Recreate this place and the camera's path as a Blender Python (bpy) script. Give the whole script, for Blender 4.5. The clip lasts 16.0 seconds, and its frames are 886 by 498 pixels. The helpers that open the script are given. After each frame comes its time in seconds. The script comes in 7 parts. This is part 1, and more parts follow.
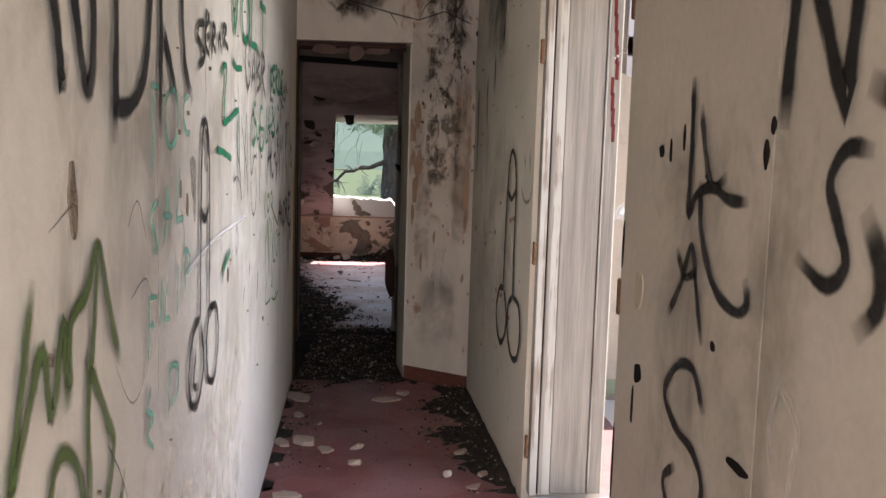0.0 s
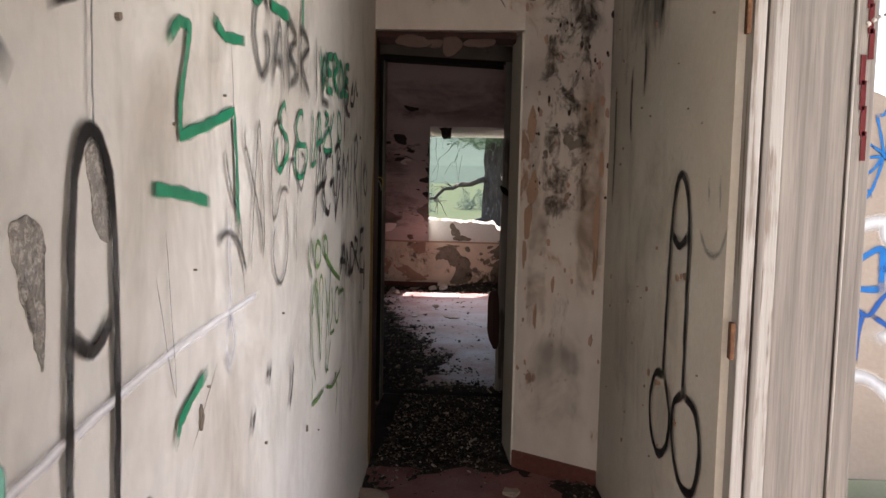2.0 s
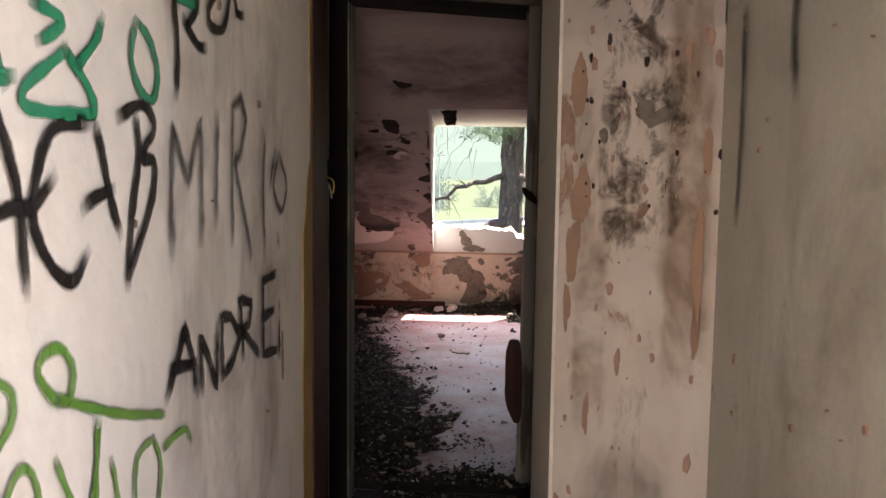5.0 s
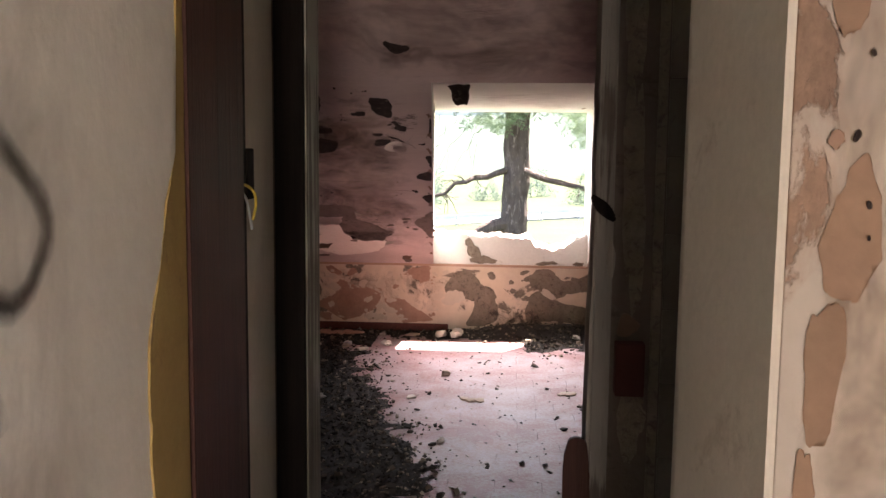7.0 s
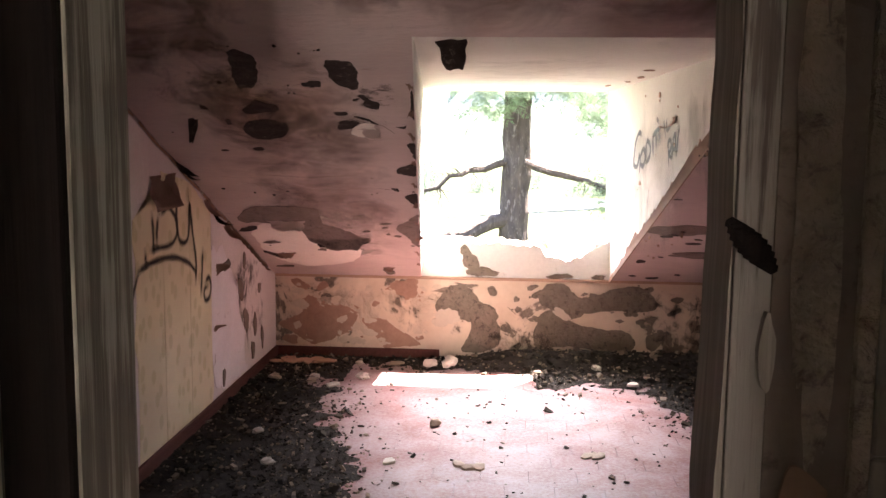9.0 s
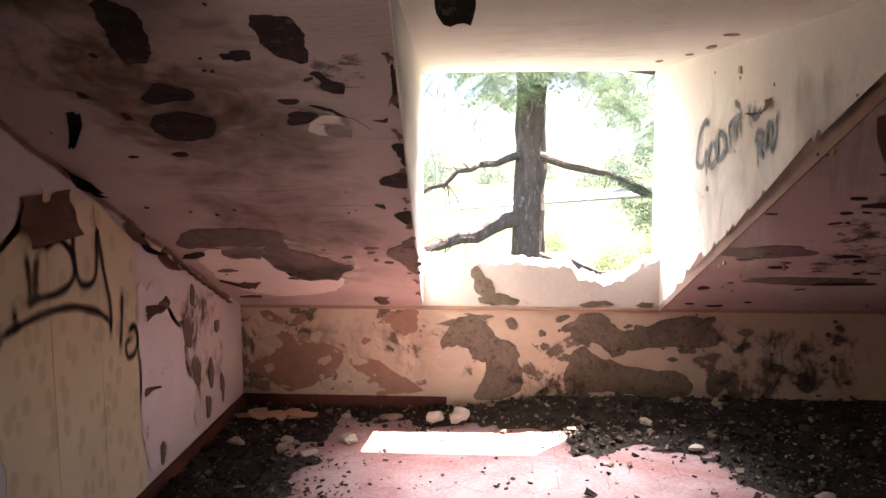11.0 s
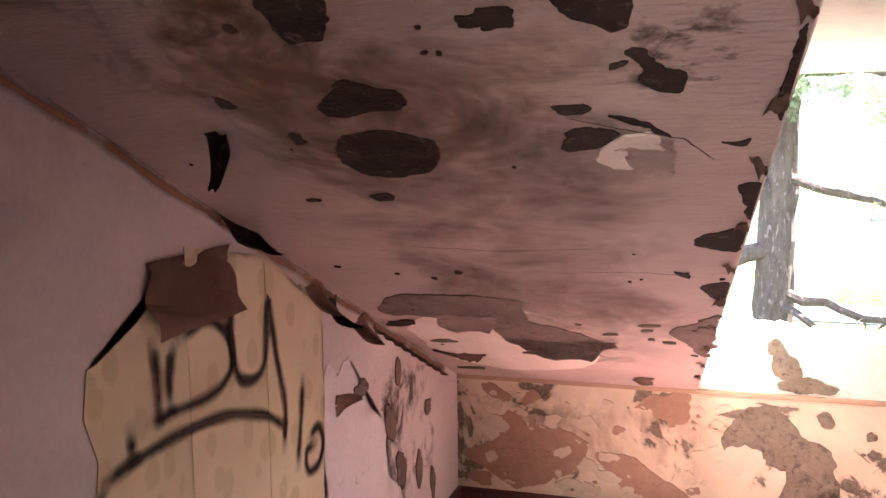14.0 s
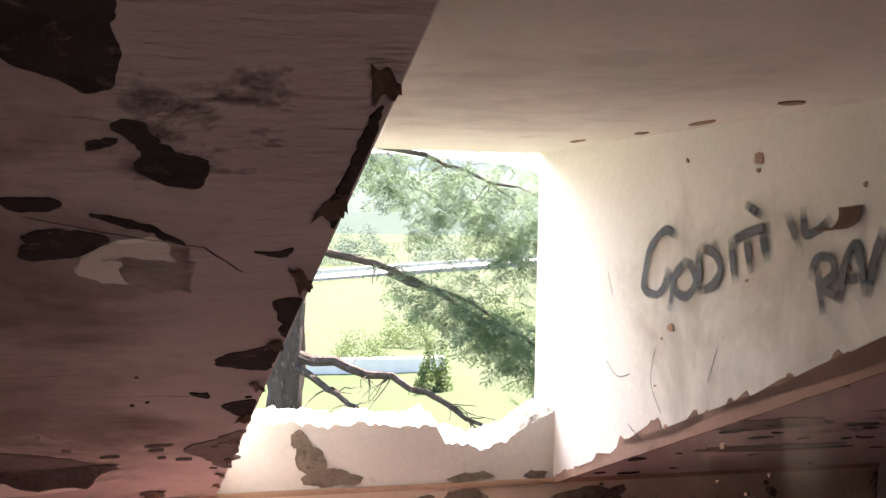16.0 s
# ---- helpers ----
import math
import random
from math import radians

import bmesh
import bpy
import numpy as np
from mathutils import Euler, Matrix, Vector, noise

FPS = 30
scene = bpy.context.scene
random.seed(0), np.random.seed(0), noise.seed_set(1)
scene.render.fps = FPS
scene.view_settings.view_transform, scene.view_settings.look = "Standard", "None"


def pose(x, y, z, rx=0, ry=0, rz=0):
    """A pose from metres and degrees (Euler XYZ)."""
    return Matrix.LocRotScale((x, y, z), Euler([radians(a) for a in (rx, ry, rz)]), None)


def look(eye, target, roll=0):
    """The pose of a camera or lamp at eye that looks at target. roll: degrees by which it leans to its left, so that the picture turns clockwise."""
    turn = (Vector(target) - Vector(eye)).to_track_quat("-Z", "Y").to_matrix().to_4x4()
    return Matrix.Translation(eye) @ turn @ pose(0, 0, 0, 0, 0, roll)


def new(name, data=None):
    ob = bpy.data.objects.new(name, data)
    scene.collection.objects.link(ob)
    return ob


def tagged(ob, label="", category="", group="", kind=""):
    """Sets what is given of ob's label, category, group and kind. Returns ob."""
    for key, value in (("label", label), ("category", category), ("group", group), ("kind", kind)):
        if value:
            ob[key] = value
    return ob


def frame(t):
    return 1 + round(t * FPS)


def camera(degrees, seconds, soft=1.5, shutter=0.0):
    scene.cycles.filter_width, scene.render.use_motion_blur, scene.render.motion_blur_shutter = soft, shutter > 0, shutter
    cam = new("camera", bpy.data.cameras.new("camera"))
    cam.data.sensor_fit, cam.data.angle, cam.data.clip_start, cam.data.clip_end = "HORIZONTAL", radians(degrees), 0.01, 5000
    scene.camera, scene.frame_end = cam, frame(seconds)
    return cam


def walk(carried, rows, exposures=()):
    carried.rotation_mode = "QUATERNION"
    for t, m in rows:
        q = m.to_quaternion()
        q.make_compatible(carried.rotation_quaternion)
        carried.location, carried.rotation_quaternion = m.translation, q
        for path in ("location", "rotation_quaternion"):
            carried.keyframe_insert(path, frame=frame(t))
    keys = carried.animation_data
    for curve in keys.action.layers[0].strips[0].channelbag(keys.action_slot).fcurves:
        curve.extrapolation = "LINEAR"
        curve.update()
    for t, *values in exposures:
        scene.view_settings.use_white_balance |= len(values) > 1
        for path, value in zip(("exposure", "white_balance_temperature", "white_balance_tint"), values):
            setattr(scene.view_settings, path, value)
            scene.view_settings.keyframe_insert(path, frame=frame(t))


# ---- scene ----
cam = camera(51.7, 16.0)
PATH = [
    (0, (0.109, -0.167, 1.449), (0.204, 1.818, 1.223), 1.7),
    (0.5, (0.055, 0.144, 1.47), (0.144, 2.129, 1.244), 2.0),
    (1, (0.097, 0.491, 1.506), (0.158, 2.48, 1.302), 1.3),
    (1.5, (0.064, 0.818, 1.475), (0.014, 2.807, 1.274), 1.1),
    (2, (0.071, 1.136, 1.469), (-0.054, 3.122, 1.268), 1.2),
    (2.5, (0.128, 1.54, 1.477), (-0.045, 3.522, 1.272), 0.7),
    (3, (0.072, 1.851, 1.469), (-0.126, 3.83, 1.266), 0.7),
    (3.5, (0.062, 2.13, 1.456), (-0.136, 4.109, 1.253), 0.5),
    (4, (0.088, 2.411, 1.475), (-0.126, 4.389, 1.272), 0.2),
    (4.5, (0.055, 2.65, 1.451), (-0.17, 4.627, 1.25), 0.3),
    (5, (0.048, 2.897, 1.44), (-0.116, 4.879, 1.231), 0.7),
    (5.2, (0.062, 3.027, 1.411), (-0.076, 5.013, 1.227), 0.4),
    (7.3, (-0.19, 4.524, 1.421), (-0.344, 6.505, 1.196), 0.7),
    (7.5, (-0.207, 4.612, 1.419), (-0.363, 6.594, 1.202), 1.3),
    (8, (-0.183, 4.939, 1.387), (-0.336, 6.922, 1.168), 0.9),
    (10.3, (-0.249, 6.365, 1.399), (-0.371, 8.344, 1.134), 0.4),
    (10.5, (-0.247, 6.462, 1.393), (-0.37, 8.44, 1.131), 0.2),
    (11, (-0.27, 6.806, 1.409), (-0.431, 8.783, 1.148), -0.3),
    (11.5, (-0.339, 7.041, 1.401), (-0.565, 9.013, 1.153), -0.4),
    (12, (-0.386, 7.259, 1.412), (-0.644, 9.228, 1.17), -0.4),
    (12.5, (-0.421, 7.459, 1.423), (-0.893, 9.388, 1.183), -1.0),
    (13, (-0.454, 7.544, 1.409), (-1.135, 9.411, 1.185), -1.6),
    (13.5, (-0.584, 7.672, 1.411), (-1.297, 9.527, 1.188), -1.1),
    (14, (-0.634, 7.836, 1.426), (-1.233, 9.731, 1.209), -0.6),
    (14.5, (-0.564, 8.045, 1.454), (-0.979, 9.993, 1.271), -0.6),
    (15, (-0.558, 8.138, 1.464), (-0.805, 10.118, 1.331), -0.2),
    (15.5, (-0.632, 8.231, 1.468), (-0.567, 10.227, 1.357), 0.9),
    (16, (-0.663, 8.236, 1.482), (-0.232, 10.187, 1.392), 1.0),
]
EXPOSURES = [(0.0, 2.9, 6250, 17), (1.5, 2.84, 6400, 18), (3.0, 2.86, 6550, 19), (5.2, 3.9, 6800, 22), (7.5, 4.75, 7000, 22), (8.2, 5.2, 6950, 22), (10.3, 4.75, 7050, 24), (12.0, 4.65, 7050, 24), (13.5, 5.8, 7050, 24), (14.5, 5.25, 7050, 24), (15.2, 4.55, 7050, 23), (16.0, 4.05, 6900, 21)]
walk(cam, [(t, look(eye, target, roll)) for t, eye, target, roll in PATH], EXPOSURES)

# ---- world and sun ----
SUN_WAY = Vector((-0.36, -0.49, -1.0)).normalized()
world = bpy.data.worlds.new("sky_world")
scene.world = world
world.use_nodes = True
wt = world.node_tree
sky = wt.nodes.new("ShaderNodeTexSky")
sky.sky_type, sky.sun_disc = "NISHITA", False
sky.sun_elevation = math.asin(-SUN_WAY.z)
sky.sun_rotation = math.atan2(-SUN_WAY.x, -SUN_WAY.y)
sky.dust_density, sky.air_density = 1.0, 1.0
wt.nodes["Background"].inputs["Strength"].default_value = 0.05
wt.links.new(sky.outputs["Color"], wt.nodes["Background"].inputs["Color"])
sun = new("sun", bpy.data.lights.new("sun", "SUN"))
sun.data.energy, sun.data.angle, sun.data.color = 3.5, radians(0.6), (1.0, 0.96, 0.88)
sun.matrix_world = look((0, 0, 30), Vector((0, 0, 30)) + SUN_WAY)

# added area lamp behind the walker, standing in for daylight from an unseen opening
entrance_fill = new("entrance_fill_lamp", bpy.data.lights.new("entrance_fill_lamp", "AREA"))
entrance_fill.data.shape, entrance_fill.data.size, entrance_fill.data.size_y, entrance_fill.data.energy = "RECTANGLE", 0.95, 2.0, 8.6
entrance_fill.data.color = (1.0, 0.96, 0.90)
entrance_fill.matrix_world = look((0.33, -1.30, 1.10), (0.15, 3.0, 1.10))

# added area lamp outside the side doorway, out of view, strengthening the sky's light
side = new("side_door_fill_lamp", bpy.data.lights.new("side_door_fill_lamp", "AREA"))
side.data.shape, side.data.size, side.data.size_y, side.data.energy = "RECTANGLE", 1.1, 1.7, 3.2
side.data.color = (0.96, 0.98, 1.0)
side.matrix_world = look((1.75, 2.35, 1.45), (-0.4, 2.9, 1.2))

# added unseen area lamp above the dormer window, for more high-sky light indoors
sky_fill = new("window_sky_fill_lamp", bpy.data.lights.new("window_sky_fill_lamp", "AREA"))
sky_fill.data.shape, sky_fill.data.size, sky_fill.data.size_y, sky_fill.data.energy = "RECTANGLE", 1.5, 1.0, 17.0
sky_fill.data.color = (0.93, 0.965, 1.0)
sky_fill.matrix_world = look((-0.05, 12.5, 2.50), (-0.6, 9.6, 0.5))


# ---- node helpers ----
def node(nt, kind, **values):
    n = nt.nodes.new(kind)
    for key, value in values.items():
        k = key.replace("_", " ")
        if isinstance(value, bpy.types.NodeSocket):
            nt.links.new(value, n.inputs[k] if not k.isdigit() else n.inputs[int(k)])
        else:
            (n.inputs[k] if not k.isdigit() else n.inputs[int(k)]).default_value = value
    return n


def rgb(c):
    return (c[0], c[1], c[2], 1.0)


def blank(name):
    m = bpy.data.materials.new(name)
    m.use_nodes = True
    nt = m.node_tree
    nt.nodes["Principled BSDF"].inputs["Specular IOR Level"].default_value = 0.12
    return m, nt, nt.nodes["Principled BSDF"], nt.nodes.new("ShaderNodeTexCoord").outputs["Object"]


def mapped(nt, co, scale):
    n = node(nt, "ShaderNodeMapping", Vector=co)
    n.inputs["Scale"].default_value = scale
    return n.outputs[0]


def noise_fac(nt, co, scale, detail=4.0, rough=0.6, warp=0.0):
    n = node(nt, "ShaderNodeTexNoise", Vector=co, Scale=scale, Detail=detail, Roughness=rough, Distortion=warp)
    return n.outputs["Fac"]


def step(nt, fac, lo, hi, out0=0.0, out1=1.0):
    n = node(nt, "ShaderNodeMapRange", Value=fac)
    n.inputs[1].default_value, n.inputs[2].default_value = lo, hi
    n.inputs[3].default_value, n.inputs[4].default_value = out0, out1
    return n.outputs[0]


def calc(nt, op, a, b=0.0):
    n = nt.nodes.new("ShaderNodeMath")
    n.operation = op
    for k, v in enumerate((a, b)):
        if isinstance(v, bpy.types.NodeSocket):
            nt.links.new(v, n.inputs[k])
        else:
            n.inputs[k].default_value = v
    return n.outputs[0]


def mixc(nt, fac, a, b):
    n = nt.nodes.new("ShaderNodeMix")
    n.data_type = "RGBA"
    for k, v in ((0, fac), (6, a), (7, b)):
        if isinstance(v, bpy.types.NodeSocket):
            nt.links.new(v, n.inputs[k])
        else:
            n.inputs[k].default_value = v if k == 0 else rgb(v)
    return n.outputs[2]


def bumped(nt, bsdf, height, strength=0.4, dist=0.01):
    n = node(nt, "ShaderNodeBump", Height=height, Strength=strength, Distance=dist)
    nt.links.new(n.outputs[0], bsdf.inputs["Normal"])


def surface(name, c1, c2, c3=None, scale=3.0, grain=60.0, rough=0.85, bump=0.35, dist=0.006, worn=(0.62, 0.72), stretch=(1, 1, 1), metal=0.0):
    """A worn matt surface: two tones at a broad scale, a fine grain, and stains or chips of a third tone."""
    m, nt, bsdf, co = blank(name)
    co = mapped(nt, co, stretch)
    broad = noise_fac(nt, co, scale, 5, 0.65, 0.4)
    fine = noise_fac(nt, co, grain, 3, 0.6)
    col = mixc(nt, step(nt, broad, 0.3, 0.7), c1, c2)
    if c3:
        spots = calc(nt, "ADD", noise_fac(nt, co, scale * 2.3, 8, 0.7, 0.6), calc(nt, "MULTIPLY", calc(nt, "SUBTRACT", fine, 0.5), 0.12))
        col = mixc(nt, step(nt, spots, *worn), col, c3)
    col = mixc(nt, step(nt, fine, 0.25, 0.8, 0.0, 0.22), col, tuple(0.55 * v for v in c2))
    nt.links.new(col, bsdf.inputs["Base Color"])
    bsdf.inputs["Roughness"].default_value, bsdf.inputs["Metallic"].default_value = rough, metal
    bumped(nt, bsdf, calc(nt, "ADD", calc(nt, "MULTIPLY", fine, 0.35), broad), bump, dist)
    return m


def peeling(name, paint1, paint2, under1, under2, amount=0.55, scale=2.6, edge=0.012, stretch=(1, 1, 1), soot=None):
    """Paint that has come off in ragged patches and shows the layer below, which lies deeper."""
    m, nt, bsdf, co = blank(name)
    co = mapped(nt, co, stretch)
    big = noise_fac(nt, co, scale, 9, 0.62, 0.5)
    fine = noise_fac(nt, co, 70, 3, 0.65)
    mid = noise_fac(nt, co, 9, 5, 0.6)
    gone = step(nt, big, amount, amount + edge)
    paint = mixc(nt, step(nt, mid, 0.3, 0.72), paint1, paint2)
    under = mixc(nt, step(nt, calc(nt, "ADD", mid, calc(nt, "SUBTRACT", fine, 0.5)), 0.3, 0.7), under1, under2)
    rim = calc(nt, "MULTIPLY", step(nt, big, amount - 0.035, amount), calc(nt, "SUBTRACT", 1.0, gone))
    paint = mixc(nt, calc(nt, "MULTIPLY", rim, 0.35), paint, under1)
    col = mixc(nt, gone, paint, under)
    if soot:
        spots = noise_fac(nt, mapped(nt, co, (1, 1, 0.45)), 3.4, 7, 0.7, 0.7)
        col = mixc(nt, step(nt, spots, soot[0], soot[1], 0.0, 0.85), col, (0.03, 0.025, 0.02))
    nt.links.new(col, bsdf.inputs["Base Color"])
    bsdf.inputs["Roughness"].default_value = 0.88
    h = calc(nt, "ADD", calc(nt, "MULTIPLY", gone, -1.0), calc(nt, "MULTIPLY", calc(nt, "ADD", fine, mid), calc(nt, "ADD", calc(nt, "MULTIPLY", gone, 0.5), 0.18)))
    bumped(nt, bsdf, h, 0.7, 0.006)
    return m


def wood(name, c1, c2, along=2, rough=0.75, paint=None, cut=0.55):
    m, nt, bsdf, co = blank(name)
    s = [22.0, 22.0, 22.0]
    s[along] = 0.8
    grain = noise_fac(nt, mapped(nt, co, s), 2.0, 6, 0.65, 0.3)
    s2 = [90.0, 90.0, 90.0]
    s2[along] = 2.2
    fibre = noise_fac(nt, mapped(nt, co, s2), 2.0, 3, 0.6)
    broad = noise_fac(nt, co, 2.4, 4, 0.6)
    col = mixc(nt, step(nt, grain, 0.32, 0.68), c1, c2)
    col = mixc(nt, step(nt, fibre, 0.5, 0.85, 0.0, 0.6), col, tuple(0.35 * v for v in c1))
    if paint:
        flake = calc(nt, "ADD", calc(nt, "MULTIPLY", grain, 0.6), calc(nt, "MULTIPLY", broad, 0.5))
        col = mixc(nt, step(nt, flake, cut, cut + 0.05), paint, col)
    nt.links.new(col, bsdf.inputs["Base Color"])
    bsdf.inputs["Roughness"].default_value = rough
    bumped(nt, bsdf, calc(nt, "ADD", grain, calc(nt, "MULTIPLY", fibre, 0.6)), 0.6, 0.004)
    return m


# ---- materials ----
MAT_LEFT = surface("cream_wall_paint", (0.74, 0.71, 0.65), (0.66, 0.62, 0.55), (0.40, 0.35, 0.29), 1.6, 22, 0.6, 0.5, 0.011, (0.70, 0.80))
MAT_RIGHT = surface("stained_cream_plaster", (0.70, 0.65, 0.55), (0.60, 0.55, 0.455), (0.40, 0.34, 0.26), 2.0, 60, 0.75, 0.35, 0.008, (0.62, 0.78))
# dark brown only to cut light bounced by the unseen corridor ceiling
MAT_LOW_BOUNCE = surface("low_bounce_ceiling_plaster", (0.27, 0.235, 0.195), (0.18, 0.15, 0.125), (0.08, 0.065, 0.055), 1.5, 50, 0.9, 0.4, 0.008, (0.55, 0.72))
MAT_END = peeling("peeling_end_plaster", (0.66, 0.58, 0.49), (0.56, 0.48, 0.40), (0.46, 0.30, 0.21), (0.32, 0.21, 0.15), 0.64, 4.2, 0.02, (1, 1, 0.6), (0.60, 0.76))
MAT_FAR = peeling("peeling_knee_wall", (0.72, 0.61, 0.48), (0.60, 0.49, 0.37), (0.28, 0.23, 0.18), (0.15, 0.12, 0.095), 0.575, 3.4, 0.010)
MAT_CEIL = surface("pink_ceiling_paper", (0.65, 0.525, 0.48), (0.55, 0.435, 0.395), (0.36, 0.26, 0.225), 2.2, 50, 0.9, 0.8, 0.016, (0.64, 0.76), (0.5, 2.2, 1))
MAT_ROOM = surface("room_wall_paint", (0.74, 0.68, 0.66), (0.66, 0.59, 0.56), (0.42, 0.32, 0.27), 2.4, 60, 0.85, 0.3, 0.006, (0.66, 0.76))
MAT_DORMER = surface("dormer_white_plaster", (0.78, 0.755, 0.70), (0.70, 0.675, 0.62), (0.46, 0.41, 0.33), 2.0, 55, 0.8, 0.35, 0.008, (0.66, 0.80))
# brown plaster, darkened so that its colour carries the vestibule's shade
MAT_BROWN = surface("shade_dark_brown_plaster", (0.17, 0.14, 0.11), (0.125, 0.10, 0.08), (0.06, 0.047, 0.037), 3.0, 60, 0.85, 0.5, 0.01, (0.60, 0.72))
MAT_VEST = surface("pale_vestibule_plaster", (0.66, 0.585, 0.48), (0.56, 0.49, 0.40), (0.34, 0.27, 0.21), 3.0, 60, 0.85, 0.5, 0.01, (0.64, 0.76))
MAT_STONE = surface("broken_masonry", (0.40, 0.36, 0.31), (0.28, 0.245, 0.21), (0.16, 0.135, 0.115), 12, 70, 0.95, 0.9, 0.02, (0.55, 0.66))
MAT_GREYPLASTER = surface("bare_grey_plaster", (0.27, 0.225, 0.175), (0.19, 0.155, 0.12), (0.11, 0.085, 0.068), 14, 70, 0.95, 1.0, 0.02, (0.52, 0.66))
MAT_BOARD = wood("weathered_board", (0.30, 0.265, 0.225), (0.19, 0.165, 0.14), 2)
MAT_PALEWOOD = wood("flaking_white_wood", (0.30, 0.255, 0.21), (0.20, 0.16, 0.13), 2, 0.75, (0.40, 0.37, 0.325), 0.56)
MAT_REDWOOD = wood("red_brown_wood", (0.065, 0.026, 0.018), (0.040, 0.017, 0.013), 2, 0.6)
MAT_DARKWOOD = wood("dark_frame_wood", (0.016, 0.011, 0.009), (0.009, 0.007, 0.006), 2, 0.9)
MAT_LEAF = surface("painted_door_board", (0.52, 0.46, 0.38), (0.42, 0.37, 0.30), (0.30, 0.24, 0.18), 1.8, 50, 0.55, 0.25, 0.006, (0.66, 0.80))
MAT_GROUT = surface("grout", (0.17, 0.10, 0.095), (0.13, 0.08, 0.075), None, 8, 90, 0.95)
MAT_DIRT = surface("dark_debris_soil", (0.055, 0.045, 0.038), (0.03, 0.025, 0.021), (0.12, 0.10, 0.085), 9, 120, 0.95, 1.0, 0.02, (0.60, 0.66))
MAT_PAVE = surface("pale_concrete_paving", (0.52, 0.49, 0.45), (0.44, 0.42, 0.38), (0.30, 0.27, 0.24), 1.5, 60, 0.9, 0.3, 0.01)
MAT_TERRACE = surface("terrace_render", (0.44, 0.37, 0.30), (0.38, 0.31, 0.25), (0.27, 0.20, 0.16), 1.4, 50, 0.9, 0.4, 0.012, (0.62, 0.75))
MAT_GRASS = surface("dry_meadow", (0.034, 0.052, 0.018), (0.045, 0.055, 0.028), (0.027, 0.040, 0.015), 0.15, 3.0, 0.95, 0.6, 0.1)
MAT_BARK = surface("spruce_bark", (0.115, 0.09, 0.08), (0.055, 0.042, 0.037), (0.19, 0.16, 0.145), 9, 40, 0.95, 1.0, 0.04, (0.56, 0.64), (1, 1, 0.3))


# ---- mesh helpers ----
def part(name, bm, material, parent=None, label=""):
    me = bpy.data.meshes.new(name)
    bm.to_mesh(me)
    bm.free()
    for one in material if isinstance(material, (list, tuple)) else (material,):
        me.materials.append(one)
    ob = new(name, me)
    ob.parent = parent
    if label:
        tagged(ob, label)
    return ob


def prism(bm, plan, z0, z1):
    """An upright block over a plan, anticlockwise or clockwise; z0 and z1 may be lists, one height a corner."""
    n = len(plan)
    lo = z0 if isinstance(z0, (list, tuple)) else [z0] * n
    hi = z1 if isinstance(z1, (list, tuple)) else [z1] * n
    a = [bm.verts.new((x, y, z)) for (x, y), z in zip(plan, lo)]
    b = [bm.verts.new((x, y, z)) for (x, y), z in zip(plan, hi)]
    faces = [bm.faces.new(a[::-1]), bm.faces.new(b)]
    for k in range(n):
        faces.append(bm.faces.new((a[k], a[(k + 1) % n], b[(k + 1) % n], b[k])))
    return faces


def box(bm, x0, x1, y0, y1, z0, z1):
    return prism(bm, [(x0, y0), (x1, y0), (x1, y1), (x0, y1)], z0, z1)


def tidy(bm, bevel=0.0, segments=2):
    bmesh.ops.recalc_face_normals(bm, faces=bm.faces)
    if bevel:
        bmesh.ops.bevel(bm, geom=list(bm.edges), offset=bevel, segments=segments, affect="EDGES", profile=0.6)
    return bm


def solid(name, plans, material, label="", category="", bevel=0.0, kind="structure"):
    bm = bmesh.new()
    for plan, z0, z1 in plans:
        prism(bm, plan, z0, z1)
    return tagged(part(name, tidy(bm, bevel), material), label, category, "", kind)


def LX(y):
    return -0.378 - 0.0479 * (y - 2.17)


def RX(y):
    return 0.637 - 0.0625 * (y - 3.37)


def quad(x0, x1, y0, y1):
    return [(x0, y0), (x1, y0), (x1, y1), (x0, y1)]


# ---- corridor ----
HIGH = 2.62
wall_left = solid("wall_corridor_west", [([(LX(-2.5) - 0.25, -2.5), (LX(-2.5), -2.5), (LX(5.42), 5.42), (LX(5.42) - 0.25, 5.42)], 0, HIGH)], MAT_LEFT, "cream painted corridor wall covered with graffiti", "wall")
wall_right = solid("wall_corridor_east", [([(RX(3.44), 3.44), (RX(3.44) + 0.33, 3.44), (RX(5.14) + 0.33, 5.14), (RX(5.14), 5.14)], 0, HIGH),
                             ([(RX(1.0), 1.0), (RX(1.0) + 0.33, 1.0), (RX(3.44) + 0.33, 3.44), (RX(3.44), 3.44)], 2.06, HIGH),
                             ([(RX(-2.5), -2.5), (RX(-2.5) + 0.33, -2.5), (RX(1.0) + 0.33, 1.0), (RX(1.0), 1.0)], 0, HIGH)],
      MAT_RIGHT, "stained cream corridor wall with soot at the top", "wall")
wall_end = solid("wall_corridor_end", [([(0.53, 5.14), (RX(5.14) + 0.33, 5.14), (0.92, 5.78), (0.150, 5.78), (0.125, 5.66), (0.157, 5.40)], 0, HIGH),
                            ([(LX(5.42) - 0.25, 5.42), (LX(5.42), 5.42), (0.157, 5.40), (0.125, 5.66), (0.150, 5.78), (LX(5.42) - 0.27, 5.78)], 2.05, HIGH)],
      MAT_END, "mouldy peeling end wall round a doorway", "wall")
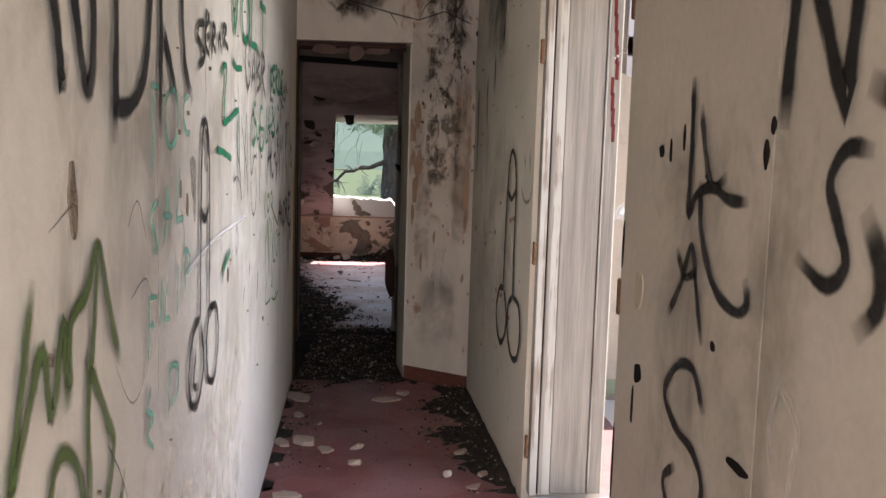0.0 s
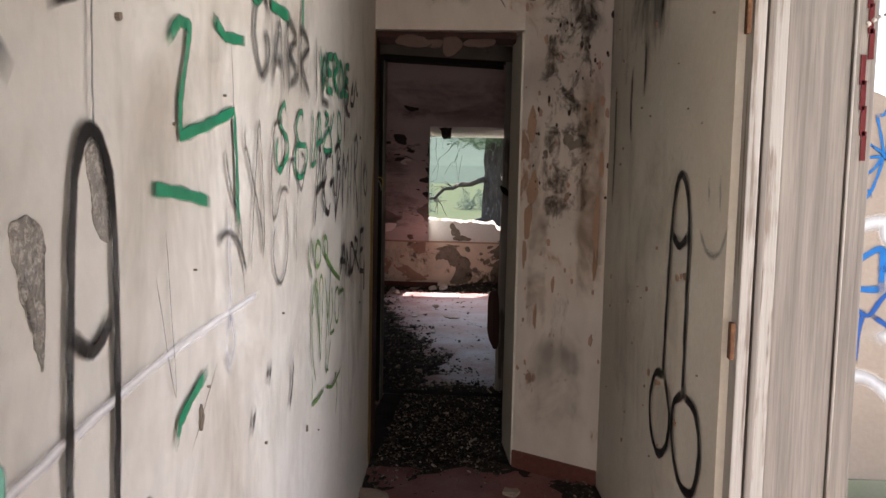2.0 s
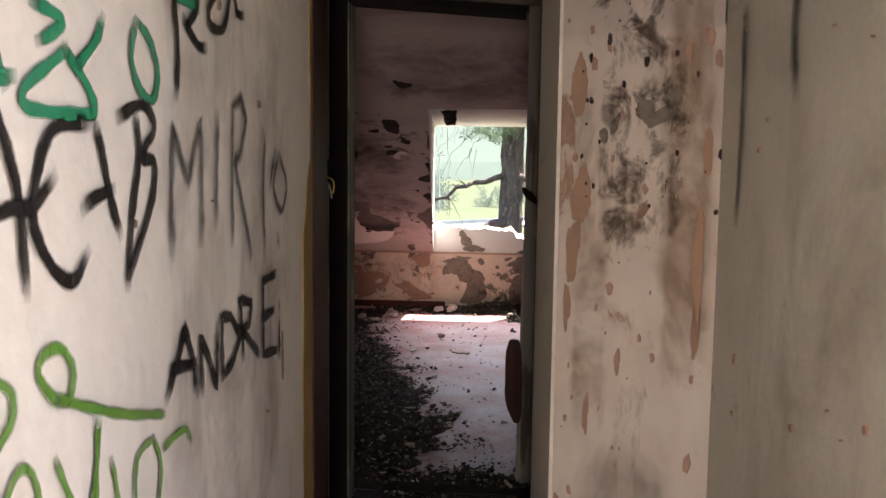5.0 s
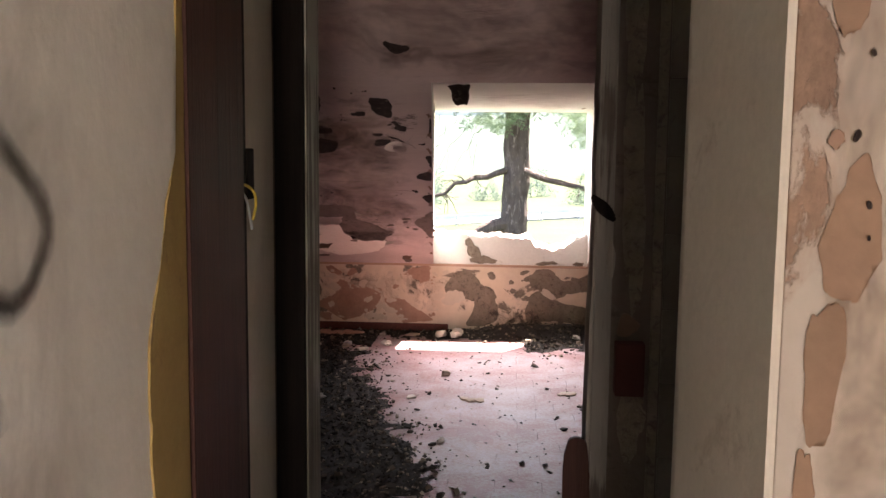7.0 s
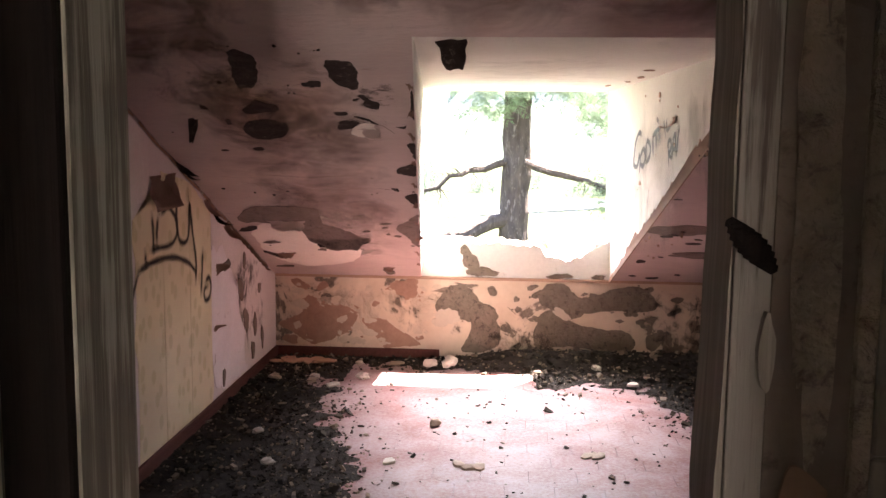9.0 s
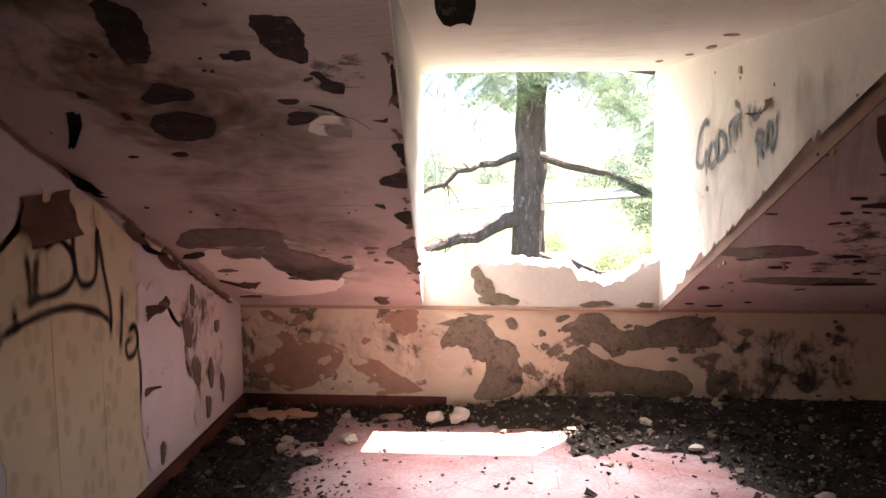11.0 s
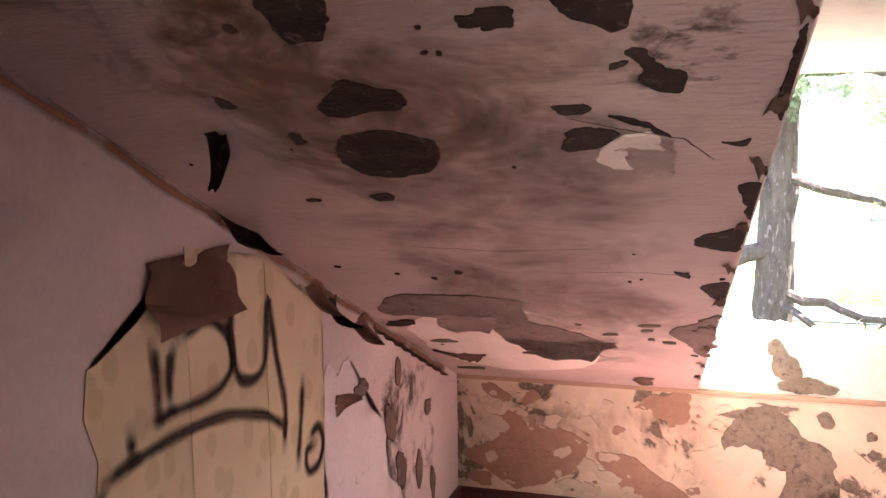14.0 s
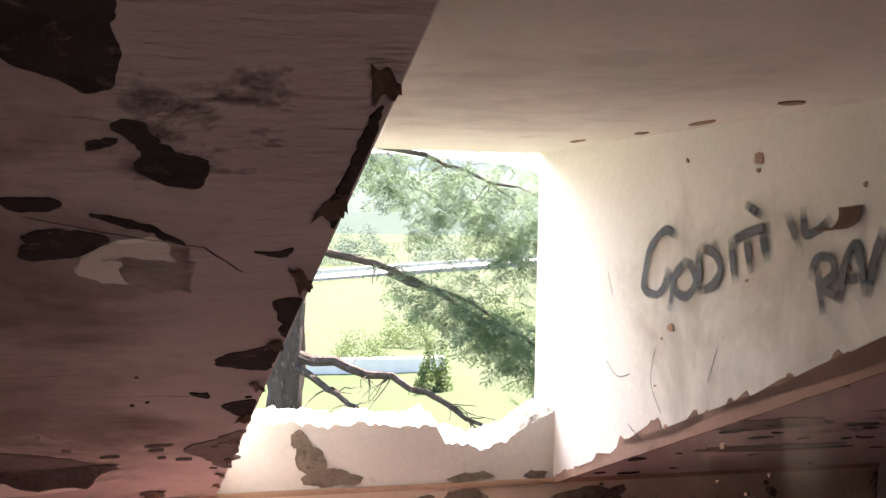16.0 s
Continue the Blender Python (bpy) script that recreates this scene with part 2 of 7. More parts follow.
# unseen wall; its doorway stands near the walker to set the added lamp's falloff
solid("wall_corridor_back", [(quad(-0.6, -0.15, -1.60, -1.35), 0, HIGH), (quad(-0.15, 0.82, -1.60, -1.35), 2.1, HIGH), (quad(0.82, 1.4, -1.60, -1.35), 0, HIGH)], MAT_RIGHT, "plain unseen wall with an open doorway for the added lamp", "wall")
solid("ceiling_corridor", [(quad(-1.0, 1.4, -2.75, 5.78), HIGH, HIGH + 0.2)], MAT_LOW_BOUNCE, "flat unseen corridor ceiling, darkened to cut bounced light", "ceiling")

# ---- vestibule ----
solid("wall_vestibule_west", [([(LX(5.42) - 0.3, 5.42), (LX(5.42) - 0.012, 5.42), (-0.56, 5.76), (-0.71, 6.50), (-0.95, 6.50)], 0, HIGH)], MAT_VEST, "bare brown plaster wall in the dark vestibule", "wall")
solid("wall_vestibule_east", [(quad(1.30, 1.5, 5.78, 6.78), 0, HIGH), (quad(0.85, 1.5, 5.6, 5.78), 0, HIGH)], MAT_BROWN, "plastered vestibule wall, coloured dark for shade", "wall")
ceiling_vestibule = solid("ceiling_vestibule", [(quad(-1.0, 1.5, 5.78, 7.0), 2.45, HIGH + 0.2)], MAT_BROWN, "stained vestibule ceiling, coloured dark for shade", "ceiling")

# ---- attic room ----
WX, EX, NY, FY, FO = -1.67, 1.75, 6.62, 11.285, 11.47
LEDGE, PITCH, DT, DY = 0.525, 0.44, 1.70, 8.59
DW, DE = -0.74, 0.43
FLATZ = 2.14


def roof_z(y):
    return LEDGE + PITCH * (FY - y)


FLATY = FY - (FLATZ - LEDGE) / PITCH
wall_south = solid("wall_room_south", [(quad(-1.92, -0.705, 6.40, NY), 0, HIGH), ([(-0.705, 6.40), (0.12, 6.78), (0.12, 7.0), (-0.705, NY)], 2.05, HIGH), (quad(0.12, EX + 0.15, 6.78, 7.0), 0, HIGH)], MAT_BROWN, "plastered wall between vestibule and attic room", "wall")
wall_west = solid("wall_room_west", [(quad(WX - 0.25, WX, NY, FO), 0, HIGH)], MAT_ROOM, "lilac white wall with torn wallpaper", "wall")
solid("wall_room_east", [(quad(EX, EX + 0.15, NY, FO), 0, HIGH)], MAT_ROOM, "plain painted room wall", "wall")
wall_north = solid("wall_room_north", [(quad(WX - 0.25, EX + 0.15, FY, FO), 0, LEDGE)], MAT_FAR, "low knee wall with peeling paint over grey plaster", "wall")


def slab(x0, x1, y0, y1, low, thick):
    return ([(x0, y0), (x1, y0), (x1, y1), (x0, y1)], [low(y0), low(y0), low(y1), low(y1)], [low(y0) + thick, low(y0) + thick, low(y1) + thick, low(y1) + thick])



def shift(y):
    """The dormer's cheeks run askew to the window wall."""
    return 0.08 * (FY - y)


def raked(x0, x1, y0, y1, thick, s0=1, s1=1):
    """A piece of the sloping ceiling; s0 and s1 say whether a side follows the skewed dormer."""
    plan = [(x0 + s0 * shift(y0), y0), (x1 + s1 * shift(y0), y0), (x1 + s1 * shift(y1), y1), (x0 + s0 * shift(y1), y1)]
    low = [roof_z(y) for _, y in plan]
    return (plan, low, [z + thick for z in low])


ceiling_room = solid("ceiling_room", [raked(WX - 0.25, DW, DY, FO + 0.02, 0.14, 0, 1), raked(DE, EX + 0.15, DY, FO + 0.02, 0.14, 1, 0), raked(WX - 0.25, EX + 0.15, FLATY, DY, 0.14, 0, 0),
                       (quad(WX - 0.25, EX + 0.15, NY, FLATY), FLATZ, FLATZ + 0.14)], MAT_CEIL, "sloping attic ceiling with torn pinkish paper", "ceiling")


def cheek(name, x, side, label):
    a, b = (x - 0.12, x + 0.004) if side < 0 else (x - 0.004, x + 0.12)
    plan = [(a + shift(DY), DY), (b + shift(DY), DY), (b + shift(FO), FO), (a + shift(FO), FO)]
    return solid(name, [(plan, [roof_z(y) + 0.006 for _, y in plan], DT + 0.1)], MAT_DORMER, label, "wall")


wall_dormer_west = cheek("wall_dormer_west", DW, -1, "white plastered dormer cheek")
wall_dormer_east = cheek("wall_dormer_east", DE, 1, "white dormer cheek with faded graffiti")
ceiling_dormer = solid("ceiling_dormer", [([(DW + shift(8.57) - 0.002, 8.57), (DE + shift(8.57) + 0.002, 8.57), (DE + 0.05, FO), (DW - 0.05, FO)], [1.7235, 1.7235, DT - 0.012, DT - 0.012], 1.85)], MAT_DORMER, "cream dormer ceiling", "ceiling")

# ---- floor ----
floor_bed = solid("floor", [(quad(-1.95, 1.9, 5.42, FO), -0.2, -0.012), ([(-0.6, -2.75), (1.4, -2.75), (1.25, 5.42), (-1.0, 5.42)], -0.2, -0.012)], MAT_GROUT, "grey grout bed under hexagonal tiles", "floor")

# ---- outside ----
def land(x, y):
    near = 1.0 / (1.0 + math.exp(min(60.0, (y - 13.5) * 1.1)))
    side = 1.0 / (1.0 + math.exp(min(60.0, (x - 40.0) * 0.2)))
    r = math.hypot(x, y)
    return -0.30 * near * side - (3.2 + 0.012 * min(r, 400)) * (1 - near * side) + 0.05 * math.sin(x * 0.7) * math.sin(y * 0.5) * (1 - near)


bm = bmesh.new()
rings = [0, 3, 6, 9, 12, 13, 14, 15, 16, 18, 21, 25, 30, 36, 44, 55, 70, 90, 130, 200, 350, 700, 1500, 3000]
turns = 64
prev = None
for r in rings:
    row = [bm.verts.new((r * math.sin(2 * math.pi * k / turns), r * math.cos(2 * math.pi * k / turns), land(r * math.sin(2 * math.pi * k / turns), r * math.cos(2 * math.pi * k / turns)))) for k in range(turns if r else 1)]
    if prev is not None:
        for k in range(turns):
            if len(prev) == 1:
                bm.faces.new((prev[0], row[(k + 1) % turns], row[k]))
            else:
                bm.faces.new((prev[k], prev[(k + 1) % turns], row[(k + 1) % turns], row[k]))
    prev = row
tagged(part("ground", tidy(bm), MAT_GRASS), "sunlit green meadow falling away from the house", "ground", "", "structure")
solid("pavement", [([(RX(-2) + 0.34, -3.0), (9.0, -3.0), (9.0, 5.2), (RX(5.0) + 0.34, 5.2)], -0.28, -0.06)], MAT_PAVE, "pale concrete terrace paving", "pavement")
wall_terrace = solid("wall_terrace", [(quad(0.95, 6.0, 5.30, 5.55), -0.25, [2.09, 0.05, 0.05, 2.09])], MAT_TERRACE, "beige rendered terrace wall with blue graffiti", "wall")


# ---- planes on which paint, patches and torn paper lie ----
def roof_p(x, y, off):
    return (x, y - 0.403 * off, roof_z(y) - 0.915 * off)


def far_p(x, z, off):
    return (x, FY - off, z)


def west_p(y, z, off):
    return (WX + off, y, z)


def left_p(y, z, off):
    return (LX(y) + off, y, z)


def right_p(y, z, off):
    return (RX(y) - off, y, z)


def end_p(s, z, off):
    """The slanting end wall from s = 0 on, and the lintel over the doorway where s is negative."""
    if s < 0:
        return (0.157 + 0.455 * s, 5.40 - 0.0132 * s - off, z)
    return (0.157 + 0.373 * s - 0.572 * off, 5.40 - 0.26 * s - 0.82 * off, z)


def east_p(y, z, off):
    return (DE + shift(y) - 0.004 - off, y, z)


def terrace_p(x, z, off):
    return (x, 5.30 - off, z)


def south_p(x, z, off):
    return (x, 6.78 - off, z)


def ragged(a, b, w, h, seed, n=30, rough=0.22, tilt=0.0):
    """A ragged outline round (a, b)."""
    rnd = random.Random(seed)
    waves = [(rnd.uniform(0, 6.3), rnd.uniform(-1, 1) * rough / k ** 0.85, k) for k in (2, 3, 4, 5, 7, 9, 12, 16, 21)]
    out = []
    for i in range(n):
        t = 2 * math.pi * i / n
        r = 1 + sum(m * math.sin(k * t + p) for p, m, k in waves) + rnd.uniform(-0.015, 0.015)
        u, v = 0.5 * w * r * math.cos(t), 0.5 * h * r * math.sin(t)
        out.append((a + u * math.cos(tilt) - v * math.sin(tilt), b + u * math.sin(tilt) + v * math.cos(tilt)))
    return out


def torn(text, seed, rough=0.012, cut=9):
    """A frayed outline with its corners cut round, through a few points."""
    pts = read(text)[0]
    for _ in range(2):
        pts = [(p[0] + t * (q[0] - p[0]), p[1] + t * (q[1] - p[1])) for p, q in zip(pts, pts[1:] + pts[:1]) for t in (0.2, 0.8)]
    steps_ = max(2, cut // 3)
    out = []
    for (a, b), (c, d) in zip(pts, pts[1:] + pts[:1]):
        for i in range(steps_):
            p = Vector((a + (c - a) * i / steps_, b + (d - b) * i / steps_, seed))
            n = noise.noise_vector(p * 11) + 0.6 * noise.noise_vector(p * 34) + 0.3 * noise.noise_vector(p * 95)
            out.append((p.x + rough * n.x, p.y + rough * n.y))
    return out


def plate(bm, plane, outline, off=0.003):
    """A thin plate on a plane, over an outline."""
    low = [bm.verts.new(plane(a, b, -0.004)) for a, b in outline]
    top = [bm.verts.new(plane(a, b, off)) for a, b in outline]
    n = len(outline)
    faces = [bm.faces.new(top)]
    for k in range(n):
        faces.append(bm.faces.new((low[k], low[(k + 1) % n], top[(k + 1) % n], top[k])))
    bmesh.ops.triangulate(bm, faces=faces[:1])


def patches(name, plane, rows, material, parent, label, off=0.003, rough=0.22, joined=False):
    bm = bmesh.new()
    for k, (a, b, w, h, *tilt) in enumerate(rows):
        plate(bm, plane, ragged(a, b, w, h, 17 * k + len(rows) + int(900 * abs(a)), 96, 1.2 * rough, tilt[0] if tilt else 0.0), off + 0.00025 * (k % 7))
        if not joined:
            part(name, tidy(bm), material, parent, label)
            bm = bmesh.new()
    if joined:
        part(name, tidy(bm), material, parent, label)
    else:
        bm.free()


def smooth_line(points, steps=6):
    if len(points) < 3:
        return points
    out = []
    ext = [points[0], *points, points[-1]]
    for k in range(1, len(ext) - 2):
        p0, p1, p2, p3 = ext[k - 1 : k + 3]
        for s in range(steps):
            t = s / steps
            out.append(tuple(0.5 * (2 * p1[i] + (p2[i] - p0[i]) * t + (2 * p0[i] - 5 * p1[i] + 4 * p2[i] - p3[i]) * t * t + (3 * p1[i] - p0[i] - 3 * p2[i] + p3[i]) * t ** 3) for i in (0, 1)))
    return out + [points[-1]]


def stroke(bm, uv, plane, points, width, curved=True, off=0.0055):
    """One sprayed or brushed line on a plane; its UV runs across and towards the ends."""
    pts = smooth_line(points) if curved and len(points) > 2 else [tuple(p[i] + (q[i] - p[i]) * t / 6 for i in (0, 1)) for p, q in zip(points, points[1:]) for t in range(6)] + [points[-1]]
    n = len(pts)
    run = [0.0]
    for p, q in zip(pts, pts[1:]):
        run.append(run[-1] + math.dist(p, q))
    rows = []
    for k, (a, b) in enumerate(pts):
        p, q = pts[max(0, k - 1)], pts[min(n - 1, k + 1)]
        d = math.dist(p, q) or 1.0
        ta, tb = (q[0] - p[0]) / d, (q[1] - p[1]) / d
        ext = -0.35 * width if k == 0 else (0.35 * width if k == n - 1 else 0.0)
        w = 0.5 * width * (1 + 0.12 * math.sin(9 * run[k] / max(width * 6, 1e-4)))
        a, b = a + ta * ext, b + tb * ext
        lift = off + 0.0004 * (k % 3)
        rows.append((bm.verts.new(plane(a - tb * w, b + ta * w, lift)), bm.verts.new(plane(a + tb * w, b - ta * w, lift)), min(1.0, min(run[k], run[-1] - run[k]) / width + 0.12)))
    for (l0, r0, v0), (l1, r1, v1) in zip(rows, rows[1:]):
        face = bm.faces.new((l0, r0, r1, l1))
        for loop, pair in zip(face.loops, ((0, v0), (1, v0), (1, v1), (0, v1))):
            loop[uv].uv = pair


def read(text):
    """Strokes from text: points as a,b with blanks between, strokes apart by |."""
    return [[tuple(float(v) for v in p.split(",")) for p in one.split()] for one in text.split("|")]


GLYPHS = {
    "A": "0,0 .5,1 1,0|.2,.38 .82,.36", "B": "0,0 0,1 .8,.85 .15,.52 .95,.28 0,0", "C": "1,.85 .5,1 0,.5 .5,0 1,.2", "D": "0,0 0,1 .9,.6 .75,.15 0,0",
    "E": "1,1 .1,.95 .05,.5 .8,.52|.05,.5 .05,.03 1,0", "F": "1,1 0,1 0,0|0,.5 .75,.5", "G": "1,.85 .45,1 0,.5 .45,0 .95,.2 .95,.48 .6,.48", "I": "0.5,0 .5,1", "K": "0,0 0,1|.9,1 .05,.5 1,0",
    "L": "0,1 0,0 1,.03", "M": "0,0 .1,1 .5,.35 .9,1 1,0", "N": "0,0 .05,1 .92,.02 1,1", "O": "0.5,1 0,.6 .2,.08 .75,.02 1,.5 .5,1", "P": "0,0 0,1 .9,.85 .8,.5 0,.45",
    "R": "0,0 .02,1 .9,.82 .1,.5 1,0", "S": "1,.88 .5,1 .05,.75 .85,.35 .6,.02 0,.12", "T": "0,1 1,1|.5,1 .5,0", "U": "0,1 .05,.2 .5,0 .95,.2 1,1", "V": "0,1 .5,0 1,1", "Z": "0,1 1,1 .05,.02 1,0",
}
SHARP = "AEFIKLMNTVZ"


def word(name, plane, text, a0, a1, b0, b1, high, width, material, parent, label, way=1, seed=1):
    """Letters by hand, from a0 to a1 along the plane; the base line runs from b0 to b1."""
    rnd = random.Random(seed + len(text))
    bm = bmesh.new()
    uv = bm.loops.layers.uv.new("UVMap")
    n = len(text)
    for k, c in enumerate(text):
        cell = (a1 - a0) / n
        lean, grow, drop = rnd.uniform(-0.12, 0.12), rnd.uniform(0.86, 1.14), rnd.uniform(-0.05, 0.05)
        for one in read(GLYPHS[c]):
            pts = [(a0 + cell * (k + 0.12 + 0.76 * x + lean * (y - 0.5)), b0 + (b1 - b0) * (k + 0.5) / n + high * (y * grow + drop)) for x, y in one]
            stroke(bm, uv, plane, pts, 1.25 * width, c not in SHARP)
    return part(name, bm, material, parent, label)


def lines(name, plane, text, width, material, parent, label, curved=True):
    bm = bmesh.new()
    uv = bm.loops.layers.uv.new("UVMap")
    for one in read(text):
        stroke(bm, uv, plane, one, width, curved)
    return part(name, bm, material, parent, label)


def spray(name, color, soft=0.35, dense=1.0):
    """Sprayed paint: soft at the rim, thinner here and there."""
    m, nt, bsdf, co = blank(name)
    uvn = nt.nodes.new("ShaderNodeTexCoord").outputs["UV"]
    sep = node(nt, "ShaderNodeSeparateXYZ", Vector=uvn)
    u = calc(nt, "SUBTRACT", 0.5, calc(nt, "ABSOLUTE", calc(nt, "SUBTRACT", sep.outputs[0], 0.5)))
    rim = step(nt, calc(nt, "ADD", u, calc(nt, "MULTIPLY", calc(nt, "SUBTRACT", noise_fac(nt, co, 160, 3, 0.7), 0.5), 0.16)), 0.02, soft * 0.5 + 0.04)
    thin = step(nt, noise_fac(nt, co, 9, 4, 0.6), 0.25, 0.6, 0.75 * dense, dense)
    fac = calc(nt, "MULTIPLY", calc(nt, "MULTIPLY", rim, thin), sep.outputs[1])
    bsdf.inputs["Base Color"].default_value, bsdf.inputs["Roughness"].default_value = rgb(color), 0.55
    clear = nt.nodes.new("ShaderNodeBsdfTransparent")
    mix = nt.nodes.new("ShaderNodeMixShader")
    nt.links.new(fac, mix.inputs[0])
    nt.links.new(clear.outputs[0], mix.inputs[1])
    nt.links.new(bsdf.outputs[0], mix.inputs[2])
    nt.links.new(mix.outputs[0], nt.nodes["Material Output"].inputs["Surface"])
    return m


INK = spray("black_spray", (0.015, 0.013, 0.012), 0.4)
INK_THIN = spray("thin_black_spray", (0.05, 0.045, 0.04), 0.7, 0.75)
GREEN = spray("green_marker", (0.015, 0.20, 0.10), 0.3)
LIME = spray("lime_spray", (0.09, 0.22, 0.035), 0.5)
OLIVE = spray("olive_spray", (0.075, 0.12, 0.03), 0.6)
TEAL = spray("pale_teal_spray", (0.17, 0.50, 0.38), 0.7, 0.9)
BLUE = spray("blue_spray", (0.02, 0.17, 0.48), 0.4)
NAVY = spray("dark_blue_spray", (0.02, 0.10, 0.36), 0.4)
WHITE = spray("white_spray", (0.80, 0.82, 0.84), 0.9, 0.9)
CHALK = spray("chalk_smear", (0.66, 0.60, 0.52), 1.0, 0.6)
SOOT = spray("soot_run", (0.03, 0.025, 0.02), 1.0, 0.8)

# ---- corridor: graffiti ----
B, G = "black spray-painted graffiti letters", "green spray-painted graffiti letters"
FADED = spray("faded_black_spray", (0.045, 0.04, 0.035), 0.8, 0.8)
LIGHT_STREAK = spray("painted_light_streak", (0.84, 0.84, 0.86), 1.0, 0.8)
lines("graffiti", left_p, "0.97,1.66 1.00,1.56 1.01,1.51 1.02,1.54|1.05,1.68 1.09,1.56 1.12,1.51 1.15,1.56 1.15,1.72|1.28,1.74 1.27,1.55 1.26,1.45|1.26,1.49 1.37,1.50 1.47,1.57 1.52,1.74|1.60,1.80 1.59,1.58 1.58,1.46|1.61,1.65 1.69,1.58 1.74,1.52|1.79,1.78 1.83,1.61 1.91,1.54", 0.040, INK, wall_left, B)
lines("graffiti", left_p, "2.08,1.72 2.01,1.71 1.99,1.68 2.05,1.66 2.08,1.64 2.00,1.61|2.11,1.75 2.15,1.74 2.10,1.71 2.10,1.67 2.16,1.65|2.11,1.69 2.16,1.70|2.19,1.65 2.21,1.73 2.25,1.72 2.21,1.69 2.26,1.67|2.30,1.67 2.32,1.72 2.36,1.68|2.38,1.68 2.39,1.75 2.45,1.75 2.41,1.72 2.49,1.70", 0.024, INK, wall_left, B)
word("graffiti", left_p, "VOLT", 2.50, 3.55, 1.76, 1.78, 0.20, 0.026, GREEN, wall_left, G, seed=5)
word("graffiti", left_p, "GABRIE", 2.86, 3.90, 1.62, 1.62, 0.15, 0.030, FADED, wall_left, B, seed=7)
lines("graffiti", left_p, "3.20,1.56 3.18,1.58 3.14,1.56 3.13,1.54 3.16,1.52 3.22,1.50 3.23,1.47 3.19,1.45 3.13,1.43 3.10,1.45 3.09,1.48 3.11,1.50|3.42,1.55 3.42,1.57 3.38,1.57 3.35,1.55 3.33,1.53 3.35,1.51 3.38,1.49|3.48,1.49 3.40,1.49 3.35,1.49 3.32,1.47 3.32,1.45 3.34,1.42 3.40,1.41 3.45,1.42 3.49,1.45 3.49,1.48 3.48,1.49", 0.019, GREEN, wall_left, G)
lines("graffiti", left_p, "3.58,1.58 3.59,1.55 3.58,1.50 3.57,1.44 3.65,1.45|3.64,1.44 3.65,1.49 3.70,1.58 3.73,1.54 3.75,1.50|3.65,1.49 3.69,1.50 3.77,1.51|3.81,1.59 3.88,1.58 3.85,1.56 3.82,1.55|3.88,1.55 3.93,1.52 3.96,1.49 3.93,1.48 3.80,1.48 3.79,1.50 3.85,1.53 3.89,1.55|3.99,1.60 3.97,1.57 3.91,1.53|4.10,1.61 4.08,1.56 4.11,1.52 4.16,1.51 4.18,1.55 4.15,1.59 4.10,1.61", 0.019, GREEN, wall_left, G)
word("graffiti", left_p, "VERDE", 3.70, 4.40, 1.65, 1.67, 0.11, 0.024, GREEN, wall_left, G, seed=11)
lines("graffiti", left_p, "3.62,1.27 3.65,1.32 3.66,1.36 3.69,1.43 3.71,1.49 3.74,1.46 3.77,1.39 3.78,1.29|3.66,1.36 3.75,1.38 3.80,1.38 3.85,1.41|3.94,1.47 3.85,1.46 3.81,1.41 3.80,1.36 3.84,1.31 3.89,1.29 3.93,1.32|3.96,1.47 3.98,1.43 4.00,1.38 4.03,1.33|3.92,1.37 3.95,1.38 4.01,1.39|4.09,1.49 4.10,1.43 4.07,1.35 4.05,1.26|4.03,1.48 4.12,1.50 4.16,1.47 4.11,1.43 4.16,1.42 4.14,1.36 4.05,1.27", 0.023, INK, wall_left, B)
lines("graffiti", left_p, "4.23,1.28 4.23,1.38 4.24,1.47 4.31,1.39 4.38,1.49 4.38,1.29|4.48,1.50 4.47,1.41 4.46,1.31|4.57,1.27 4.57,1.41 4.58,1.52 4.64,1.54 4.68,1.50 4.63,1.43 4.59,1.42 4.71,1.23", 0.034, FADED, wall_left, "faded black graffiti letters", False)
lines("graffiti", left_p, "4.84,1.48 4.82,1.35 4.83,1.24|4.94,1.44 4.88,1.36|4.97,1.43 4.92,1.36 5.00,1.30 5.06,1.36 4.98,1.43|4.96,1.25 4.97,1.22", 0.030, FADED, wall_left, "worn black graffiti letters")
lines("graffiti", left_p, "4.19,1.07 4.25,1.12 4.28,1.16 4.32,1.10 4.34,1.04|4.21,1.11 4.34,1.09|4.37,1.03 4.36,1.13 4.41,1.08 4.45,1.02 4.46,1.13|4.49,1.03 4.49,1.14 4.55,1.13 4.62,1.08 4.56,1.04 4.49,1.03|4.64,1.03 4.62,1.15 4.71,1.13 4.69,1.09 4.63,1.09 4.77,1.01|4.94,1.16 4.81,1.16 4.81,1.08 4.92,1.08|4.81,1.08 4.81,1.00 4.95,0.98|4.97,0.96 4.97,1.05|4.97,1.09 4.97,1.07", 0.026, INK, wall_left, B, False)
lines("graffiti", left_p, "4.26,1.52 4.27,1.59 4.26,1.69 4.34,1.70 4.37,1.67 4.31,1.63|4.30,1.64 4.37,1.61 4.42,1.61|4.51,1.73 4.44,1.68 4.45,1.65 4.53,1.66 4.58,1.74|4.59,1.75 4.62,1.70 4.67,1.70", 0.024, INK, wall_left, B)
lines("graffiti", left_p, "3.52,1.23 3.53,1.19 3.56,1.16 3.59,1.13|3.57,1.24 3.59,1.21 3.60,1.18|3.67,1.22 3.64,1.20 3.66,1.16 3.70,1.15 3.74,1.17 3.74,1.20 3.70,1.22 3.67,1.22|3.84,1.16 3.80,1.20 3.81,1.22 3.85,1.22 3.88,1.19 3.87,1.16 3.84,1.16|3.83,1.17 3.93,1.13 4.04,1.09 4.18,1.05", 0.019, LIME, wall_left, G)
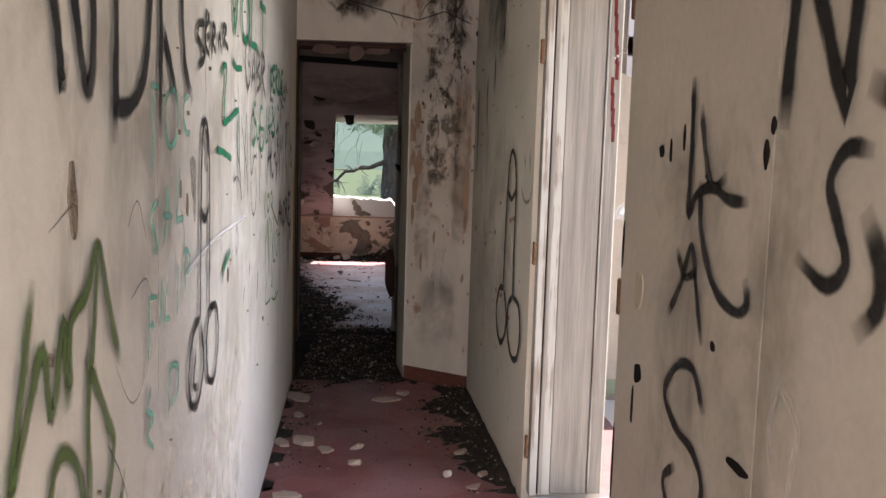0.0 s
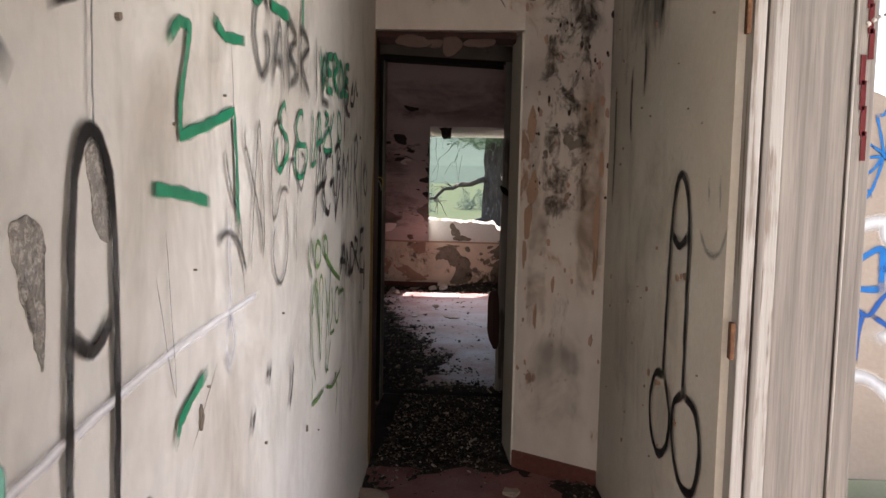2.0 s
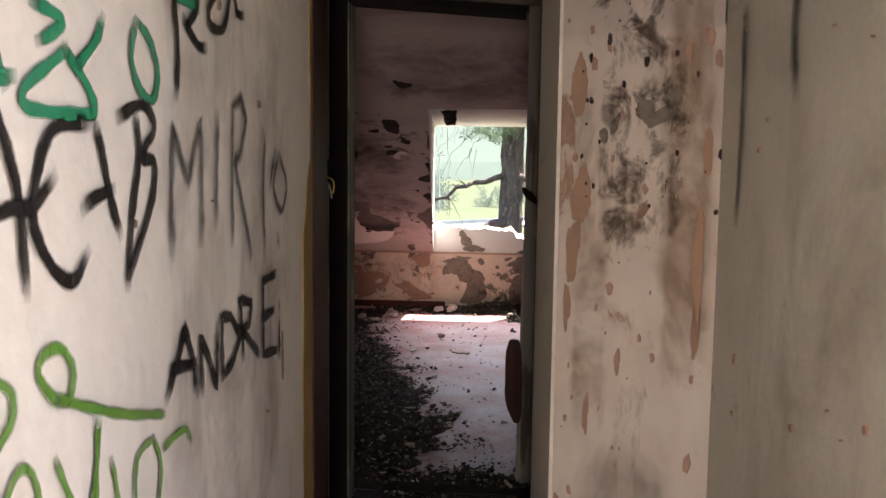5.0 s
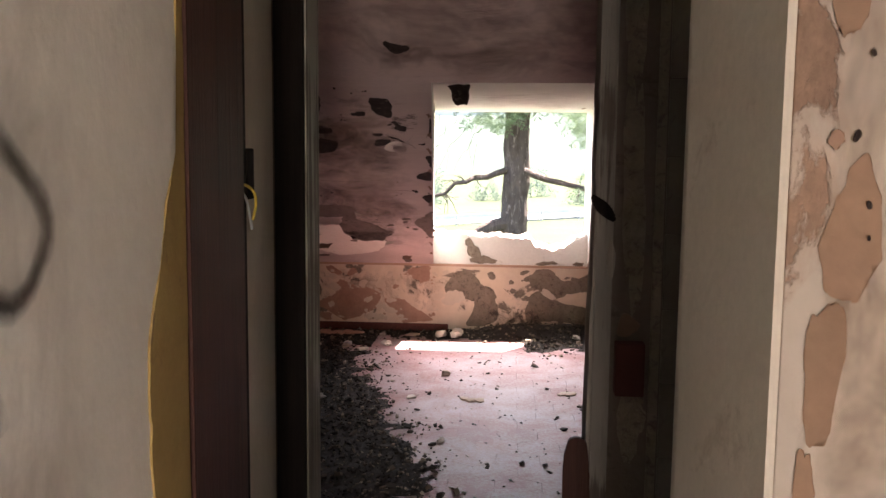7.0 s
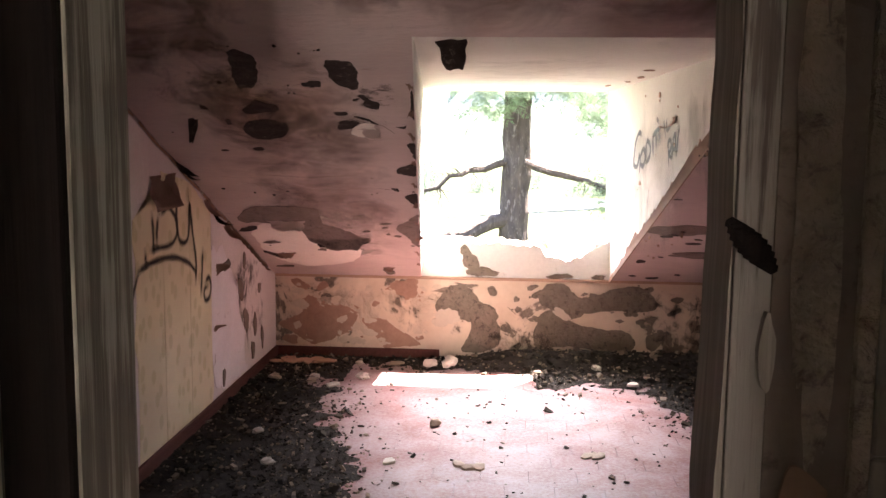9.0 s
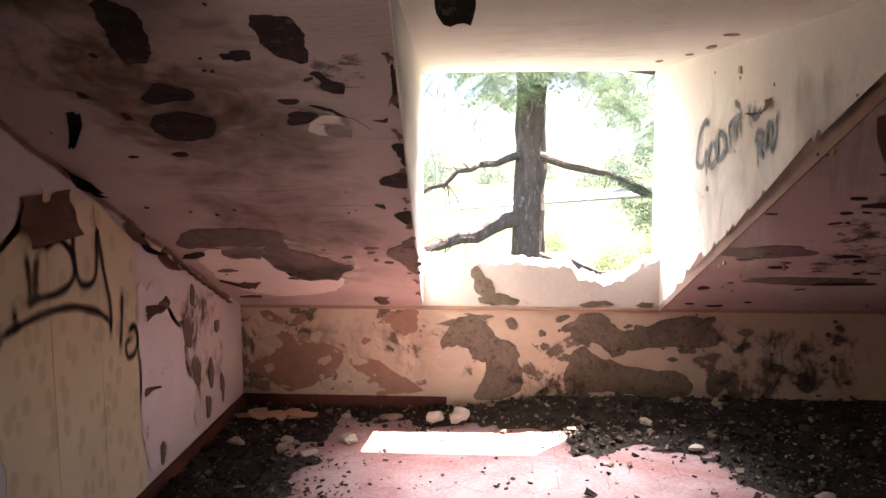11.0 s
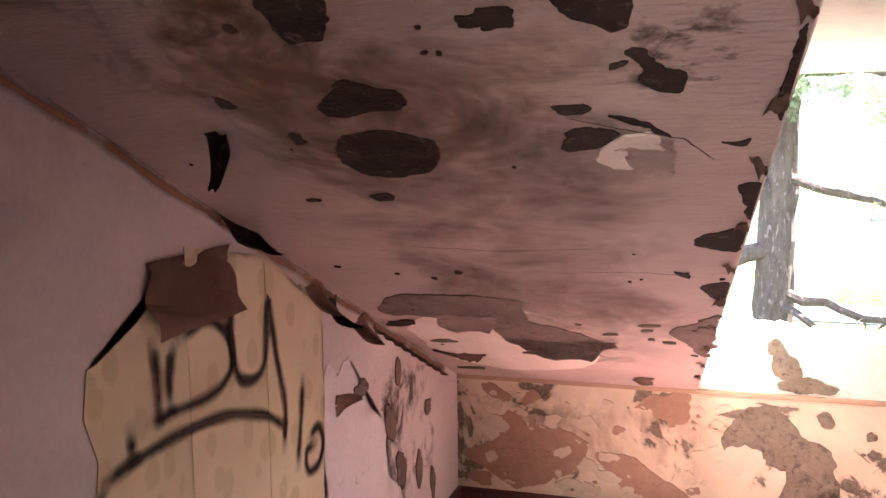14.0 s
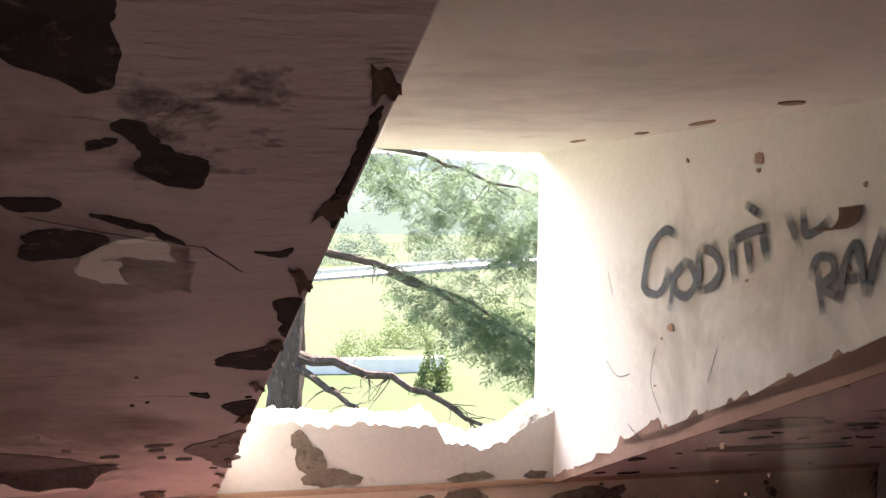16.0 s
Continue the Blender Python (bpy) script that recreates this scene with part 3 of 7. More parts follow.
lines("graffiti", left_p, "3.59,1.03 3.63,1.06 3.65,1.11 3.67,1.11 3.69,1.06 3.70,1.00|3.74,0.94 3.71,1.06 3.74,1.11 3.77,1.11 3.79,1.07 3.78,0.99|3.83,1.10 3.87,1.03 3.89,0.97 3.93,1.04 3.95,1.11|3.94,1.11 3.93,0.98 3.91,0.91|3.98,1.05 4.00,0.97 3.95,0.91 4.05,0.90|4.13,1.03 4.07,1.02 4.06,0.96 4.09,0.92 4.14,0.92 4.16,0.98 4.13,1.03|4.17,1.00 4.27,1.00 4.30,0.97", 0.015, LIME, wall_left, "lime green scribble")
lines("graffiti", left_p, "3.62,1.11 3.59,1.03 3.61,0.91 3.66,0.83|3.66,1.10 3.69,1.03 3.73,0.94 3.75,0.87 3.78,1.01|3.91,0.98 3.86,0.90 3.88,0.80 3.96,0.88|3.60,0.85 3.60,0.77|3.61,0.77 3.72,0.76 3.82,0.76|3.89,0.75 4.03,0.72 4.21,0.73|4.08,0.75 4.13,0.68 4.10,0.61", 0.014, LIME, wall_left, "lime green scribble")
T_ = "faded teal graffiti letters"
lines("graffiti", left_p, "1.51,1.54 1.58,1.54|1.52,1.53 1.52,1.44 1.51,1.38|1.67,1.54 1.63,1.51 1.64,1.45 1.68,1.43 1.74,1.45 1.75,1.50 1.73,1.54 1.68,1.54|1.88,1.54 1.83,1.53 1.81,1.49 1.85,1.46 1.89,1.46|1.56,1.33 1.52,1.32 1.50,1.30 1.53,1.27 1.55,1.24 1.52,1.24|1.60,1.24 1.63,1.29 1.64,1.35 1.66,1.30 1.66,1.25|1.61,1.30 1.69,1.29|1.77,1.38 1.75,1.32 1.74,1.28 1.81,1.28", 0.020, TEAL, wall_left, T_)
lines("graffiti", left_p, "1.83,1.11 1.83,1.20 1.88,1.19 1.88,1.16 1.84,1.15|1.74,1.08 1.75,1.19|1.57,1.09 1.59,1.18|1.64,1.17 1.62,1.10 1.67,1.09|1.48,1.16 1.48,1.10 1.47,1.04|1.48,1.16 1.55,1.15|1.48,1.11 1.53,1.10|1.49,0.99 1.46,0.96 1.51,0.93 1.46,0.91 1.51,0.87|1.65,0.89 1.66,0.98 1.74,0.97 1.74,0.92 1.67,0.90", 0.018, TEAL, wall_left, T_)
lines("graffiti", left_p, "2.36,1.62 2.41,1.65 2.46,1.65 2.44,1.60 2.41,1.54 2.41,1.49 2.55,1.51 2.72,1.54 2.74,1.44 2.75,1.34|2.59,1.68 2.66,1.66 2.80,1.67|2.29,1.42 2.41,1.41 2.56,1.39|2.54,1.12 2.46,1.10 2.40,1.08 2.38,1.05", 0.024, GREEN, wall_left, "loose angular strokes of green paint", False)
lines("graffiti", left_p, "3.16,1.54 3.08,1.53 3.05,1.48 3.04,1.43 3.05,1.37 3.06,1.33 3.10,1.34 3.14,1.38 3.19,1.39 3.23,1.38|3.08,1.31 3.06,1.27 3.07,1.23 3.11,1.19 3.16,1.18 3.21,1.21 3.23,1.26 3.22,1.31 3.21,1.36|3.16,1.43 3.18,1.48 3.16,1.53|3.34,1.53 3.36,1.47 3.36,1.38 3.34,1.30 3.34,1.21|3.24,1.38 3.24,1.42 3.26,1.45 3.31,1.45 3.36,1.41 3.41,1.38 3.46,1.43 3.45,1.46 3.40,1.47", 0.018, INK_THIN, wall_left, B)
lines("graffiti", left_p, "2.85,1.25 2.87,1.35 2.90,1.47 2.92,1.53 2.94,1.47 2.96,1.38 2.97,1.30 2.96,1.26", 0.017, INK_THIN, wall_left, B)
lines("graffiti", left_p, "2.80,1.52 2.80,1.48 2.82,1.47 2.88,1.40 2.94,1.33 2.96,1.27|2.66,1.47 2.68,1.43 2.71,1.39 2.76,1.35 2.78,1.29 2.81,1.25|2.61,1.32 2.65,1.33 2.69,1.33 2.75,1.31 2.79,1.27 2.81,1.25", 0.018, FADED, wall_left, "faded black graffiti letters")
lines("graffiti", left_p, "2.68,1.38 2.69,1.24 2.68,1.18|2.66,1.14 2.69,1.18 2.72,1.13 2.68,1.10 2.66,1.14", 0.03, spray("faded_lilac_spray", (0.42, 0.42, 0.50), 1.0, 0.5), wall_left, "faded lilac outline")
# streak of light on the wall, painted as a pale stroke
lines("streak", left_p, "2.92,1.19 2.36,1.19 2.02,1.17 1.86,1.155", 0.022, LIGHT_STREAK, wall_left, "painted streak of light")
lines("graffiti", left_p, "2.02,1.02 2.03,1.25 2.05,1.44 2.10,1.49 2.15,1.42 2.16,1.22 2.15,1.00|2.03,1.28 2.09,1.25 2.15,1.28|2.02,1.02 1.93,1.00 1.87,.92 1.90,.84 1.99,.82 2.07,.90 2.03,1.00|2.15,1.00 2.26,1.01 2.31,.92 2.24,.82 2.14,.84 2.11,.94 2.15,1.00|1.96,.95 1.93,.88 1.99,.86", 0.026, INK, wall_left, "black outline of a tall rounded figure with two rings")
lines("graffiti", left_p, "2.10,1.49 2.10,1.60 2.11,1.76", 0.008, INK_THIN, wall_left, "thin dark paint run")
lines("graffiti", left_p, ".80,1.04 .84,1.14 .89,1.27|.80,1.04 .87,1.13 .92,1.19 .95,1.10 1.00,1.21 1.01,1.10|1.02,1.10 1.03,1.20 1.10,1.23 1.16,1.29 1.20,1.22 1.27,1.10|1.16,1.29 1.13,1.16 1.10,1.06 1.11,.80|.88,.76 .93,.98 .98,1.04 1.05,1.00 1.08,.92|1.10,1.14 1.20,1.02 1.23,.96 1.16,.84 1.13,.72|.96,.98 1.00,.88 1.03,.74|1.24,.80 1.29,.90", 0.034, OLIVE, wall_left, "olive green spray-painted letters", True)
lines("graffiti", left_p, "3.31,.96 3.29,.90 3.26,.86|3.02,.98 3.04,1.02|2.86,.92 2.89,.96", 0.024, INK, wall_left, "short dark paint dabs")
lines("scratches", left_p, "1.33,1.30 1.40,1.34 1.46,1.27|1.35,1.18 1.45,1.20 1.50,1.16|1.24,1.10 1.36,1.00 1.50,1.06 1.52,1.14|1.20,.98 1.28,.90 1.34,.80|.95,1.33 1.05,1.36|1.55,1.60 1.56,1.20 1.55,.90|2.30,1.30 2.38,1.12 2.34,1.36|2.46,1.02 2.60,1.12|1.74,1.10 1.82,1.22 1.78,1.30|2.20,.74 2.42,.86|2.70,1.66 2.74,1.40 2.80,1.20", 0.005, INK_THIN, wall_left, "thin scratches and pencil scrawl")
patches("bare_patch", left_p, [(1.88, 1.30, 0.02, 0.05), (1.80, 1.34, 0.02, 0.035), (1.06, 1.36, 0.035, 0.09), (5.02, 0.95, 0.02, 0.10), (2.52, 1.05, 0.02, 0.04)], MAT_GREYPLASTER, wall_left, "scraped bare plaster", 0.0025, 0.3)

def stain_mat(name, color, lo, hi, scale=4.0, tall=0.5, strong=0.85):
    """Dirt that clings in an uneven cloud with ragged rims and runs."""
    m, nt, bsdf, co = blank(name)
    uvn = node(nt, "ShaderNodeSeparateXYZ", Vector=nt.nodes.new("ShaderNodeTexCoord").outputs["UV"])
    fade = 1.0
    for k in (0, 1):
        c = calc(nt, "SUBTRACT", 0.5, calc(nt, "ABSOLUTE", calc(nt, "SUBTRACT", uvn.outputs[k], 0.5)))
        fade = calc(nt, "MULTIPLY", step(nt, c, 0.0, 0.30), fade)
    cloud = noise_fac(nt, mapped(nt, co, (1, 1, tall)), scale, 8, 0.68, 0.5)
    runs = noise_fac(nt, mapped(nt, co, (1, 1, 0.12)), scale * 5, 4, 0.6)
    v = calc(nt, "ADD", calc(nt, "MULTIPLY", cloud, 0.88), calc(nt, "MULTIPLY", runs, 0.12))
    fac = calc(nt, "MULTIPLY", calc(nt, "MULTIPLY", step(nt, calc(nt, "ADD", v, calc(nt, "MULTIPLY", calc(nt, "SUBTRACT", fade, 1.0), 0.25)), lo, hi), fade), strong)
    bsdf.inputs["Base Color"].default_value, bsdf.inputs["Roughness"].default_value = rgb(color), 0.9
    clear = nt.nodes.new("ShaderNodeBsdfTransparent")
    mix = nt.nodes.new("ShaderNodeMixShader")
    nt.links.new(fac, mix.inputs[0])
    nt.links.new(clear.outputs[0], mix.inputs[1])
    nt.links.new(bsdf.outputs[0], mix.inputs[2])
    nt.links.new(mix.outputs[0], nt.nodes["Material Output"].inputs["Surface"])
    return m


def stain(plane, a0, a1, b0, b1, material, parent, label, off=0.0025):
    bm_ = bmesh.new()
    uv_ = bm_.loops.layers.uv.new("UVMap")
    face_ = bm_.faces.new([bm_.verts.new(plane(a, b, off)) for a, b in ((a0, b0), (a1, b0), (a1, b1), (a0, b1))])
    for loop_, pair_ in zip(face_.loops, ((0, 0), (1, 0), (1, 1), (0, 1))):
        loop_[uv_].uv = pair_
    return part("stain", bm_, material, parent, label)


STAIN_SOOT_SHADE = stain_mat("soot_shade_cloud", (0.022, 0.018, 0.015), 0.42, 0.64, 5.0, 0.5, 0.84)
STAIN_MOULD = stain_mat("brown_mould", (0.12, 0.08, 0.055), 0.47, 0.60, 11.0, 0.8, 0.72)
STAIN_GREY = stain_mat("grey_grime", (0.17, 0.14, 0.11), 0.42, 0.68, 5.0, 0.6, 0.42)
STAIN_FAINT = stain_mat("faint_yellow_grime", (0.40, 0.34, 0.25), 0.42, 0.66, 3.2, 0.7, 0.38)
STAIN_OCHRE = stain_mat("ochre_damp", (0.36, 0.22, 0.13), 0.42, 0.60, 4.5, 0.6, 0.5)
STAIN_CREAM = stain_mat("pale_scuff", (0.74, 0.68, 0.58), 0.45, 0.62, 6.0, 0.8, 0.6)
stain(right_p, 3.75, 5.3, 1.60, 2.85, STAIN_SOOT_SHADE, wall_right, "black soot cloud under the ceiling")
stain(right_p, 3.5, 5.1, 0.1, 1.9, STAIN_FAINT, wall_right, "faint yellow grime", 0.0015)
stain(end_p, 0.0, 1.05, 1.45, 2.7, STAIN_MOULD, wall_end, "black mould over the doorway", 0.003)
stain(end_p, -1.5, -0.01, 2.052, 2.66, STAIN_MOULD, wall_end, "brown mould over the lintel", 0.0022)
# soot stains, made stronger to paint in the unlit top of the end wall
stain(end_p, -1.5, -0.01, 2.052, 2.85, STAIN_SOOT_SHADE, wall_end, "brown soot with painted shade over the lintel", 0.0028)
stain(end_p, 0.0, 1.08, 1.75, 2.75, STAIN_SOOT_SHADE, wall_end, "black soot with painted shade in the corner", 0.0036)
stain(end_p, 0.0, 1.05, 0.9, 2.1, STAIN_MOULD, wall_end, "brown mould", 0.0025)
stain(end_p, 0.55, 1.08, 0.5, 2.2, STAIN_OCHRE, wall_end, "ochre damp in the corner", 0.0022)
stain(end_p, 0.0, 0.45, 0.4, 1.9, STAIN_OCHRE, wall_end, "ochre damp by the doorway", 0.0018)
stain(end_p, 0.0, 1.0, 0.1, 0.8, STAIN_GREY, wall_end, "grey grime", 0.0015)
stain(left_p, 3.9, 5.42, 0.0, 2.4, STAIN_GREY, wall_left, "grey grime by the doorway", 0.0015)
stain(left_p, 0.6, 3.6, 0.0, 1.0, STAIN_CREAM, wall_left, "pale scuffs", 0.0018)
stain(left_p, 1.4, 4.3, 0.3, 2.2, STAIN_FAINT, wall_left, "faint yellow grime", 0.0012)
stain(left_p, 2.6, 4.0, 1.45, 2.3, STAIN_GREY, wall_left, "grey grime under the ceiling", 0.0021)
stain(left_p, 0.5, 2.2, 0.9, 1.9, STAIN_GREY, wall_left, "grey grime", 0.0015)
for text_ in ("1.92,1.41 1.98,1.40 1.99,1.38 1.98,1.34 1.98,1.30 1.97,1.24 1.96,1.28 1.94,1.33 1.92,1.37", "2.08,1.47 2.16,1.46 2.15,1.41 2.15,1.36 2.11,1.39 2.09,1.43"):
    bm = bmesh.new()
    plate(bm, left_p, torn(text_, 2.0, 0.012, 12), 0.002)
    part("scraped_patch", tidy(bm), surface("scraped_pale_plaster", (0.40, 0.37, 0.33), (0.27, 0.25, 0.22), (0.58, 0.54, 0.48), 40, 160, 0.95, 1.0, 0.02, (0.5, 0.6)), wall_left, "scraped grey plaster")
stain(right_p, 1.02, 2.23, 0.05, 2.0, STAIN_GREY, wall_right, "grey grime on the door boards", 0.0012)

# soot, stains and marks on the far part of the wall beside the doorway
lines("soot_stain", right_p, "4.98,1.75 4.97,1.50 4.98,1.30|4.66,1.80 4.67,1.66 4.65,1.56|4.45,1.9 4.44,1.8 4.45,1.72", 0.05, SOOT, wall_right, "thin dark runs")
lines("graffiti", right_p, "4.00,.80 3.99,1.05 3.97,1.28 3.93,1.40 3.87,1.43 3.80,1.37 3.77,1.25 3.77,1.05 3.76,.80|3.96,1.25 3.87,1.22 3.78,1.26|4.00,.80 4.10,.78 4.16,.68 4.12,.58 4.02,.54 3.92,.60 3.90,.70 3.98,.80|3.76,.80 3.86,.74 3.85,.62 3.75,.54 3.62,.56 3.57,.68 3.62,.78 3.74,.80", 0.034, INK, wall_right, "black outline of a tall rounded figure with two rings")
lines("graffiti", right_p, "3.60,1.42 3.59,1.36|3.50,1.43 3.49,1.35|3.66,1.28 3.58,1.23 3.48,1.24 3.42,1.31", 0.026, spray("smudged_grey_spray", (0.16, 0.14, 0.12), 1.0, 0.5), wall_right, "faint smudged smiling face", True)

# end wall: flaked spots and brown runs
patches("bare_patch", end_p, [(0.12, 1.62, 0.09, 0.18), (0.15, 1.33, 0.13, 0.14, 0.3), (0.10, 1.18, 0.09, 0.16), (0.07, 1.03, 0.05, 0.12), (0.22, 0.74, 0.04, 0.10), (0.42, 0.9, 0.04, 0.06), (0.89, 1.18, 0.06, 0.26), (0.89, 1.02, 0.05, 0.16), (0.92, 1.45, 0.05, 0.12), (0.55, 1.30, 0.09, 0.03, 0.5)],
        surface("flaked_ochre_coat", (0.42, 0.27, 0.18), (0.34, 0.22, 0.15), None, 8, 60), wall_end, "ochre coat under flaked paint", 0.002, 0.3)
patches("bare_patch", end_p, [(0.71, 1.575, 0.10, 0.07, 0.4), (0.55, 1.55, 0.14, 0.05, -0.3), (0.63, 1.535, 0.12, 0.045, 0.2), (0.29, 1.49, 0.05, 0.04), (0.36, 1.52, 0.08, 0.03, 0.7)], MAT_GREYPLASTER, wall_end, "grey plaster under flaked paint", 0.003, 0.34)
lines("crack", end_p, "-1.4,2.36 -.8,2.28 -.3,2.22 .1,2.18 .5,2.22 .9,2.14|.1,2.18 .2,2.26 .4,2.32|-.3,2.22 -.2,2.15", 0.012, INK_THIN, wall_end, "cracks over the doorway", False)

# ---- corridor: side doorway, boards, hinges, door leaf ----
MAT_RUST = surface("rusty_iron", (0.16, 0.075, 0.04), (0.09, 0.045, 0.03), (0.22, 0.12, 0.06), 20, 120, 0.7, 0.5, 0.004, (0.5, 0.6), (1, 1, 1), 0.4)


def board(name, x0, x1, y0, y1, z0, z1, material, parent, label="", bevel=0.004):
    bm = bmesh.new()
    box(bm, x0, x1, y0, y1, z0, z1)
    return part(name, tidy(bm, bevel), material, parent, label)


frame_side = tagged(new("door_frame"), "weathered wooden door lining with flaking cream paint", "door frame", "", "")
frame_side.location = (0.80, 3.40, 0.0)


def local(ob, base):
    """Keep a part where it was built, under its thing."""
    ob.matrix_parent_inverse = Matrix.Translation(base.location).inverted()
    return ob


for x0, x1, yf, mat, lab in ((0.653, 0.683, 3.372, MAT_PALEWOOD, "cream architrave strip"), (0.688, 0.701, 3.392, MAT_REDWOOD, "bare brown strip"), (0.703, 0.737, 3.380, MAT_PALEWOOD, "fluted cream strip"),
                             (0.742, 0.891, 3.400, MAT_BOARD, "wide grey weathered board"), (0.894, 0.901, 3.392, MAT_PALEWOOD, "thin pale bead"), (0.903, 0.951, 3.404, MAT_BOARD, "narrow grey board with red paint remains")):
    local(board("board", x0, x1, yf, 3.442, 0.05, 2.06, mat, frame_side, lab), frame_side)
local(board("head_board", 0.649, 0.959, 2.25, 3.442, 2.03, 2.058, MAT_PALEWOOD, frame_side, "cream head board"), frame_side)
local(board("stop_strip", 0.689, 0.705, 3.374, 3.398, 0.05, 2.03, MAT_BOARD, frame_side), frame_side)
bm = bmesh.new()
for k in range(9):
    x, z = 0.914 + 0.004 * (k % 5), 2.03 - 0.06 * k
    box(bm, x, x + 0.012, 3.4005, 3.4045, z - 0.07, z)
local(part("paint_remains", tidy(bm), surface("dark_red_paint", (0.16, 0.03, 0.03), (0.11, 0.025, 0.025)), frame_side, "dark red paint remains"), frame_side)
bm = bmesh.new()
for k in range(8):
    t = k / 7
    bmesh.ops.create_icosphere(bm, subdivisions=1, radius=0.006 * (1.2 - t), matrix=Matrix.Translation((0.919 + 0.075 * t, 3.385 - 0.03 * t, 1.80 + 0.02 * math.sin(3 * t))))
local(part("splinter", bm, MAT_PALEWOOD, frame_side, "pale wood splinter"), frame_side)
for z in (1.815, 1.04, 0.26):
    hinge = board("hinge_leaf", 0.629, 0.641, 3.345, 3.372, z - 0.045, z + 0.045, MAT_RUST, frame_side, "rusty hinge leaf", 0.003)
    local(hinge, frame_side)
tagged(board("doorstep", RX(2.8) - 0.02, 1.02, 2.26, 3.37, -0.06, 0.05, MAT_PAVE, None, "", 0.012), "pale worn stone doorstep", "doorstep")

door_leaf = tagged(new("door"), "wide closed door leaf of beige painted boards with black graffiti", "door")
door_leaf.location = (0.75, 1.6, 0.0)
bm = bmesh.new()
for y0, y1 in ((1.0, 1.412), (1.414, 2.252)):
    prism(bm, [(RX(y0), y0), (RX(y0) + 0.055, y0), (RX(y1) + 0.055, y1), (RX(y1), y1)], 0.03, 2.05)
panel = local(part("leaf", tidy(bm, 0.004), MAT_LEAF, door_leaf, "beige painted boards"), door_leaf)


def on_leaf(ob):
    return local(ob, door_leaf)


on_leaf(word("graffiti", lambda a, b, o: right_p(-a, b, o), "NS", -1.40, -0.86, 1.50, 1.50, 0.30, 0.040, INK, door_leaf, B, seed=3))
for txt, w, mat in (("1.79,1.60 1.78,1.46 1.78,1.32 1.74,1.36 1.66,1.38 1.58,1.36 1.50,1.36|1.74,1.54 1.70,1.44 1.66,1.38 1.60,1.40|1.72,1.38 1.70,1.28 1.62,1.18 1.52,1.15 1.47,1.17 1.48,1.21", 0.030, INK),
                    ("1.86,1.09 1.80,1.16 1.75,1.25 1.71,1.16 1.67,1.06|1.83,1.23 1.78,1.18 1.72,1.20", 0.026, INK),
                    ("1.64,.92 1.70,.99 1.79,.98 1.86,.90 1.78,.84 1.68,.82 1.62,.76 1.66,.66 1.78,.64 1.84,.70 1.78,.75", 0.028, INK),
                    ("1.11,1.46 1.17,1.46 1.21,1.41 1.18,1.35 1.15,1.29 1.20,1.25 1.29,1.28", 0.034, INK),
                    ("1.10,1.36 1.06,1.30 1.06,1.24 1.10,1.20", 0.05, INK)):
    on_leaf(lines("graffiti", right_p, txt, w, mat, door_leaf, B))
on_leaf(lines("smear", right_p, "1.32,1.06 1.35,.98 1.33,.90|1.32,1.06 1.25,1.00 1.27,.90 1.24,.82|1.34,.84 1.26,.80", 0.030, CHALK, door_leaf, "pale scraped smear"))
bm = bmesh.new()
for a, b, w, h in ((2.07, 0.89, 0.05, 0.05), (1.475, 0.86, 0.09, 0.022), (2.10, 0.80, 0.012, 0.10), (2.24, 1.2, 0.012, 0.12), (2.24, 0.6, 0.012, 0.2), (1.70, 1.40, 0.02, 0.01), (1.98, 1.45, 0.03, 0.03), (1.92, 1.45, 0.012, 0.05), (1.84, 1.48, 0.012, 0.05), (1.44, 1.45, 0.02, 0.05), (1.42, 1.50, 0.015, 0.03), (1.62, 1.06, 0.02, 0.02)):
    plate(bm, right_p, ragged(a, b, w, h, int(a * 100), 20, 0.3), 0.0025)
on_leaf(part("hole", tidy(bm), MAT_DARKWOOD, door_leaf, "dark lock hole and chips"))
bm = bmesh.new()
plate(bm, right_p, ragged(2.09, 1.10, 0.06, 0.10, 5, 24, 0.2), 0.004)
on_leaf(part("chipped_patch", tidy(bm), surface("ochre_filler", (0.46, 0.39, 0.30), (0.38, 0.32, 0.24)), door_leaf, "chipped ochre filler"))
for z in (1.055, 1.84):
    on_leaf(board("hinge_knuckle", RX(2.25) - 0.006, RX(2.25) + 0.02, 2.245, 2.268, z - 0.05, z + 0.05, MAT_RUST, door_leaf, "rusty hinge", 0.006))

# ---- first doorway and vestibule ----
frame_one = tagged(new("door_frame"), "dark red-brown wooden door frame, bare of its door", "door frame")
frame_one.location = (-0.2, 5.6, 0.0)
bm = bmesh.new()
prism(bm, [(-0.56, 5.425), (-0.527, 5.425), (-0.552, 5.73), (-0.58, 5.73)], 0.0, 2.05)
local(part("jamb", tidy(bm, 0.003), MAT_REDWOOD, frame_one), frame_one)
local(board("jamb_edge", -0.585, -0.556, 5.735, 5.757, 0.0, 2.05, MAT_DARKWOOD, frame_one), frame_one)
local(board("head", -0.545, 0.12, 5.47, 5.74, 2.02, 2.048, MAT_REDWOOD, frame_one), frame_one)
bm = bmesh.new()
plate(bm, left_p, torn("5.40,2.04 5.395,1.75 5.405,1.55 5.41,1.42 5.35,1.36 5.345,1.32 5.335,1.28 5.31,1.25 5.285,1.21 5.29,1.12 5.285,.8 5.30,.4 5.29,0.01 5.419,0.01 5.419,1.0 5.419,2.04", 4, 0.010, 12), 0.003)
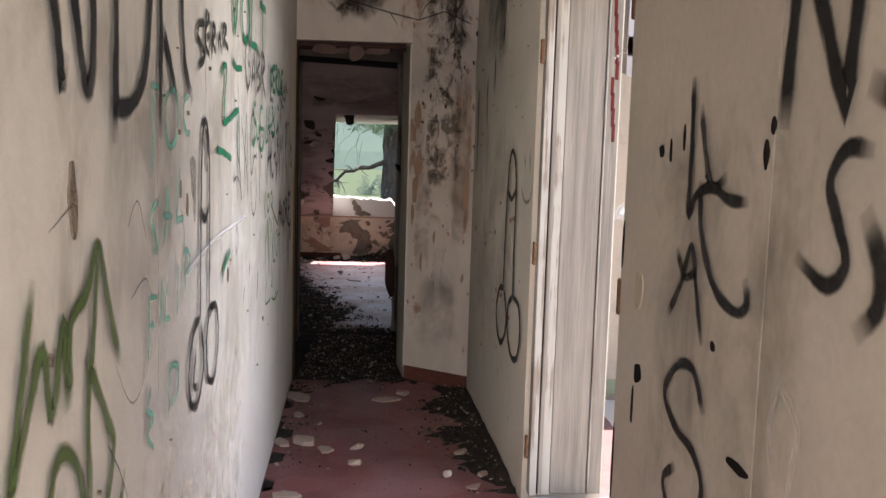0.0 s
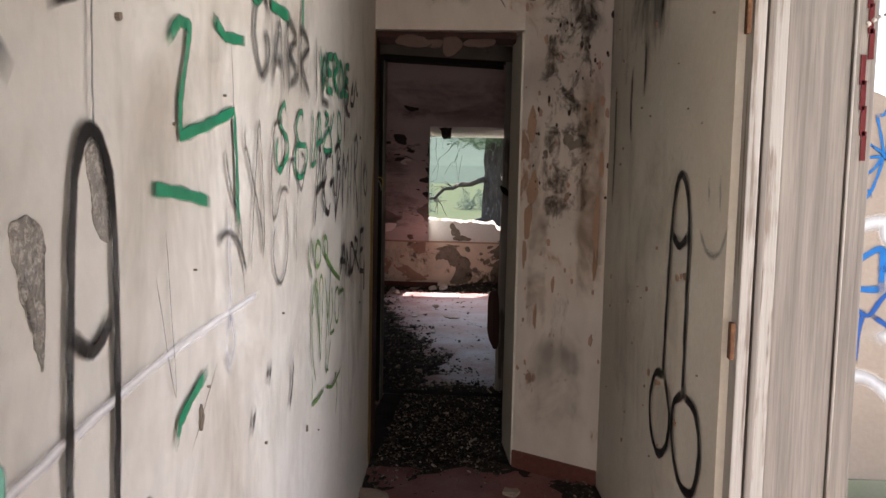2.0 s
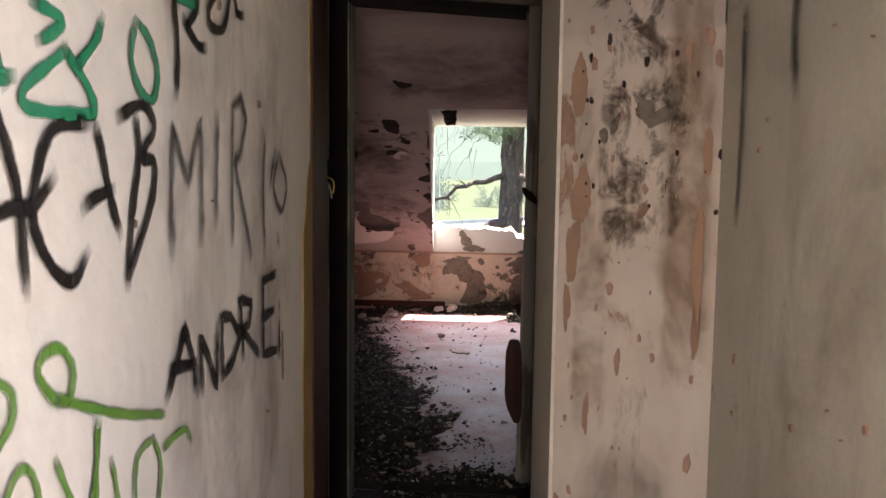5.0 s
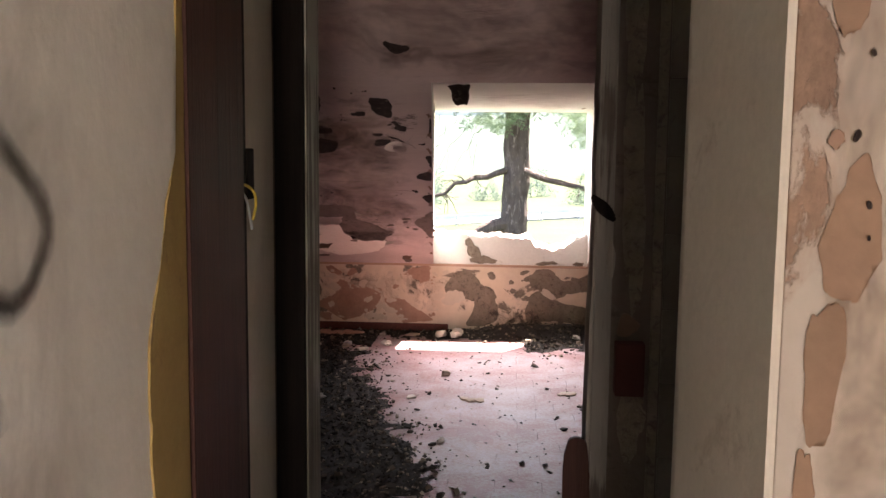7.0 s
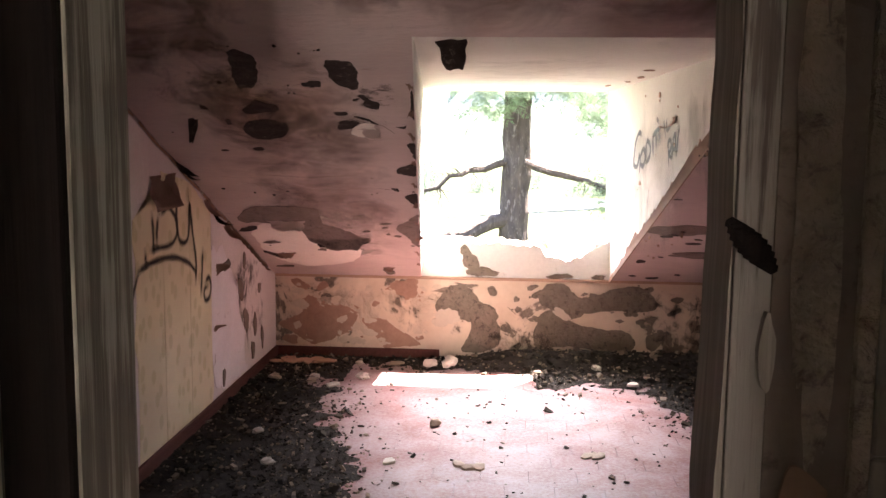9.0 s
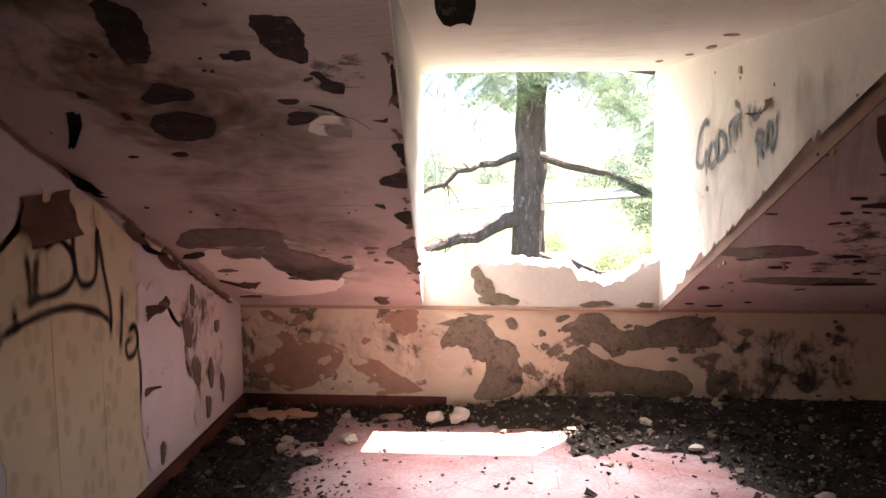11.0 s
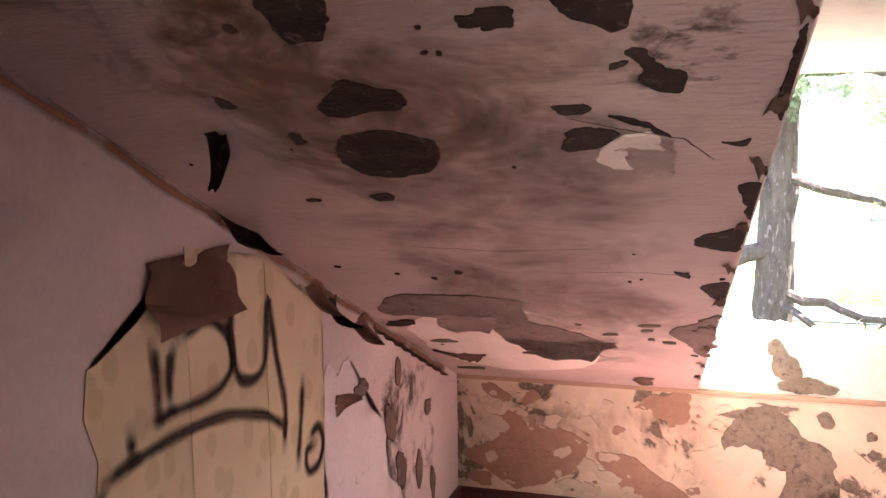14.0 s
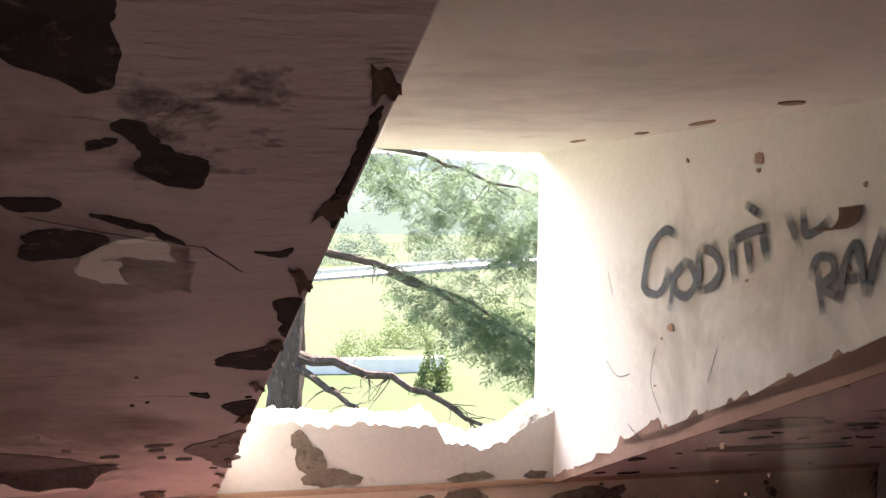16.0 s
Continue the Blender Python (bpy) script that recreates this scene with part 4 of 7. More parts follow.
part("torn_strip", tidy(bm), surface("ochre_torn_coat", (0.36, 0.255, 0.10), (0.28, 0.185, 0.075), (0.20, 0.13, 0.07), 6, 60), wall_left, "ochre coat where plaster came away")
def reveal_p(y, z, off):
    return (0.157 - 0.1237 * (y - 5.40) - off, y, z)


bm = bmesh.new()
edge_ = [(5.735 + 0.030 * noise.noise(Vector((z * 3.1, 1, 0))) + 0.016 * noise.noise(Vector((z * 11, 2, 0))) + 0.006 * noise.noise(Vector((z * 40, 3, 0))), z) for z in (2.04 * k / 120 for k in range(121))]
plate(bm, reveal_p, [(5.404, 2.04), (5.404, 0.0)] + edge_, 0.010)
part("plaster_skin", tidy(bm), MAT_RIGHT, wall_end, "cream plaster skin broken off at its edge")
bm = bmesh.new()
for k, (x, w, h) in enumerate(((-0.36, 0.16, 0.06), (-0.18, 0.10, 0.09), (-0.05, 0.14, 0.05), (-0.26, 0.07, 0.05))):
    outline = ragged(x, 2.03 - h / 2, w, h, 40 + k, 16, 0.3)
    a = [bm.verts.new((p, 5.44 + 0.03 * k, q)) for p, q in outline]
    b = [bm.verts.new((p, 5.462 + 0.03 * k, q)) for p, q in outline]
    bm.faces.new(a), bm.faces.new(b[::-1])
    for i in range(len(a)):
        bm.faces.new((a[i], a[(i + 1) % len(a)], b[(i + 1) % len(a)], b[i]))
part("hanging_plaster", tidy(bm), surface("loose_pink_plaster", (0.16, 0.10, 0.08), (0.11, 0.07, 0.058)), wall_end, "loose plaster hanging from the lintel")

frame_two = tagged(new("door_frame"), "old door frame with light and shade in its wood tones, one post worn and splintered", "door frame")
frame_two.location = (-0.3, 6.45, 0.0)
local(board("post", -0.702, -0.632, 6.47, 6.62, 0.0, 2.05, MAT_DARKWOOD, frame_two, "near-black post", 0.008), frame_two)
# pale plate that paints window light onto the post's inner side
local(board("post_edge", -0.6315, -0.627, 6.485, 6.622, 0.0, 2.02, wood("window_lit_edge_wood", (0.24, 0.22, 0.17), (0.12, 0.105, 0.085), 2, 0.7, (0.34, 0.33, 0.27), 0.5), frame_two, "worn greenish grey plate, window light in its colour", 0.001), frame_two)
# lit and shaded tones of one post: pale inside, dark front sheet
POST_WOOD_LIT = wood("lit_splintered_post_wood", (0.36, 0.32, 0.27), (0.20, 0.17, 0.14), 2, 0.85)
POST_WOOD_SHADED = wood("shaded_grey_brown_wood", (0.17, 0.14, 0.115), (0.09, 0.073, 0.06), 2, 0.8, (0.24, 0.215, 0.185), 0.58)
bm = bmesh.new()
rnd = random.Random(12)
bits = 34
rows_ = []
for k in range(bits + 1):
    z = 2.05 * k / bits
    gnaw = 0.006 * noise.noise(Vector((0, 3, z * 6))) + 0.005 * noise.noise(Vector((0, 5, z * 22)))
    lean = 0.010 * z
    rows_.append([bm.verts.new(p) for p in ((0.058 + lean + gnaw, 6.80, z), (0.118 + lean, 6.80, z), (0.118 + lean, 6.96, z), (0.060 + lean + gnaw, 6.96, z))])
for p, q in zip(rows_, rows_[1:]):
    for k in range(4):
        bm.faces.new((p[k], p[(k + 1) % 4], q[(k + 1) % 4], q[k]))
bm.faces.new(rows_[0][::-1]), bm.faces.new(rows_[-1])
local(part("post", tidy(bm), POST_WOOD_LIT, frame_two, "worn splintered post, window-lit tone in its colour"), frame_two)
bm = bmesh.new()
prism(bm, [(0.074, 6.786), (0.138, 6.786), (0.138, 6.799), (0.074, 6.799)], 0.0, 2.05)
local(part("post_face", tidy(bm, 0.003), POST_WOOD_SHADED, frame_two, "worn brown front sheet, coloured dark for shade"), frame_two)
bm = bmesh.new()
prism(bm, [(-0.63, 6.44), (0.062, 6.79), (0.062, 6.99), (-0.63, 6.62)], 2.02, 2.05)
local(part("head", tidy(bm, 0.003), MAT_DARKWOOD, frame_two), frame_two)
for z0 in (0.30, 1.10):
    bm = bmesh.new()
    outline = torn("0.000,.60 0.024,.65 0.074,.64 0.078,.28 0.040,.28 0.002,.38", 2, 0.005, 9) if z0 < 1 else ragged(0.115, 1.13, 0.02, 0.10, 3, 18, 0.2)
    plate(bm, lambda a, b, o: (a, 6.784 - o, b), outline, 0.014)
    local(part("torn_panel" if z0 < 1 else "splinter", tidy(bm), MAT_REDWOOD if z0 < 1 else POST_WOOD_LIT, frame_two, "torn brown wood panel" if z0 < 1 else ""), frame_two)
bm = bmesh.new()
for k in range(9):
    t = k / 8
    bmesh.ops.create_icosphere(bm, subdivisions=1, radius=0.008 + 0.009 * math.sin(math.pi * t), matrix=Matrix.Translation((0.066 + 0.050 * t, 6.776 - 0.004 * math.sin(3 * t), 1.292 - 0.055 * t)) @ Matrix.Diagonal((1.2, 0.5, 1, 1)))
local(part("latch", bm, MAT_DARKWOOD, frame_two, "rusty latch"), frame_two)
patches("bare_patch", south_p, [(0.17, 1.30, 0.06, 0.6), (0.18, 0.72, 0.07, 0.26), (0.165, 1.78, 0.06, 0.36)], MAT_GREYPLASTER, wall_south, "crumbled plaster", 0.003, 0.3)
board("corner_bead", 0.222, 0.246, 6.764, 6.784, 0.0, 2.1, MAT_GREYPLASTER, wall_south, "crumbled corner bead")
tile_mat = surface("beige_wall_tile", (0.21, 0.18, 0.145), (0.16, 0.135, 0.108), (0.09, 0.075, 0.06), 5, 80, 0.45, 0.25, 0.003, (0.58, 0.74))
bm = bmesh.new()
box(bm, -0.0985, 0.0985, -0.006, 0.006, -0.0985, 0.0985)
tile_mesh = bpy.data.meshes.new("wall_tile")
tidy(bm, 0.003, 1).to_mesh(tile_mesh)
bm.free()
tile_mesh.materials.append(tile_mat)
for col in range(5):
    for row in range(10):
        ob = new("tile", tile_mesh)
        ob.parent = wall_south
        ob.location = (0.350 + 0.2 * col, 6.776 + 0.0012 * ((col * 3 + row * 5) % 3), 0.10 + 0.2 * row)
wall_box = tagged(new("junction_box"), "dark red electrical box with a torn paper scrap on the plaster", "electrical box")
wall_box.location = (0.17, 6.77, 0.86)
local(board("box_body", 0.130, 0.205, 6.730, 6.779, 0.775, 0.915, surface("dark_red_box", (0.10, 0.03, 0.025), (0.07, 0.025, 0.02)), wall_box, "", 0.004), wall_box)
bm = bmesh.new()
plate(bm, lambda a, b, o: (a, 6.762 - o - 0.25 * (0.99 - b), b), torn("0.128,.935 .150,.995 .195,.965 .185,.945 .160,.925", 8, 0.006), 0.002)
local(part("paper_scrap", tidy(bm), surface("brown_paper", (0.22, 0.145, 0.10), (0.17, 0.11, 0.08)), wall_box, "torn brown paper"), wall_box)

switch = tagged(new("wall_switch"), "empty switch recess with loose yellow wires", "switch")
switch.location = (-0.56, 5.73, 1.36)
local(board("recess", -0.588, -0.556, 5.764, 5.80, 1.335, 1.415, MAT_DARKWOOD, switch, "dark empty recess", 0.003), switch)
for k, pts in enumerate((((-0.565, 5.755, 1.36), (-0.535, 5.71, 1.36), (-0.520, 5.69, 1.335), (-0.528, 5.69, 1.31)), ((-0.565, 5.755, 1.35), (-0.545, 5.72, 1.34), (-0.535, 5.70, 1.315), (-0.532, 5.70, 1.295)))):
    cu = bpy.data.curves.new("wire", "CURVE")
    cu.dimensions, cu.bevel_depth, cu.resolution_u = "3D", 0.0022, 4
    sp = cu.splines.new("NURBS")
    sp.points.add(len(pts) - 1)
    for p, q in zip(sp.points, pts):
        p.co = (*q, 1)
    sp.use_endpoint_u, sp.order_u = True, 3
    cu.materials.append(surface("yellow_wire" if k == 0 else "grey_wire", (0.45, 0.32, 0.05) if k == 0 else (0.3, 0.3, 0.28), (0.35, 0.25, 0.05) if k == 0 else (0.22, 0.22, 0.2), None, 30, 90, 0.5))
    ob = new("wire", cu)
    ob.parent = switch
    local(ob, switch)

# ---- attic room: bare patches, torn paper, wallpaper ----
MAT_HOLE = surface("bare_dark_lath", (0.065, 0.047, 0.040), (0.032, 0.023, 0.020), (0.15, 0.115, 0.10), 16, 60, 0.95, 0.9, 0.015, (0.58, 0.68))
MAT_UNDER = surface("grey_brown_underlay", (0.25, 0.20, 0.175), (0.175, 0.135, 0.115), (0.11, 0.08, 0.07), 14, 80, 0.95, 1.0, 0.012, (0.55, 0.68))
MAT_PALE = surface("pale_bared_layer", (0.86, 0.78, 0.70), (0.78, 0.69, 0.61), (0.5, 0.38, 0.32), 6, 70, 0.9, 0.4, 0.005)
FLECK_RED = surface("red_brown_fleck", (0.45, 0.29, 0.21), (0.35, 0.22, 0.16), None, 16, 60)
FLECK_CREAM = surface("cream_fleck", (0.66, 0.57, 0.45), (0.57, 0.48, 0.37), None, 16, 60)
HOLES = ("-1.15,8.66 -1.18,8.82 -1.19,8.93 -1.13,8.92 -1.09,8.86 -1.06,8.70", "-0.85,8.79 -0.84,8.88 -0.79,8.92 -0.76,8.93 -0.74,8.86 -0.73,8.79 -0.76,8.74 -0.83,8.73", "-0.93,8.87 -0.92,8.92 -0.88,8.91 -0.88,8.87",
         "-0.77,8.97 -0.75,8.99 -0.75,9.04 -0.73,9.07 -0.70,9.07 -0.68,9.03 -0.72,9.01 -0.74,8.99 -0.74,8.96", "-1.22,9.09 -1.22,9.12 -1.15,9.12 -1.07,9.10 -1.08,9.05 -1.13,9.03 -1.17,9.02",
         "-1.26,9.23 -1.26,9.29 -1.23,9.35 -1.15,9.34 -1.08,9.27 -1.08,9.21 -1.11,9.17 -1.20,9.17 -1.24,9.19", "-1.32,9.17 -1.32,9.22 -1.29,9.21 -1.30,9.17", "-0.88,9.11 -0.86,9.13 -0.81,9.12 -0.82,9.10",
         "-0.90,9.24 -0.87,9.25 -0.81,9.22 -0.79,9.20 -0.80,9.17 -0.86,9.17", "-1.28,9.44 -1.26,9.46 -1.23,9.44 -1.24,9.41", "-0.95,8.88 -0.94,8.91 -0.90,8.91 -0.90,8.88", "-0.65,9.21 -0.61,9.24 -0.60,9.21 -0.62,9.22",
         "-1.38,9.04 -1.37,9.08 -1.34,9.08 -1.36,9.05", "-0.550,8.92 -0.564,8.97 -0.573,9.04 -0.584,9.12 -0.571,9.16 -0.553,9.10", "-0.58,9.36 -0.61,9.37 -0.62,9.41 -0.62,9.51 -0.59,9.53", "-0.60,9.56 -0.70,9.62 -0.68,9.68 -0.61,9.72",
         "-0.63,9.89 -0.70,9.94 -0.67,10.04 -0.64,10.04", "-0.75,9.84 -0.72,9.90 -0.71,9.84", "-0.81,9.135 -0.77,9.16 -0.725,9.21 -0.72,9.20 -0.77,9.145", "-1.2,8.25 -1.12,8.38 -1.02,8.34 -1.08,8.22", "-0.72,8.25 -0.66,8.36 -0.58,8.3")
def edge_p(x, y, off):
    """The sloping ceiling west of the dormer, up to its edge."""
    return roof_p(min(x, DW + shift(y) - 0.002), y, off)


bm = bmesh.new()
for k, text_ in enumerate(HOLES):
    plate(bm, edge_p, torn(text_, 5.0 + 0.7 * k, 0.014, 12), 0.002 + 0.0002 * (k % 5))
part("bare_patches", tidy(bm), MAT_HOLE, ceiling_room, "dark bare spots where paper fell off")
patches("bare_patches", roof_p, [(0.95, 9.85, 0.20, 0.06), (1.10, 10.1, 0.16, 0.04), (1.15, 9.6, 0.22, 0.07), (0.78, 10.55, 0.08, 0.03), (1.35, 10.2, 0.2, 0.06), (1.0, 10.4, 0.09, 0.03)], MAT_HOLE, ceiling_room, "dark bare spots where paper fell off", 0.003, 0.24, True)
patches("underlay_patches", roof_p, [(0.68, 10.35, 0.34, 0.16), (0.95, 10.75, 0.5, 0.12)], MAT_UNDER, ceiling_room, "grey underlay bared by torn paper", 0.0025, 0.2, True)
for name_, text_, mat_, label_, off_ in (("pale_layer", "-1.57,10.43 -1.47,10.33 -1.31,10.33 -1.29,10.44 -1.27,10.66 -1.28,10.79 -1.13,10.71 -1.02,10.74 -1.08,10.95 -1.21,11.04 -1.40,11.10 -1.54,11.02 -1.61,10.84 -1.61,10.62", MAT_PALE, "pale layer bared by torn ceiling paper", 0.002),
                                          ("underlay", "-1.54,10.17 -1.49,10.11 -1.32,10.09 -1.14,10.12 -1.17,10.23 -1.17,10.37 -1.08,10.40 -0.95,10.62 -1.27,10.72 -1.31,10.52 -1.31,10.35 -1.47,10.33 -1.60,10.35 -1.60,10.27", MAT_UNDER, "grey underlay bared by torn ceiling paper", 0.0032),
                                          ("underlay", "-0.65,10.15 -0.71,10.28 -0.80,10.37 -0.73,10.57 -0.70,10.73 -0.675,10.5", MAT_UNDER, "grey underlay at the dormer's edge", 0.0030),
                                          ("tear", "-1.27,10.68 -1.26,10.74 -1.11,10.68 -0.95,10.62 -1.03,10.60 -1.24,10.67", MAT_HOLE, "dark slit behind sagging paper", 0.0042),
                                          ("tear", "-1.66,10.47 -1.59,10.48 -1.53,10.38 -1.62,10.41", MAT_HOLE, "dark slit behind sagging paper", 0.0042),
                                          ("tear", "-1.63,10.81 -1.54,10.96 -1.49,10.90 -1.57,10.83", MAT_HOLE, "dark slit behind sagging paper", 0.0042),
                                          ("tear", "-0.97,11.15 -0.93,11.24 -0.88,11.19 -0.93,11.10", MAT_UNDER, "small torn spot", 0.0042),
                                          ("scrap", "-0.84,9.28 -0.80,9.20 -0.745,9.19 -0.715,9.24 -0.745,9.32 -0.80,9.31", MAT_PALE, "pale scrap of ceiling paper", 0.0048)):
    bm = bmesh.new()
    plate(bm, roof_p, torn(text_, 3.0 + off_ * 900, 0.016, 12), off_)
    part(name_, tidy(bm), mat_, ceiling_room, label_)
stain(edge_p, -0.80, -0.56, 8.80, 9.15, STAIN_MOULD, ceiling_room, "speckled soot by the dormer", 0.0018)
for text_, mat_, label_, off_ in (("-0.66,0.36 -0.57,0.47 -0.47,0.49 -0.40,0.42 -0.36,0.36 -0.28,0.36 -0.24,0.26 -0.40,0.23 -0.50,0.27 -0.62,0.28", MAT_GREYPLASTER, "rough grey plaster", 0.0045),
                                  ("-0.42,0.29 -0.25,0.29 -0.23,0.11 -0.34,0.05 -0.50,0.05 -0.42,0.18", MAT_GREYPLASTER, "rough grey plaster", 0.0053),
                                  ("-0.33,0.46 -0.28,0.47 -0.26,0.42 -0.30,0.41", MAT_GREYPLASTER, "rough grey plaster", 0.0045),
                                  ("-0.02,0.38 0.03,0.50 0.15,0.51 0.22,0.44 0.28,0.40 0.28,0.30 0.16,0.26 0.08,0.34", MAT_GREYPLASTER, "rough grey plaster", 0.0045),
                                  ("0.24,0.41 0.39,0.44 0.43,0.47 0.60,0.50 0.70,0.44 0.74,0.35 0.58,0.33 0.39,0.34 0.26,0.31", MAT_GREYPLASTER, "rough grey plaster", 0.0053),
                                  ("0.01,0.30 0.07,0.34 0.19,0.27 0.30,0.22 0.56,0.21 0.60,0.14 0.57,0.07 0.38,0.07 0.28,0.10 -0.02,0.10 -0.04,0.18", MAT_GREYPLASTER, "rough grey plaster", 0.0049),
                                  ("0.66,0.18 0.73,0.20 0.76,0.14 0.71,0.08 0.67,0.10", MAT_GREYPLASTER, "rough grey plaster", 0.0045),
                                  ("0.00,0.535 0.12,0.57 0.24,0.535", MAT_GREYPLASTER, "rough grey plaster on the parapet", 0.0045),
                                  ("-1.66,0.21 -1.56,0.25 -1.40,0.34 -1.16,0.32 -1.14,0.24 -1.25,0.14 -1.41,0.07 -1.51,0.12 -1.62,0.18", FLECK_RED, "reddish undercoat", 0.0034),
                                  ("-1.51,0.36 -1.40,0.39 -1.40,0.35 -1.48,0.25", FLECK_RED, "reddish undercoat", 0.0037),
                                  ("-1.14,0.25 -0.98,0.26 -0.80,0.14 -0.72,0.09 -0.98,0.06 -1.03,0.15", FLECK_RED, "reddish undercoat", 0.0034),
                                  ("-0.95,0.49 -0.76,0.50 -0.77,0.39 -0.88,0.40 -0.91,0.44", FLECK_RED, "reddish undercoat", 0.0034)):
    bm = bmesh.new()
    plate(bm, far_p, torn(text_, 6.0 + off_ * 700, 0.011, 12), off_)
    part("bare_patch", tidy(bm), mat_, wall_north, label_ + " bared on the knee wall")
patches("bare_patch", far_p, [(-0.43, 0.63, 0.09, 0.15, 0.3), (-0.36, 0.565, 0.16, 0.07), (-0.47, 0.70, 0.06, 0.06), (0.36, 0.545, 0.08, 0.03)], MAT_GREYPLASTER, wall_north, "rough grey plaster on the parapet", 0.0045, 0.3)
patches("paint_remains", far_p, [(0.14, 0.31, 0.13, 0.05, -0.5), (-0.57, 0.28, 0.15, 0.10), (-0.62, 0.24, 0.10, 0.06)], surface("cream_paint_remains", (0.66, 0.58, 0.47), (0.58, 0.50, 0.40)), wall_north, "cream paint left standing", 0.0065, 0.25)
def spots_of(seed, n, a0, a1, b0, b1, small, big, wide=1.4):
    """Many small flaked spots strewn unevenly over a stretch."""
    rnd_ = random.Random(seed)
    rows_ = []
    while len(rows_) < n:
        a, b = rnd_.uniform(a0, a1), rnd_.uniform(b0, b1)
        if noise.noise(Vector((a * 4, b * 6, seed))) < rnd_.uniform(-0.35, 0.25):
            continue
        d = small + (big - small) * rnd_.random() ** 2.5
        rows_.append((a, b, d * rnd_.uniform(0.8, wide * 1.3), d * rnd_.uniform(0.6, 1.1), rnd_.uniform(-0.5, 0.5)))
    return rows_


patches("flaked_spots", far_p, spots_of(1, 70, -1.6, -0.72, 0.09, 0.50, 0.012, 0.075), FLECK_RED, wall_north, "small flaked spots", 0.0042, 0.34, True)
patches("paint_remains", far_p, spots_of(2, 70, -1.6, -0.62, 0.09, 0.48, 0.010, 0.06), FLECK_CREAM, wall_north, "small remains of cream paint", 0.0062, 0.34, True)
patches("flaked_spots", far_p, spots_of(3, 70, -0.2, 1.4, 0.06, 0.50, 0.012, 0.07), MAT_GREYPLASTER, wall_north, "small flaked spots", 0.0060, 0.34, True)
patches("flaked_spots", end_p, spots_of(4, 70, 0.02, 1.0, 0.4, 2.3, 0.008, 0.05, 0.8), FLECK_RED, wall_end, "small flaked spots", 0.0042, 0.34, True)
patches("mould_spots", end_p, spots_of(5, 60, 0.10, 1.0, 1.3, 2.2, 0.006, 0.035, 0.8), MAT_HOLE, wall_end, "dark mould spots", 0.0048, 0.34, True)
patches("flaked_spots", roof_p, spots_of(6, 26, -1.60, -0.62, 8.5, 10.0, 0.006, 0.022), MAT_HOLE, ceiling_room, "small dark flaked spots", 0.0022, 0.34, True)
patches("flaked_spots", roof_p, spots_of(7, 18, -1.60, -0.68, 10.2, 11.2, 0.008, 0.045, 2.4), MAT_UNDER, ceiling_room, "small torn spots", 0.0050, 0.34, True)
patches("flaked_spots", roof_p, spots_of(8, 60, 0.55, 1.70, 9.2, 11.2, 0.010, 0.07, 3.0), MAT_HOLE, ceiling_room, "dark torn spots", 0.0030, 0.34, True)
patches("flaked_spots", east_p, spots_of(9, 22, 9.2, 11.0, 0.80, 1.66, 0.006, 0.030, 0.9), FLECK_RED, wall_dormer_east, "small brown flaked spots", 0.0030, 0.34, True)
patches("flaked_spots", right_p, spots_of(12, 40, 3.6, 5.05, 0.3, 2.2, 0.005, 0.025, 0.8), FLECK_RED, wall_right, "small flaked spots", 0.0045, 0.34, True)
patches("flaked_spots", left_p, spots_of(13, 40, 0.6, 5.2, 0.5, 1.9, 0.004, 0.018, 0.8), MAT_GREYPLASTER, wall_left, "small chips in the wall paint", 0.0045, 0.34, True)
board("ledge_moulding", WX, EX, FY - 0.012, FY + 0.01, LEDGE - 0.012, LEDGE + 0.006, surface("ochre_moulding", (0.50, 0.34, 0.24), (0.42, 0.28, 0.20), (0.3, 0.2, 0.14), 6, 60), wall_north, "thin moulding along the knee wall")


def paper(name, pattern1, pattern2, motif):
    m, nt, bsdf, co = blank(name)
    v = node(nt, "ShaderNodeTexVoronoi", Vector=mapped(nt, co, (14, 14, 10)), Scale=1.0)
    spots = step(nt, calc(nt, "ADD", v.outputs["Distance"], calc(nt, "MULTIPLY", noise_fac(nt, co, 40, 3), 0.25)), 0.42, 0.52, 1.0, 0.0)
    age = noise_fac(nt, co, 3.0, 5, 0.6)
    col = mixc(nt, step(nt, age, 0.3, 0.7), pattern1, pattern2)
    col = mixc(nt, calc(nt, "MULTIPLY", spots, 0.45), col, motif)
    nt.links.new(col, bsdf.inputs["Base Color"])
    bsdf.inputs["Roughness"].default_value = 0.85
    bumped(nt, bsdf, noise_fac(nt, co, 60, 3), 0.2, 0.003)
    return m


MAT_PAPER = paper("yellow_leaf_wallpaper", (0.76, 0.68, 0.48), (0.67, 0.58, 0.40), (0.50, 0.44, 0.24))
rnd = random.Random(5)


def strip_outline(y0, y1, top0, top1, low, jag):
    pts = [(y0 + rnd.uniform(-1, 1) * (jag if y0 < 9.3 else 0.0008), low + (top0 - low) * k / 12) for k in range(13)]
    pts += [(y0 + (y1 - y0) * k / 8, top0 + (top1 - top0) * k / 8 + rnd.uniform(-jag, jag)) for k in range(1, 8)]
    return pts + [(y1 + rnd.uniform(-1, 1) * min(jag, 0.012 if y1 > 10 or y1 < 9 else 0.0008), top1 + (low - top1) * k / 12) for k in range(13)]


